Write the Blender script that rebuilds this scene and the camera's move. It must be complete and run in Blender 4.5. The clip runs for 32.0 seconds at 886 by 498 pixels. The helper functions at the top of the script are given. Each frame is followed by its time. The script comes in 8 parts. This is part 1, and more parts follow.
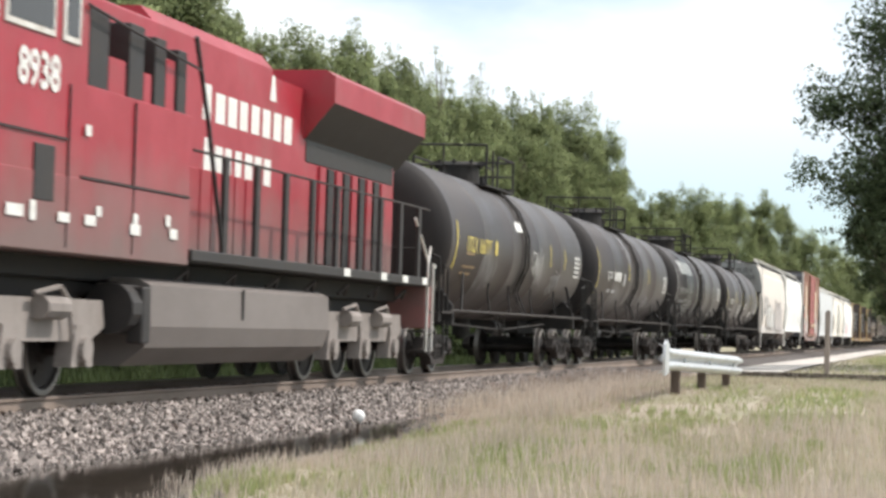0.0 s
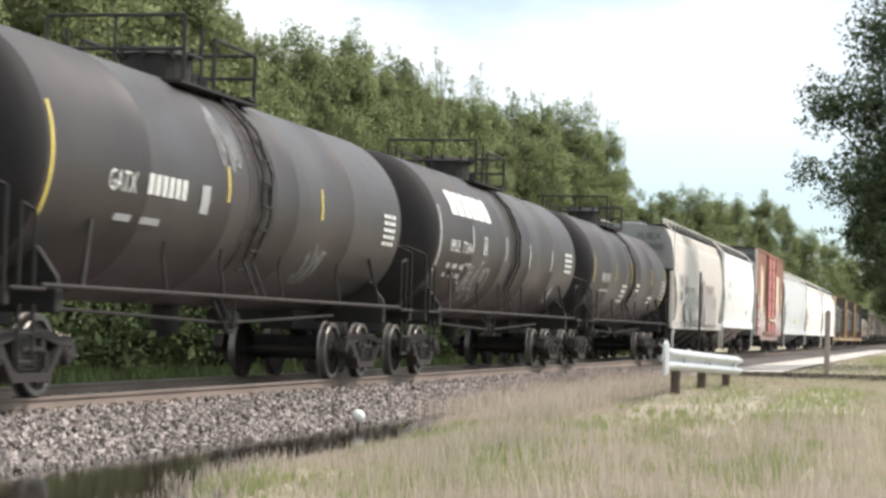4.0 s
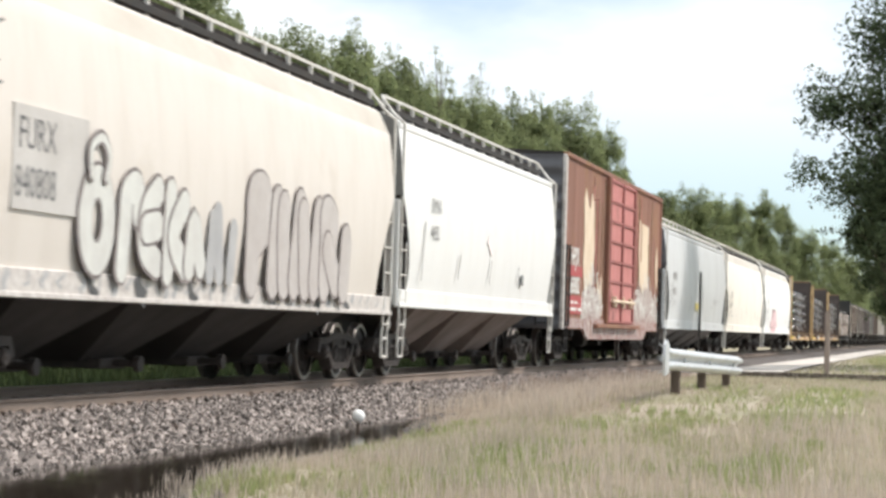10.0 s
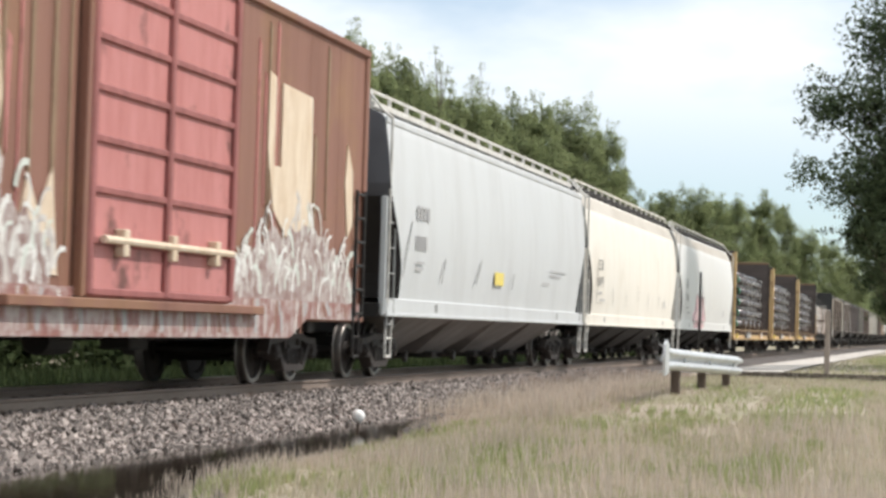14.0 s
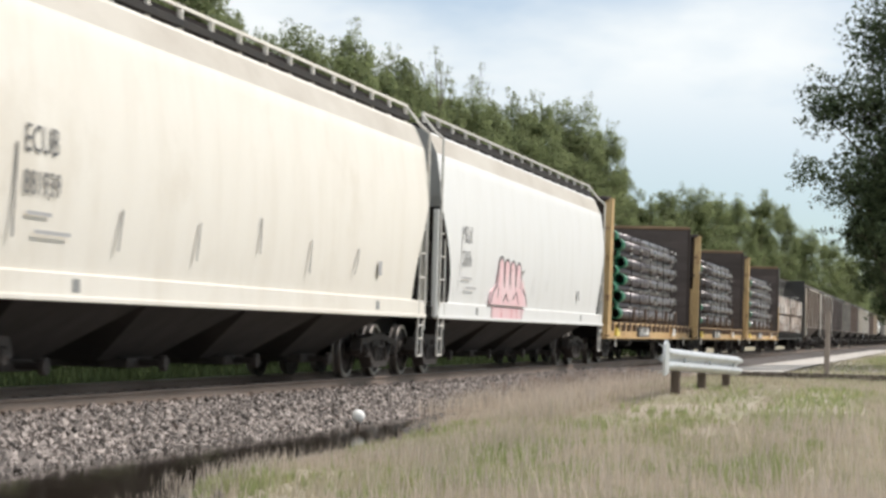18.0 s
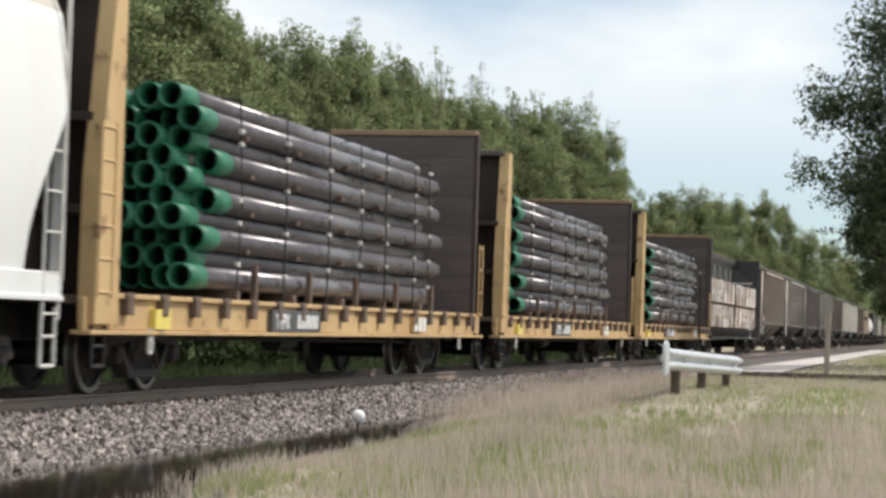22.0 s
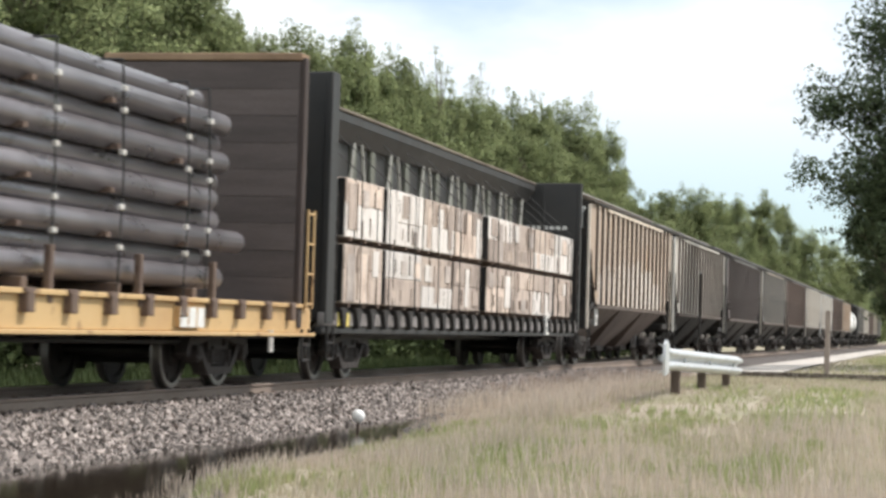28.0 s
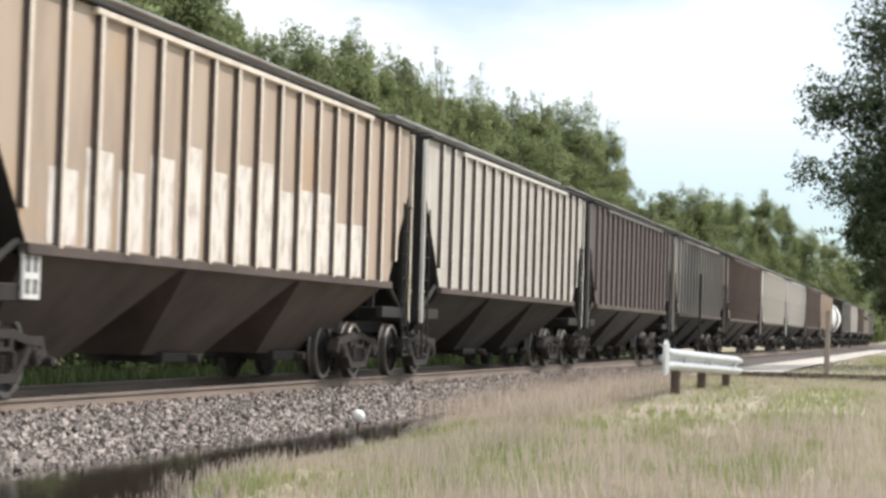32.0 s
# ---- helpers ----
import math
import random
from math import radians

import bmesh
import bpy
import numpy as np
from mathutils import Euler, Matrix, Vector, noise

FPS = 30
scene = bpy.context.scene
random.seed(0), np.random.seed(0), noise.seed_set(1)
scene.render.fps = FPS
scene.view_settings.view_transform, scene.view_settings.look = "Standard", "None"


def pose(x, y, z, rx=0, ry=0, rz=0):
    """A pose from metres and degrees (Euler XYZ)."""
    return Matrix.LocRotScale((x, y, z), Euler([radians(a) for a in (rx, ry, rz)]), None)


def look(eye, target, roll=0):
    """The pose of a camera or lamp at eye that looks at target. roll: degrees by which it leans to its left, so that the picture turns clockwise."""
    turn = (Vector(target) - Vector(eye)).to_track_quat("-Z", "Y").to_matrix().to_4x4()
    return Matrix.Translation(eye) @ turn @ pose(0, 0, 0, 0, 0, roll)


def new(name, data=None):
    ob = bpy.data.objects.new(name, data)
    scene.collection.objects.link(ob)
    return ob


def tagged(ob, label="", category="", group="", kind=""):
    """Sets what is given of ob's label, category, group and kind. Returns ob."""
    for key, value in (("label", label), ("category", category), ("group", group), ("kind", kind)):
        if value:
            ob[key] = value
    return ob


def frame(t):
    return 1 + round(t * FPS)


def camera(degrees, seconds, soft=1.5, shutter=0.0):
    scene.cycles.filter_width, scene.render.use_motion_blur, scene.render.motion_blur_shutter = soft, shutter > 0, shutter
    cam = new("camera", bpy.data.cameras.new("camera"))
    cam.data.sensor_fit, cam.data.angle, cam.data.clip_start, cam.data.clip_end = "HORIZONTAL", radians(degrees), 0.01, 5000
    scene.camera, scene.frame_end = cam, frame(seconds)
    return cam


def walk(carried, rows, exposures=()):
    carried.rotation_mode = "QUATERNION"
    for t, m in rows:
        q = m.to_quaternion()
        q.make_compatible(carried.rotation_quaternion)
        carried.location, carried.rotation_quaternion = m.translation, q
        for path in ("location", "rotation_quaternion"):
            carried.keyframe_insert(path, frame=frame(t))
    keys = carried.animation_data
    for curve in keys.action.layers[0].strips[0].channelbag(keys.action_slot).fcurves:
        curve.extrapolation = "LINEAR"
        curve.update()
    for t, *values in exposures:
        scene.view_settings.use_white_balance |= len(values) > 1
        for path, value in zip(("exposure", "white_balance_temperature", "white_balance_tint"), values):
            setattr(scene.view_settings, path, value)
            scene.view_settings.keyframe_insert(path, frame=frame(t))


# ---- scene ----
# The track runs along Y, the train comes from far +Y towards the camera; z = 0 is the top of the rails.
SPEED = 8.925
CAM = (10.386, 0.0, 0.905)
cam = camera(23.5, 32.0, soft=2.95, shutter=0.35)
walk(cam, [(0.0, pose(*CAM, 0, 0, 0) @ pose(0, 0, 0, 0, 0, 13.248) @ pose(0, 0, 0, 92.074, 0, 0) @ pose(0, 0, 0, 0, 0, 1.73)),
           (32.0, pose(*CAM, 0, 0, 0) @ pose(0, 0, 0, 0, 0, 13.248) @ pose(0, 0, 0, 92.074, 0, 0) @ pose(0, 0, 0, 0, 0, 1.73))],
     exposures=[(0.0, 0.22), (6.0, 0.26), (9.0, 0.2), (12.0, 0.06), (17.0, -0.04), (19.0, -0.2), (21.0, -0.2), (23.0, 0.0), (28.0, 0.16), (32.0, 0.18)])

# ---- world and sun ----
SUN_ELEV, SUN_AZ = radians(51), radians(62)      # azimuth clockwise from +Y, so the sun stands over +X
world = bpy.data.worlds.new("world")
scene.world = world
world.use_nodes = True
wn, wl = world.node_tree.nodes, world.node_tree.links
wn.clear()


def wnode(kind, **values):
    n = wn.new(kind)
    for key, v in values.items():
        n.inputs[key].default_value = v
    return n


w_sky = wn.new("ShaderNodeTexSky")
w_sky.sky_type, w_sky.sun_disc = "NISHITA", False
w_sky.sun_elevation, w_sky.sun_rotation = SUN_ELEV, SUN_AZ
w_sky.air_density, w_sky.dust_density, w_sky.ozone_density = 1.0, 0.0, 5.0
w_tc = wn.new("ShaderNodeTexCoord")
w_map = wn.new("ShaderNodeMapping")
w_map.inputs["Location"].default_value = (5.17, 1.9, 0.6)
w_map.inputs["Scale"].default_value = (1.0, 1.0, 2.6)
w_noise = wnode("ShaderNodeTexNoise", Scale=3.2, Detail=6.0, Roughness=0.52)
w_ramp = wn.new("ShaderNodeValToRGB")
w_ramp.color_ramp.elements[0].position, w_ramp.color_ramp.elements[1].position = 0.37, 0.53
w_ramp.color_ramp.elements[0].color = (0.52, 0.52, 0.52, 1)
w_mix = wn.new("ShaderNodeMixRGB")
w_mix.inputs["Color2"].default_value = (9.5, 9.95, 10.1, 1)
w_bg = wnode("ShaderNodeBackground", Strength=0.11)
w_out = wn.new("ShaderNodeOutputWorld")
wl.new(w_tc.outputs["Generated"], w_map.inputs["Vector"])
wl.new(w_map.outputs["Vector"], w_noise.inputs["Vector"])
wl.new(w_noise.outputs["Fac"], w_ramp.inputs["Fac"])
w_sep = wn.new("ShaderNodeSeparateXYZ")      # the clouds thin out towards the horizon
w_thin = wnode("ShaderNodeMapRange", **{"From Min": 0.045, "From Max": 0.125, "To Min": 0.3, "To Max": 1.0})
w_mul = wn.new("ShaderNodeMath")
w_mul.operation = "MULTIPLY"
wl.new(w_tc.outputs["Generated"], w_sep.inputs["Vector"])
wl.new(w_sep.outputs["Z"], w_thin.inputs["Value"])
wl.new(w_ramp.outputs["Color"], w_mul.inputs[0])
wl.new(w_thin.outputs["Result"], w_mul.inputs[1])
wl.new(w_mul.outputs["Value"], w_mix.inputs["Fac"])
w_hsv = wnode("ShaderNodeHueSaturation", Saturation=1.35, Value=1.0)
wl.new(w_sky.outputs["Color"], w_hsv.inputs["Color"])
wl.new(w_hsv.outputs["Color"], w_mix.inputs["Color1"])
wl.new(w_mix.outputs["Color"], w_bg.inputs["Color"])
wl.new(w_bg.outputs["Background"], w_out.inputs["Surface"])

sun_data = bpy.data.lights.new("sun", "SUN")
sun_data.energy, sun_data.angle, sun_data.color = 3.65, radians(2.5), (1.0, 0.925, 0.85)
sun = new("sun", sun_data)
sun_dir = Vector((math.sin(SUN_AZ) * math.cos(SUN_ELEV), math.cos(SUN_AZ) * math.cos(SUN_ELEV), math.sin(SUN_ELEV)))
sun.matrix_world = look(sun_dir * 60, (0, 0, 0))


# ---- materials ----
def material(name, base, second=None, rough=0.6, metal=0.0, scale=4.0, stretch=(1, 1, 1), low=0.35, high=0.75,
             grain=0.12, grain_scale=40.0, bump=0.15, third=None, third_scale=1.2, third_low=0.55, third_high=0.75,
             island=0.0, per_object=0.0, gloss_var=0.15, coords="Object", translucent=0.0, gleam=0.5):
    """A surface with a main colour, a second colour in large patches or streaks, a third one for stains, and fine grain."""
    m = bpy.data.materials.new(name)
    m.use_nodes = True
    nt = m.node_tree
    n, l = nt.nodes, nt.links
    bsdf = n["Principled BSDF"]
    tc = n.new("ShaderNodeTexCoord")
    mp = n.new("ShaderNodeMapping")
    mp.inputs["Scale"].default_value = stretch
    l.new(tc.outputs[coords], mp.inputs["Vector"])
    col = n.new("ShaderNodeRGB")
    col.outputs[0].default_value = (*base, 1)
    out = col.outputs[0]

    def patches(prev, colour, sc, lo, hi, vec):
        ns = n.new("ShaderNodeTexNoise")
        ns.inputs["Scale"].default_value, ns.inputs["Detail"].default_value, ns.inputs["Roughness"].default_value = sc, 6.0, 0.62
        l.new(vec, ns.inputs["Vector"])
        rp = n.new("ShaderNodeMapRange")
        rp.inputs["From Min"].default_value, rp.inputs["From Max"].default_value = lo, hi
        l.new(ns.outputs["Fac"], rp.inputs["Value"])
        mx = n.new("ShaderNodeMixRGB")
        mx.inputs["Color2"].default_value = (*colour, 1)
        l.new(rp.outputs["Result"], mx.inputs["Fac"])
        l.new(prev, mx.inputs["Color1"])
        return mx.outputs["Color"], ns

    big = None
    if second:
        out, big = patches(out, second, scale, low, high, mp.outputs["Vector"])
    if third:
        out, _ = patches(out, third, third_scale, third_low, third_high, tc.outputs[coords])
    fine = n.new("ShaderNodeTexNoise")
    fine.inputs["Scale"].default_value, fine.inputs["Detail"].default_value = grain_scale, 4.0
    l.new(tc.outputs[coords], fine.inputs["Vector"])
    hsv = n.new("ShaderNodeHueSaturation")
    val = n.new("ShaderNodeMapRange")
    val.inputs["To Min"].default_value, val.inputs["To Max"].default_value = 1 - grain * 2, 1 + grain * 2
    l.new(fine.outputs["Fac"], val.inputs["Value"])
    value = val.outputs["Result"]
    for amount, node_kind, socket in ((island, "ShaderNodeNewGeometry", "Random Per Island"), (per_object, "ShaderNodeObjectInfo", "Random")):
        if amount:
            g = n.new(node_kind)
            r = n.new("ShaderNodeMapRange")
            r.inputs["To Min"].default_value, r.inputs["To Max"].default_value = 1 - amount, 1 + amount
            l.new(g.outputs[socket], r.inputs["Value"])
            mul = n.new("ShaderNodeMath")
            mul.operation = "MULTIPLY"
            l.new(value, mul.inputs[0])
            l.new(r.outputs["Result"], mul.inputs[1])
            value = mul.outputs[0]
    l.new(value, hsv.inputs["Value"])
    l.new(out, hsv.inputs["Color"])
    l.new(hsv.outputs["Color"], bsdf.inputs["Base Color"])
    bsdf.inputs["Metallic"].default_value = metal
    bsdf.inputs["Specular IOR Level"].default_value = gleam
    rr = n.new("ShaderNodeMapRange")
    rr.inputs["To Min"].default_value, rr.inputs["To Max"].default_value = max(0.05, rough - gloss_var), min(1.0, rough + gloss_var)
    l.new((big or fine).outputs["Fac"], rr.inputs["Value"])
    l.new(rr.outputs["Result"], bsdf.inputs["Roughness"])
    if bump:
        b = n.new("ShaderNodeBump")
        b.inputs["Strength"].default_value, b.inputs["Distance"].default_value = bump, 0.02
        l.new(fine.outputs["Fac"], b.inputs["Height"])
        l.new(b.outputs["Normal"], bsdf.inputs["Normal"])
    if translucent:
        tr = n.new("ShaderNodeBsdfTranslucent")
        l.new(hsv.outputs["Color"], tr.inputs["Color"])
        ms = n.new("ShaderNodeMixShader")
        ms.inputs["Fac"].default_value = translucent
        l.new(bsdf.outputs[0], ms.inputs[1])
        l.new(tr.outputs[0], ms.inputs[2])
        l.new(ms.outputs[0], n["Material Output"].inputs["Surface"])
    return m


STREAK = (1.0, 1.1, 0.3)
M = {}
M["black_tank"] = material("black_tank_paint", (0.043, 0.036, 0.037), (0.07, 0.057, 0.053), 0.45, 0, 0.9, (1, 1, 0.45), 0.4, 0.75, 0.1, 60, 0.05,
                           third=(0.075, 0.06, 0.052), third_scale=0.5)
# tank heads: clean black, darkened further for shade on ends turned from the sun
M["tank_head"] = material("shaded_black_tank_head", (0.02, 0.018, 0.019), (0.032, 0.027, 0.026), 0.7, 0, 1.2, (1, 1, 0.6), 0.4, 0.7, 0.1, 50, 0.04, gleam=0.25)
M["black_part"] = material("black_underframe_paint", (0.012, 0.011, 0.011), (0.03, 0.025, 0.022), 0.75, 0, 3.0, (1, 1, 1), 0.4, 0.7, 0.2, 30, 0.2)
M["truck"] = material("grimy_cast_steel", (0.024, 0.02, 0.0185), (0.055, 0.044, 0.04), 0.75, 0.1, 5.0, (1, 1, 1), 0.4, 0.7, 0.2, 40, 0.25)
M["wheel"] = material("worn_wheel_steel", (0.014, 0.011, 0.01), (0.03, 0.023, 0.02), 0.65, 0.1, 6.0, (1, 1, 1), 0.4, 0.7, 0.15, 40, 0.15)
M["tread"] = material("polished_wheel_rim", (0.2, 0.185, 0.175), None, 0.4, 0.8, grain=0.06, bump=0.02)
M["white_paint"] = material("white_lettering", (0.78, 0.78, 0.76), (0.6, 0.59, 0.56), 0.55, 0, 6.0, grain=0.06, bump=0.05)
M["yellow_mark"] = material("yellow_reflector", (0.82, 0.66, 0.12), (0.66, 0.55, 0.2), 0.45, 0, 8.0, grain=0.06, bump=0.03)
M["grey_letter"] = material("dark_grey_lettering", (0.10, 0.10, 0.105), (0.2, 0.2, 0.2), 0.6, 0, 6.0, grain=0.08, bump=0.03)
M["hopper_cream"] = material("cream_hopper_paint", (0.80, 0.765, 0.70), (0.72, 0.675, 0.60), 0.5, 0, 1.3, STREAK, 0.45, 0.85, 0.04, 70, 0.03,
                             third=(0.62, 0.56, 0.47), third_scale=0.35, third_low=0.58, third_high=0.85)
M["hopper_white"] = material("white_hopper_paint", (0.765, 0.77, 0.765), (0.70, 0.70, 0.68), 0.5, 0, 1.3, STREAK, 0.45, 0.85, 0.03, 70, 0.03)
M["hopper_grey"] = material("light_grey_hopper_paint", (0.58, 0.60, 0.615), (0.50, 0.51, 0.515), 0.5, 0, 1.1, STREAK, 0.45, 0.85, 0.04, 70, 0.03)
# greyer than the sides: shade on the car ends put into the colour
M["hopper_end"] = material("grey_shaded_end_paint", (0.30, 0.31, 0.31), (0.17, 0.16, 0.15), 0.6, 0, 1.6, STREAK, 0.4, 0.75, 0.1, 50, 0.06)
# grime, darkened further for shade under the cars and in their end recesses
M["hopper_bin"] = material("grimy_shaded_hopper_bottom", (0.03, 0.025, 0.023), (0.016, 0.013, 0.012), 0.75, 0, 0.9, (1, 1, 0.6), 0.4, 0.7, 0.15, 40, 0.12)
M["bay_brown"] = material("grimy_brown_sheet_and_rib_shade", (0.10, 0.075, 0.064), (0.05, 0.037, 0.032), 0.7, 0, 0.8, (1, 1, 0.6), 0.4, 0.75, 0.12, 40, 0.1)
M["rib_beige"] = material("weathered_beige_paint", (0.45, 0.355, 0.28), (0.28, 0.21, 0.165), 0.55, 0, 0.7, (1, 1.6, 0.5), 0.4, 0.8, 0.08, 50, 0.08,
                          third=(0.47, 0.32, 0.19), third_scale=0.5)
M["rib_light"] = material("weathered_pale_paint", (0.52, 0.49, 0.45), (0.36, 0.32, 0.28), 0.6, 0, 1.4, STREAK, 0.4, 0.8, 0.08, 50, 0.08)
M["rib_tan"] = material("weathered_tan_paint", (0.38, 0.34, 0.295), (0.26, 0.225, 0.19), 0.6, 0, 1.4, STREAK, 0.4, 0.8, 0.08, 50, 0.08)
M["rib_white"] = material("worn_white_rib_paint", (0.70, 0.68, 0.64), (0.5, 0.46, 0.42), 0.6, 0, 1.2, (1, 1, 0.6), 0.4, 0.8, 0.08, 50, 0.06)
M["rib_dark"] = material("dark_purple_brown_paint", (0.115, 0.09, 0.088), (0.07, 0.054, 0.052), 0.6, 0, 1.0, (1, 1.6, 0.5), 0.4, 0.8, 0.08, 50, 0.08)
M["rib_grey"] = material("weathered_grey_paint", (0.19, 0.185, 0.178), (0.115, 0.108, 0.1), 0.6, 0, 1.4, STREAK, 0.4, 0.8, 0.08, 50, 0.08)
M["rib_brown"] = material("weathered_brown_paint", (0.145, 0.108, 0.094), (0.09, 0.068, 0.06), 0.65, 0, 1.4, STREAK, 0.4, 0.8, 0.1, 50, 0.08)
M["box_rust"] = material("rusty_boxcar_paint", (0.255, 0.122, 0.088), (0.185, 0.086, 0.06), 0.7, 0, 0.9, (1, 2.0, 0.12), 0.4, 0.7, 0.1, 50, 0.1,
                         third=(0.29, 0.16, 0.08), third_scale=0.55, third_low=0.5, third_high=0.75)
M["box_door"] = material("faded_red_door_paint", (0.52, 0.21, 0.2), (0.42, 0.15, 0.14), 0.62, 0, 2.2, (1, 2, 0.5), 0.4, 0.8, 0.08, 50, 0.08,
                         third=(0.15, 0.06, 0.052), third_scale=1.1, third_low=0.58, third_high=0.68)
# ribs darker than the door: their shadow lines put into the colour
M["door_rib"] = material("shade_dark_red_door_rib", (0.33, 0.115, 0.108), (0.22, 0.075, 0.07), 0.65, 0, 2.2, (1, 2, 0.5), 0.4, 0.75, 0.1, 50, 0.08)
M["box_red"] = material("fresh_red_panel_paint", (0.42, 0.07, 0.075), (0.34, 0.06, 0.06), 0.6, 0, 3.0, grain=0.06, bump=0.05)
M["peel"] = material("peeled_cream_paint", (0.72, 0.61, 0.48), (0.55, 0.41, 0.28), 0.7, 0, 2.6, (1, 2, 0.5), 0.4, 0.75, 0.1, 40, 0.12)
M["overspray"] = material("pale_overspray_paint", (0.66, 0.63, 0.6), (0.42, 0.38, 0.36), 0.6, 0, 7.0, (1, 2.5, 1), 0.4, 0.65, 0.1, 40, 0.05)
M["spray_grey"] = material("grey_spray_paint", (0.36, 0.36, 0.37), (0.46, 0.46, 0.46), 0.6, 0, 3.0, grain=0.08, bump=0.03)
M["spray_dark"] = material("black_spray_paint", (0.06, 0.06, 0.065), (0.12, 0.12, 0.12), 0.6, 0, 5.0, grain=0.08, bump=0.03)
M["spray_pink"] = material("pink_spray_paint", (0.80, 0.50, 0.53), (0.78, 0.64, 0.65), 0.6, 0, 2.0, grain=0.05, bump=0.03)
M["flat_yellow"] = material("weathered_yellow_paint", (0.56, 0.39, 0.19), (0.44, 0.275, 0.13), 0.62, 0, 0.9, (1, 1, 1), 0.4, 0.75, 0.08, 50, 0.1,
                            third=(0.16, 0.08, 0.045), third_scale=2.4, third_low=0.58, third_high=0.7)
M["cap_rust"] = material("rust_brown_cap", (0.29, 0.195, 0.12), (0.19, 0.12, 0.075), 0.7, 0, 2.0, grain=0.1, bump=0.1)
M["bulk_plank"] = material("grimy_bulkhead_steel", (0.1, 0.08, 0.076), (0.066, 0.053, 0.05), 0.75, 0, 1.2, (0.4, 1, 3), 0.4, 0.7, 0.15, 40, 0.15, per_object=0.18)
M["bulk_dark"] = material("dark_brown_bulkhead_frame", (0.05, 0.034, 0.03), (0.03, 0.022, 0.02), 0.75, 0, 1.2, (1, 1, 0.6), 0.4, 0.7, 0.12, 40, 0.1)
M["deck_wood"] = material("worn_deck_planks", (0.15, 0.105, 0.08), (0.09, 0.06, 0.05), 0.85, 0, 4.0, (1, 3, 1), 0.4, 0.7, 0.15, 40, 0.2)
M["pipe_black"] = material("bare_black_pipe_steel", (0.105, 0.096, 0.103), (0.2, 0.183, 0.195), 0.3, 0.35, 2.0, (1, 0.4, 1), 0.35, 0.7, 0.08, 60, 0.04, per_object=0.15)
M["pipe_green"] = material("green_pipe_end_cap", (0.02, 0.19, 0.11), (0.02, 0.12, 0.065), 0.5, 0, 5.0, grain=0.08, bump=0.03)
M["strap"] = material("black_steel_strap", (0.03, 0.03, 0.03), None, 0.5, 0.4)
M["lumber"] = material("wrapped_lumber", (0.60, 0.50, 0.43), (0.40, 0.315, 0.265), 0.75, 0, 2.2, (1, 1.2, 0.8), 0.45, 0.62, 0.1, 30, 0.1, per_object=0.25,
                       third=(0.3, 0.24, 0.2), third_scale=1.3, third_low=0.6, third_high=0.8)
M["lumber_grey"] = material("weathered_grey_lumber", (0.46, 0.38, 0.33), (0.22, 0.18, 0.16), 0.8, 0, 2.6, (1, 2.4, 0.5), 0.4, 0.75, 0.12, 30, 0.12, per_object=0.2)
M["wrap_stain"] = material("grey_stained_wrap", (0.36, 0.31, 0.285), (0.52, 0.46, 0.42), 0.7, 0, 4.0, (1, 1, 1), 0.42, 0.62, 0.1, 30, 0.06, per_object=0.2)
M["wrap_white"] = material("white_lumber_wrap", (0.74, 0.70, 0.67), (0.46, 0.40, 0.36), 0.55, 0, 3.0, (1, 2.2, 0.4), 0.45, 0.7, grain=0.06, bump=0.08, per_object=0.12)
M["centre_black"] = material("dark_green_black_paint", (0.021, 0.022, 0.023), (0.036, 0.034, 0.032), 0.6, 0, 2.0, grain=0.12, bump=0.08)
M["loco_red"] = material("locomotive_red_paint", (0.35, 0.013, 0.03), (0.28, 0.018, 0.03), 0.42, 0, 1.2, grain=0.05, bump=0.02,
                         third=(0.25, 0.07, 0.065), third_scale=0.45, third_low=0.5, third_high=0.8)
M["loco_dust"] = material("dusty_red_paint", (0.24, 0.10, 0.095), (0.17, 0.115, 0.105), 0.7, 0, 0.9, (1, 0.6, 2.0), 0.35, 0.7, 0.07, 40, 0.04)
M["loco_grey"] = material("dusty_grey_truck_paint", (0.29, 0.258, 0.24), (0.18, 0.158, 0.147), 0.75, 0, 2.2, (1, 1, 0.5), 0.4, 0.75, 0.1, 40, 0.08)
M["tank_grey"] = material("dusty_fuel_tank_paint", (0.205, 0.182, 0.172), (0.15, 0.131, 0.123), 0.65, 0, 0.6, (1, 0.5, 1), 0.35, 0.75, 0.06, 40, 0.04)
M["loco_black"] = material("dark_grille", (0.018, 0.016, 0.017), (0.04, 0.035, 0.033), 0.6, 0, 3.0, grain=0.15, bump=0.1)
M["glass"] = material("dark_cab_glass", (0.02, 0.022, 0.025), None, 0.08, 0.0, grain=0.03, bump=0.0, gloss_var=0.03)
M["rail"] = material("brown_rail_side", (0.27, 0.215, 0.18), (0.19, 0.15, 0.125), 0.8, 0.0, 2.0, (1, 0.3, 1), 0.4, 0.7, 0.1, 30, 0.1)
M["rail_top"] = material("polished_rail_top", (0.35, 0.33, 0.32), None, 0.35, 0.9, grain=0.05, bump=0.02)
M["tie"] = material("weathered_wood_tie", (0.14, 0.105, 0.085), (0.08, 0.06, 0.05), 0.9, 0, 5.0, (4, 1, 1), 0.4, 0.7, 0.2, 30, 0.3, per_object=0.25)
# bed darker than its stones, for shade in the gaps between them
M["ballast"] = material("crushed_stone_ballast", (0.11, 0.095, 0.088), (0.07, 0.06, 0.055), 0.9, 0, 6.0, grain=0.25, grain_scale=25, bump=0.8)
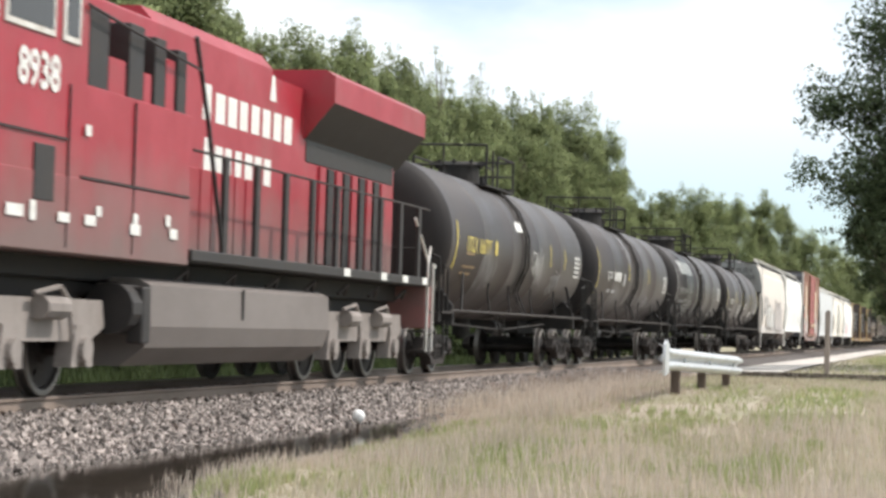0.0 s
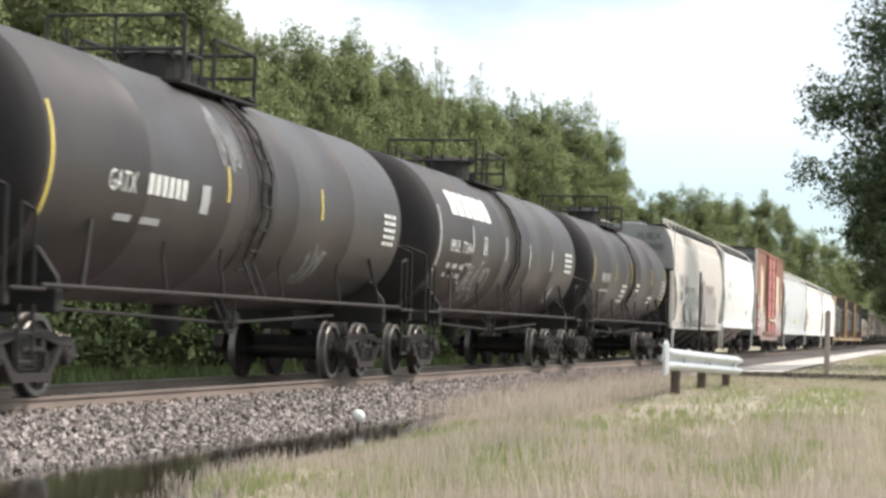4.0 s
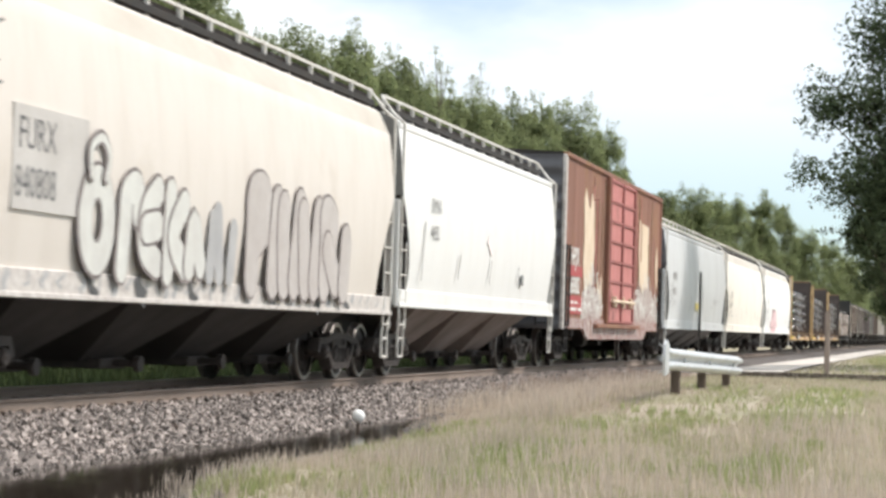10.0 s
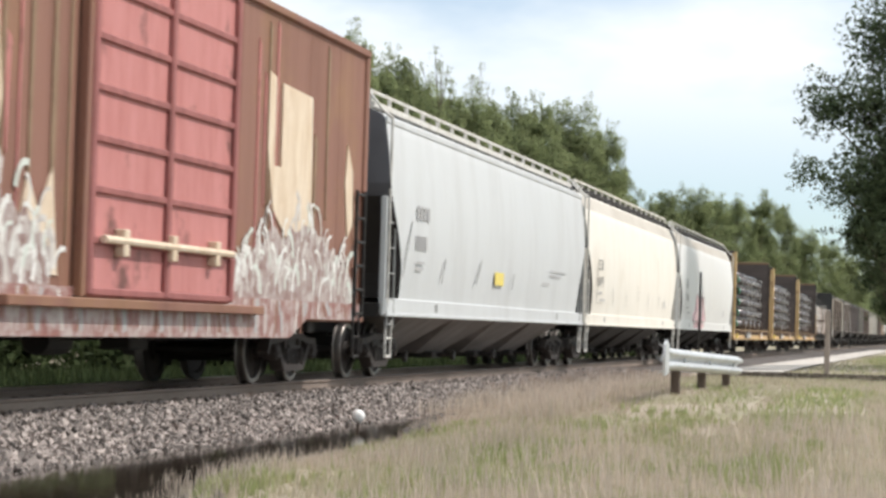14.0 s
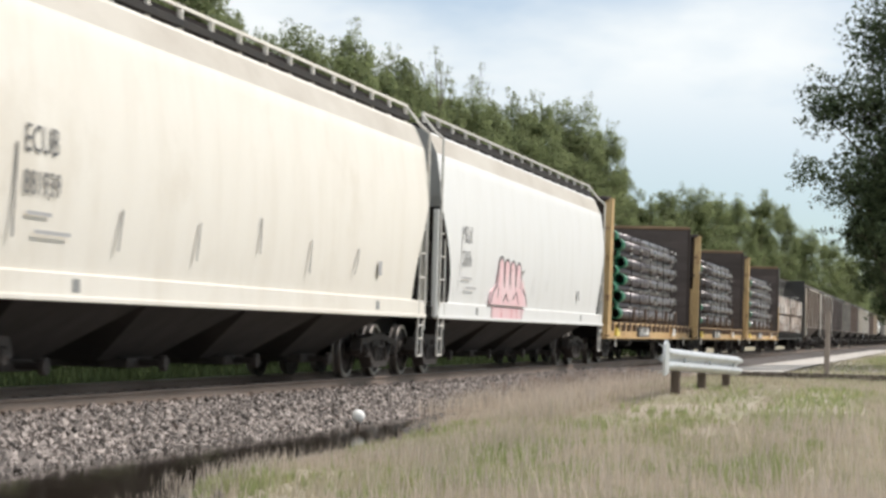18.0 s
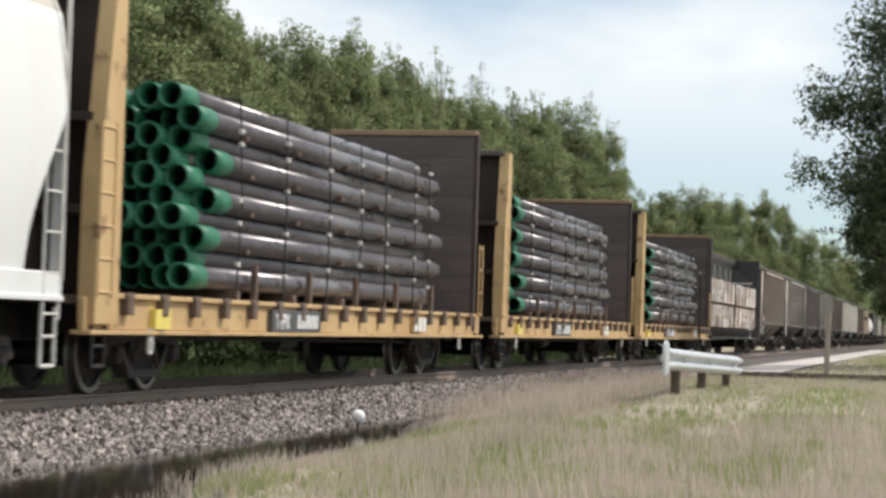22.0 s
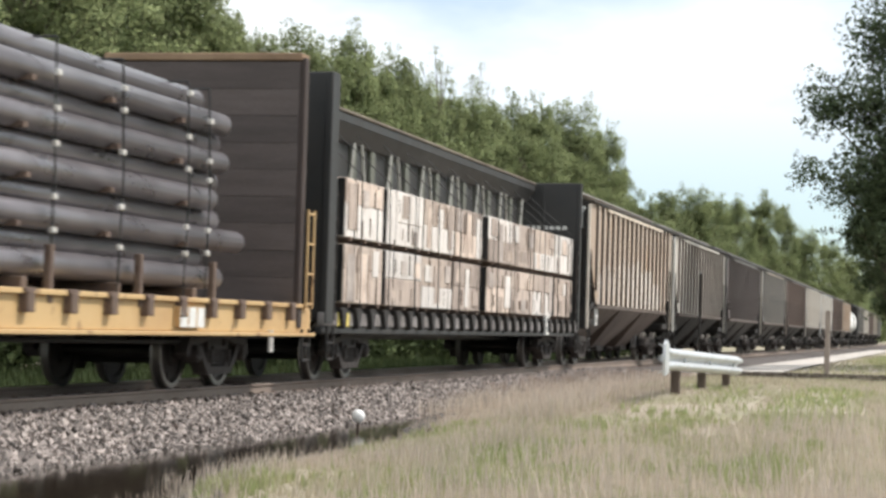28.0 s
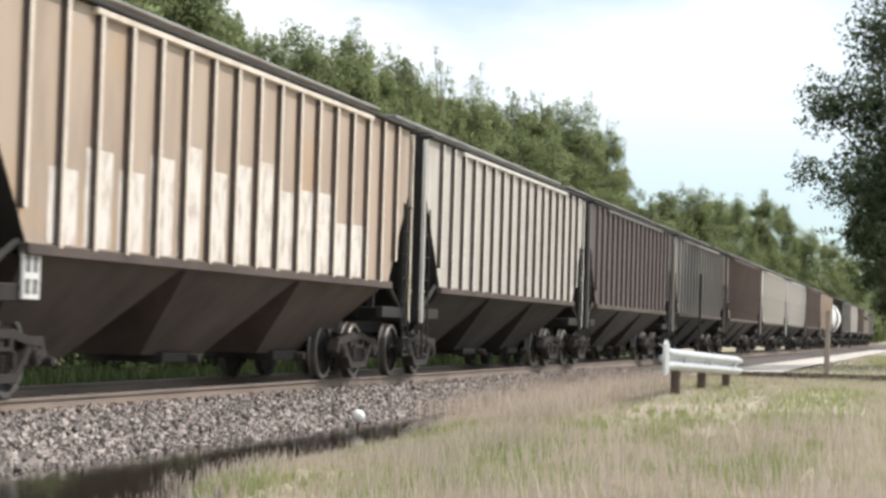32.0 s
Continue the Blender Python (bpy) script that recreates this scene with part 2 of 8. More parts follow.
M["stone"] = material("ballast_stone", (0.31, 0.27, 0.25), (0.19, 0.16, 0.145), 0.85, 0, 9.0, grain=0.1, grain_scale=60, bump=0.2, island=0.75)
M["galv"] = material("galvanised_steel", (0.60, 0.62, 0.64), (0.46, 0.48, 0.5), 0.45, 0.35, 4.0, grain=0.05, bump=0.03)
M["old_wood"] = material("weathered_post_wood", (0.11, 0.082, 0.064), (0.065, 0.05, 0.04), 0.9, 0, 4.0, (3, 3, 0.4), 0.4, 0.7, 0.15, 40, 0.3)
M["grey_post"] = material("sun_greyed_post_wood", (0.30, 0.255, 0.225), (0.2, 0.165, 0.145), 0.9, 0, 4.0, (3, 3, 0.4), 0.4, 0.7, 0.15, 40, 0.3)
M["bark"] = material("tree_bark", (0.13, 0.10, 0.08), (0.08, 0.065, 0.05), 0.95, 0, 3.0, (1, 1, 0.3), 0.4, 0.7, 0.2, 20, 0.5)
M["leaf"] = material("tree_leaves", (0.285, 0.34, 0.165), (0.345, 0.395, 0.205), 0.8, 0, 0.35, grain=0.1, grain_scale=3, bump=0.0, island=0.12, per_object=0.1, translucent=0.58, gleam=0.08)
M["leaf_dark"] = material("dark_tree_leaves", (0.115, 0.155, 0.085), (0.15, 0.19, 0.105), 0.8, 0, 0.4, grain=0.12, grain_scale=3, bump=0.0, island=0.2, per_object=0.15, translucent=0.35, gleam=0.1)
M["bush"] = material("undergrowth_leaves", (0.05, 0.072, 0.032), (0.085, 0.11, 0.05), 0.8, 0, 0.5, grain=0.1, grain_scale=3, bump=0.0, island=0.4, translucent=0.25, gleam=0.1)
M["straw"] = material("dry_grass_blades", (0.50, 0.44, 0.345), (0.385, 0.375, 0.24), 0.85, 0, 0.4, grain=0.1, grain_scale=3, bump=0.0, island=0.16, low=0.45, high=0.65, translucent=0.35)
M["green_blade"] = material("green_grass_blades", (0.30, 0.345, 0.15), (0.42, 0.40, 0.24), 0.85, 0, 0.8, grain=0.1, grain_scale=3, bump=0.0, island=0.18, low=0.45, high=0.65, translucent=0.4)
M["brown_weed"] = material("brown_feathery_weeds", (0.47, 0.385, 0.325), (0.36, 0.285, 0.235), 0.9, 0, 0.6, grain=0.1, grain_scale=4, bump=0.0, island=0.18, translucent=0.35)
M["plume"] = material("pale_plume_grass", (0.58, 0.50, 0.43), (0.46, 0.39, 0.325), 0.85, 0, 0.5, grain=0.08, grain_scale=4, bump=0.0, island=0.2, translucent=0.35)
M["white_ball"] = material("white_knob_paint", (0.82, 0.81, 0.79), None, 0.5, grain=0.04, bump=0.02)
M["ground"] = material("meadow_soil", (0.37, 0.32, 0.255), (0.26, 0.255, 0.15), 0.95, 0, 0.33, grain=0.2, grain_scale=9, bump=0.6, low=0.47, high=0.6,
                       third=(0.2, 0.165, 0.12), third_scale=0.8, third_low=0.6, third_high=0.75)
M["spray_mottled"] = material("mottled_grey_spray", (0.24, 0.14, 0.125), (0.50, 0.45, 0.43), 0.6, 0, 4.5, (1, 1.6, 1.0), 0.4, 0.62, 0.1, 40, 0.05)
M["seam_faint"] = material("faint_grey_seam", (0.5, 0.49, 0.48), (0.6, 0.6, 0.6), 0.6, 0, 4.0, grain=0.05, bump=0.02)
M["tag_leaf"] = material("pale_green_grey_spray", (0.56, 0.62, 0.56), (0.68, 0.69, 0.66), 0.6, 0, 4.0, grain=0.06, bump=0.02)
M["tag_red"] = material("red_spray_paint", (0.55, 0.10, 0.13), (0.68, 0.25, 0.28), 0.6, 0, 4.0, grain=0.08, bump=0.03)
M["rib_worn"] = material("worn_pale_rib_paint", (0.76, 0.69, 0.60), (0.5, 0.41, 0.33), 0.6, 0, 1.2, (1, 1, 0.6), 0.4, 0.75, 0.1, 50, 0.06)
# dark blade colour for the tree shadow across the meadow
M["shade_weed"] = material("tree_shade_brown_weeds", (0.15, 0.12, 0.09), (0.09, 0.075, 0.06), 0.9, 0, 0.6, grain=0.12, grain_scale=5, bump=0.0, island=0.3)
M["bay_grey"] = material("grimy_grey_slope_sheet", (0.25, 0.23, 0.225), (0.13, 0.115, 0.11), 0.65, 0, 0.8, (1, 1, 0.6), 0.4, 0.72, 0.1, 40, 0.08)
# a darker end colour that holds the shade of the turned-away face
M["end_dark"] = material("shaded_slate_end_paint", (0.12, 0.12, 0.135), (0.08, 0.078, 0.082), 0.6, 0, 1.2, (1, 1, 0.6), 0.4, 0.75, 0.1, 50, 0.06)
M["shoulder"] = material("dust_stained_roof_shoulder", (0.55, 0.515, 0.46), (0.44, 0.4, 0.35), 0.6, 0, 0.8, (1, 0.5, 1), 0.4, 0.7, 0.06, 50, 0.05)
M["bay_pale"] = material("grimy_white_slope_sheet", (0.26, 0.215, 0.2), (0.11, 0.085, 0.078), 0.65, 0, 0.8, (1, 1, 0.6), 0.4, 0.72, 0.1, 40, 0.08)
M["pale_pink"] = material("faint_pink_stain", (0.84, 0.74, 0.74), (0.82, 0.79, 0.79), 0.55, 0, 3.0, grain=0.04, bump=0.02)
M["hopper_beige"] = material("beige_hopper_paint", (0.66, 0.615, 0.57), (0.58, 0.53, 0.48), 0.5, 0, 1.3, STREAK, 0.45, 0.85, 0.04, 70, 0.03,
                             third=(0.5, 0.44, 0.37), third_scale=0.35, third_low=0.6, third_high=0.85)
M["patch_grey"] = material("dull_grey_paint_patch", (0.55, 0.53, 0.51), (0.46, 0.44, 0.42), 0.6, 0, 1.6, grain=0.06, bump=0.03)
M["sill_mottled"] = material("overpainted_sill", (0.27, 0.12, 0.105), (0.48, 0.41, 0.39), 0.6, 0, 3.2, (1, 2.0, 1.2), 0.42, 0.6, 0.1, 40, 0.06)
M["brace_pale"] = material("pale_worn_brace_paint", (0.42, 0.42, 0.39), (0.25, 0.25, 0.22), 0.7, 0, 3.0, grain=0.1, bump=0.08)
M["sill_grey"] = material("scuffed_grey_sill_paint", (0.30, 0.28, 0.275), (0.13, 0.115, 0.11), 0.65, 0, 2.2, (1, 1, 1), 0.42, 0.6, 0.1, 40, 0.06)
M["chord_dusty"] = material("dusty_chord_top", (0.20, 0.17, 0.13), (0.12, 0.10, 0.08), 0.8, 0, 1.5, (1, 0.4, 1), 0.4, 0.7, 0.12, 40, 0.08)
M["truss_olive"] = material("dull_olive_truss_paint", (0.13, 0.14, 0.115), (0.085, 0.088, 0.074), 0.7, 0, 3.0, grain=0.1, bump=0.08)
M["gravel"] = material("pale_gravel", (0.60, 0.56, 0.52), (0.48, 0.44, 0.40), 0.95, 0, 0.7, grain=0.15, grain_scale=14, bump=0.4, third=(0.3, 0.26, 0.21), third_scale=0.3, third_low=0.6)
M["water"] = material("dark_ditch_water", (0.028, 0.022, 0.017), (0.045, 0.036, 0.027), 0.06, 0, 1.4, grain=0.05, grain_scale=5.0, bump=0.05, gloss_var=0.03)
M["dirt"] = material("dark_ditch_soil", (0.02, 0.017, 0.015), (0.10, 0.083, 0.068), 0.8, 0, 3.5, grain=0.35, grain_scale=16, bump=0.8, low=0.5, high=0.72)


def road_dust(m, dust, z0, z1):
    """Road dust thrown up from the track: thick at height z0, gone at z1, with a cloudy edge."""
    n, l = m.node_tree.nodes, m.node_tree.links
    base = n["Principled BSDF"].inputs["Base Color"]
    clean = base.links[0].from_socket
    tc = n.new("ShaderNodeTexCoord")
    sep = n.new("ShaderNodeSeparateXYZ")
    cloud = n.new("ShaderNodeTexNoise")
    cloud.inputs["Scale"].default_value, cloud.inputs["Detail"].default_value = 1.1, 5.0
    add = n.new("ShaderNodeMath")
    add.operation = "MULTIPLY_ADD"
    add.inputs[1].default_value = 1.3
    ramp = n.new("ShaderNodeMapRange")
    ramp.inputs["From Min"].default_value, ramp.inputs["From Max"].default_value = z0 + 0.65, z1 + 0.65
    ramp.inputs["To Min"].default_value, ramp.inputs["To Max"].default_value = 0.92, 0.0
    mix = n.new("ShaderNodeMixRGB")
    mix.inputs["Color2"].default_value = (*dust, 1)
    l.new(tc.outputs["Object"], sep.inputs["Vector"])
    l.new(tc.outputs["Object"], cloud.inputs["Vector"])
    l.new(cloud.outputs["Fac"], add.inputs[0])
    l.new(sep.outputs["Z"], add.inputs[2])
    l.new(add.outputs[0], ramp.inputs["Value"])
    l.new(ramp.outputs["Result"], mix.inputs["Fac"])
    l.new(clean, mix.inputs["Color1"])
    l.new(mix.outputs["Color"], base)
    return m


M["loco_red"] = road_dust(M["loco_red"], (0.165, 0.112, 0.104), 1.7, 2.75)


# ---- mesh helpers ----
def link_mesh(name, me, mats, parent=None, label=""):
    ob = new(name, me)
    if not me.materials:
        for m in (mats if isinstance(mats, (list, tuple)) else [mats]):
            me.materials.append(m)
    if parent:
        ob.parent = parent
    if label:
        ob["label"] = label
    return ob


def mesh_of(name, bm, smooth=False):
    bmesh.ops.recalc_face_normals(bm, faces=bm.faces)
    me = bpy.data.meshes.new(name)
    bm.to_mesh(me)
    bm.free()
    if smooth:
        for p in me.polygons:
            p.use_smooth = True
    return me


def part(name, bm, mats, parent, label="", smooth=False, at=None):
    ob = link_mesh(name, mesh_of(name, bm, smooth), mats, parent, label)
    if at:
        ob.location = at
    return ob


def box(bm, x0, x1, y0, y1, z0, z1, bevel=0.0, mi=0):
    made = bmesh.ops.create_cube(bm, size=1.0)
    vs = made["verts"]
    for v in vs:
        v.co = ((x0 + x1) / 2 + v.co.x * (x1 - x0), (y0 + y1) / 2 + v.co.y * (y1 - y0), (z0 + z1) / 2 + v.co.z * (z1 - z0))
    fs = list({f for v in vs for f in v.link_faces})
    for f in fs:
        f.material_index = mi
    if bevel:
        es = list({e for v in vs for e in v.link_edges})
        bmesh.ops.bevel(bm, geom=es, offset=bevel, segments=1, affect="EDGES", material=-1)
    return bm


def cyl(bm, p0, p1, r0, r1=None, seg=10, mi=0, caps=True):
    p0, p1 = Vector(p0), Vector(p1)
    d = p1 - p0
    made = bmesh.ops.create_cone(bm, cap_ends=caps, segments=seg, radius1=r0, radius2=r0 if r1 is None else r1, depth=d.length)
    m = Matrix.Translation((p0 + p1) / 2) @ d.to_track_quat("Z", "Y").to_matrix().to_4x4()
    bmesh.ops.transform(bm, matrix=m, verts=made["verts"])
    if mi:
        for f in {f for v in made["verts"] for f in v.link_faces}:
            f.material_index = mi
    return bm


def rods(bm, points, r, seg=6):
    for a, b in zip(points[:-1], points[1:]):
        cyl(bm, a, b, r, seg=seg)
    return bm


def prism(bm, outline, x0, x1, axis="x", mi=0):
    """A flat outline pushed from x0 to x1 along one axis. Outline: (y, z) for x, (x, z) for y, (x, y) for z."""
    def place(a, b, c):
        return {"x": (c, a, b), "y": (a, c, b), "z": (a, b, c)}[axis]
    lo = [bm.verts.new(place(a, b, x0)) for a, b in outline]
    hi = [bm.verts.new(place(a, b, x1)) for a, b in outline]
    fs = [bm.faces.new(lo), bm.faces.new(hi)]
    for i in range(len(outline)):
        j = (i + 1) % len(outline)
        fs.append(bm.faces.new((lo[i], lo[j], hi[j], hi[i])))
    for f in fs:
        f.material_index = mi
    return bm


def ribbon(bm, pts, width, x):
    """A painted stroke on a plane x = const along (y, z) points, as one strip."""
    p = [Vector(q) for q in pts]
    closed = (p[0] - p[-1]).length < 1e-6
    rows = []
    for i, q in enumerate(p):
        before = p[i - 1] if i else (p[-2] if closed else q)
        after = p[i + 1] if i + 1 < len(p) else (p[1] if closed else q)
        t = after - before
        if t.length < 1e-6:
            t = Vector((1, 0))
        n = Vector((-t.y, t.x)).normalized() * width / 2
        rows.append((bm.verts.new((x, q.x + n.x, q.y + n.y)), bm.verts.new((x, q.x - n.x, q.y - n.y))))
    for (a, b), (c, d) in zip(rows[:-1], rows[1:]):
        bm.faces.new((a, c, d, b))
    return bm


def words(name, text, size, mat, parent, y, z, x, wrap=None, spread=1.0, squeeze=1.0, face="side", label="", bold=0.0):
    """Lettering; reads towards +Y on the side that faces +X, or towards +X on an end that faces -Y. wrap: (radius, centre z) of a tank."""
    cu = bpy.data.curves.new(name, "FONT")
    cu.body, cu.size, cu.space_character, cu.resolution_u, cu.offset = text, size, spread, 2, bold
    tmp = bpy.data.objects.new(name, cu)
    scene.collection.objects.link(tmp)
    bpy.context.view_layer.update()
    me = bpy.data.meshes.new_from_object(tmp.evaluated_get(bpy.context.evaluated_depsgraph_get()))
    bpy.data.objects.remove(tmp)
    bpy.data.curves.remove(cu)
    for v in me.vertices:
        a, b = v.co.x * squeeze, v.co.y
        if wrap:
            r, cz = wrap
            ang = math.asin(max(-1, min(1, (z - cz) / r))) + b / r
            v.co = ((r + 0.012) * math.cos(ang), y + a, cz + (r + 0.012) * math.sin(ang))
        elif face == "side":
            v.co = (x, y + a, z + b)
        else:
            v.co = (x + a, y, z + b)
    me.materials.clear()
    return link_mesh(name, me, mat, parent, label)


def bars(bm, rects, x=None, wrap=None):
    """Plain bars (y0, y1, z0, z1) laid on a side plane or round a tank."""
    for y0, y1, z0, z1 in rects:
        steps = 1 if not wrap else max(1, int((z1 - z0) / 0.12))
        for k in range(steps):
            za, zb = z0 + (z1 - z0) * k / steps, z0 + (z1 - z0) * (k + 1) / steps
            if wrap:
                r, cz = wrap
                fa, fb = math.asin(max(-1, min(1, (za - cz) / r))), math.asin(max(-1, min(1, (zb - cz) / r)))
                p = [((r + 0.012) * math.cos(f), y, cz + (r + 0.012) * math.sin(f)) for y, f in ((y0, fa), (y1, fa), (y1, fb), (y0, fb))]
            else:
                p = [(x, y0, za), (x, y1, za), (x, y1, zb), (x, y0, zb)]
            bm.faces.new([bm.verts.new(q) for q in p])
    return bm


def thing(name, label, category, group="", kind="", at=(0, 0, 0)):
    ob = new(name)
    ob.location = at
    ob.empty_display_size = 0.3
    return tagged(ob, label, category, group, kind)


# ---- ground, track ----
def smooth(a, b, v):
    t = max(0.0, min(1.0, (v - a) / (b - a)))
    return t * t * (3 - 2 * t)


def grass_edge(y):
    """Where the meadow grass begins, across the track: it draws nearer to the ballast farther along."""
    return 4.5 + 0.7 * smooth(17.5, 13, y) - 0.95 * smooth(22.5, 28, y) - 0.6 * smooth(27, 33, y) - 0.8 * smooth(32, 41, y) + 0.16 * noise.noise((y * 0.45, 3.0, 0)) + 0.14 * noise.noise((y * 1.7, 7.0, 0))


def ground_z(x, y):
    """The lie of the land: a low bank under the track, a shallow ditch beside it, a meadow that rises a little."""
    ax = abs(x)
    if x >= 0:
        e = grass_edge(y)
        bank = smooth(e - 0.8, e + 0.5, x)
        z = -0.62 + 0.27 * bank + 0.24 * smooth(26, 32, y) * smooth(2.9, 3.5, x) * (1 - bank)
        z += 0.36 * smooth(20, 34, y) * smooth(4.2, 6.0, x) * (1 - 0.7 * smooth(42, 58, y))
        z -= 0.3 * smooth(16, 4, y) * smooth(7, 10, x)
    else:
        z = -0.55 + 0.5 * smooth(-6, -16, x)
    z = z * (1 - smooth(3.4, 2.4, ax)) - 0.6 * smooth(3.4, 2.4, ax)
    z += 0.05 * noise.noise((x * 0.5, y * 0.35, 0)) * smooth(3, 6, ax)
    far = smooth(150, 900, math.hypot(x, y))
    return z * (1 - far) - 0.4 * far


def grid_mesh(name, xs, ys, zfun):
    verts = [(x, y, zfun(x, y)) for y in ys for x in xs]
    nx = len(xs)
    faces = [(j * nx + i, j * nx + i + 1, (j + 1) * nx + i + 1, (j + 1) * nx + i) for j in range(len(ys) - 1) for i in range(nx - 1)]
    me = bpy.data.meshes.new(name)
    me.from_pydata(verts, [], faces)
    for p in me.polygons:
        p.use_smooth = True
    return me


xs = [-2500, -900, -300, -120, -60, -40, -28, -20, -15, -11] + [-9 + 0.5 * i for i in range(50)] + [17, 19, 22, 27, 35, 50, 80, 150, 400, 1200, 2500]
ys = [-2500, -600, -150, -60, -30, -15, -5] + [0.8 * i for i in range(0, 100)] + [82 + 4 * i for i in range(40)] + [260, 320, 420, 600, 1000, 1800, 3000]
ground = link_mesh("ground", grid_mesh("ground", xs, ys, ground_z), M["ground"])
tagged(ground, "uneven dry meadow soil with straw and green patches", "ground", kind="structure")



def bed_z(x, y):
    ax = abs(x)
    z = -0.185 if ax < 1.55 else -0.185 - 0.32 * smooth(1.55, 3.6, ax)
    return z + 0.022 * noise.noise((x * 5, y * 5, 0)) + 0.03 * noise.noise((x * 1.1, y * 0.7, 5)) * smooth(1.2, 2.2, ax)


ditch_y = [-6 + 0.4 * i for i in range(90)]
ditch_v, ditch_f = [], []
for y in ditch_y:
    lo, hi = 3.3, max(3.6, grass_edge(y) + 0.35)
    for i in range(14):
        x = lo + (hi - lo) * i / 13
        ditch_v.append((x, y, ground_z(x, y) + 0.03 + 0.03 * noise.noise((x * 3, y * 2, 3)) + 0.02 * noise.noise((x * 9, y * 9, 1))))
for j in range(len(ditch_y) - 1):
    for i in range(13):
        ditch_f.append((j * 14 + i, j * 14 + i + 1, (j + 1) * 14 + i + 1, (j + 1) * 14 + i))
ditch_me = bpy.data.meshes.new("ditch")
ditch_me.from_pydata(ditch_v, [], ditch_f)
dirt = link_mesh("ditch", ditch_me, M["dirt"])
tagged(dirt, "dark damp soil in a shallow ditch beside the ballast", "ditch", kind="structure")
WATER_Z = -0.405
water = link_mesh("ditch_water", grid_mesh("ditch_water", [2.5 + 0.3 * i for i in range(14)], [-6 + 1.0 * i for i in range(36)], lambda x, y: WATER_Z), M["water"])
tagged(water, "still dark water in the ditch beside the ballast", "water", kind="structure")
road = link_mesh("gravel_road", grid_mesh("gravel_road", [2.35, 2.7, 3.2, 3.7, 4.2, 4.7, 5.2, 5.5], [62 + 4 * i for i in range(48)],
                                          lambda x, y: max(ground_z(x, y) + 0.06, -0.36 if x < 5.4 else -9) + 0.02 * noise.noise((x * 2, y, 4.0))), M["gravel"])
tagged(road, "pale gravel service road beside the track", "road", kind="structure")


bed_x = [-3.2, -2.9, -2.5, -2.1, -1.75, -1.4, -0.75, 0, 0.75, 1.0, 1.2, 1.4, 1.6, 1.8, 2.0, 2.2, 2.4, 2.55, 2.7, 2.85, 3.0, 3.15, 3.3, 3.45, 3.6, 3.75]
bed_y = [-60, -30, -10] + [0.25 * i for i in range(0, 240)] + [61 + 3 * i for i in range(90)] + [340, 380, 450]
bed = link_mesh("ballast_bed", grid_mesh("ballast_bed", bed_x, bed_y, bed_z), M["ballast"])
tagged(bed, "bank of grey and reddish crushed stone ballast under the track", "ballast", kind="structure")


def scatter_stones(name, count, y0, y1, x0, x1, size0, size1, seed):
    """Broken stones, each a squashed octahedron turned at random, in one mesh."""
    rng = np.random.default_rng(seed)
    oct_v = np.array([(1, 0, 0), (-1, 0, 0), (0, 1, 0), (0, -1, 0), (0, 0, 1), (0, 0, -1)], float)
    oct_f = np.array([(0, 2, 4), (2, 1, 4), (1, 3, 4), (3, 0, 4), (2, 0, 5), (1, 2, 5), (3, 1, 5), (0, 3, 5)])
    px = x0 + (x1 - x0) * rng.random(count)
    py = y0 + (y1 - y0) * rng.random(count) ** 1.25
    v = oct_v[None] * (0.65 + 0.6 * rng.random((count, 6, 1))) * rng.uniform(size0, size1, (count, 1, 1)) * rng.uniform(0.6, 1.2, (count, 1, 3))
    v = v + 0.22 * size1 * rng.standard_normal((count, 6, 3))
    a, b = rng.uniform(0, 6.28, count), rng.uniform(-0.9, 0.9, count)
    ca, sa, cb, sb = np.cos(a), np.sin(a), np.cos(b), np.sin(b)
    x = v[..., 0] * ca[:, None] - v[..., 1] * sa[:, None]
    y = v[..., 0] * sa[:, None] + v[..., 1] * ca[:, None]
    y, z = y * cb[:, None] - v[..., 2] * sb[:, None], y * sb[:, None] + v[..., 2] * cb[:, None]
    pz = np.array([bed_z(i, j) for i, j in zip(px, py)]) + 0.3 * size0
    verts = np.stack([x + px[:, None], y + py[:, None], z + pz[:, None]], -1).reshape(-1, 3)
    faces = (oct_f[None] + 6 * np.arange(count)[:, None, None]).reshape(-1, 3)
    me = bpy.data.meshes.new(name)
    me.from_pydata(verts.tolist(), [], faces.tolist())
    return me


stones = link_mesh("ballast_stones", scatter_stones("ballast_stones", 34000, 11, 62, 0.86, 3.05, 0.028, 0.06, 4), M["stone"])
tagged(stones, "loose grey, pink and white crushed stones on the track bed", "ballast", kind="stuff")
stones_in = link_mesh("ballast_stones", scatter_stones("ballast_stones_inner", 9000, 14, 60, -0.65, 0.65, 0.022, 0.045, 5), M["stone"])
tagged(stones_in, "loose crushed stones between the rails", "ballast", kind="stuff")

stray = link_mesh("stray_stones", scatter_stones("stray_stones", 260, 11, 34, 3.0, 3.4, 0.02, 0.05, 12), M["stone"])
tagged(stray, "stray stones rolled down to the water of the ditch", "ballast", kind="stuff")

# rails: foot, web and head
RAIL = [(-0.07, -0.172), (0.07, -0.172), (0.07, -0.16), (0.012, -0.142), (0.01, -0.048), (0.036, -0.036), (0.037, -0.006), (0.03, 0.0),
        (-0.03, 0.0), (-0.037, -0.006), (-0.036, -0.036), (-0.01, -0.048), (-0.012, -0.142), (-0.07, -0.16)]
track = thing("railway_track", "single railway track on wooden ties, brown rail sides", "railway track", kind="structure")
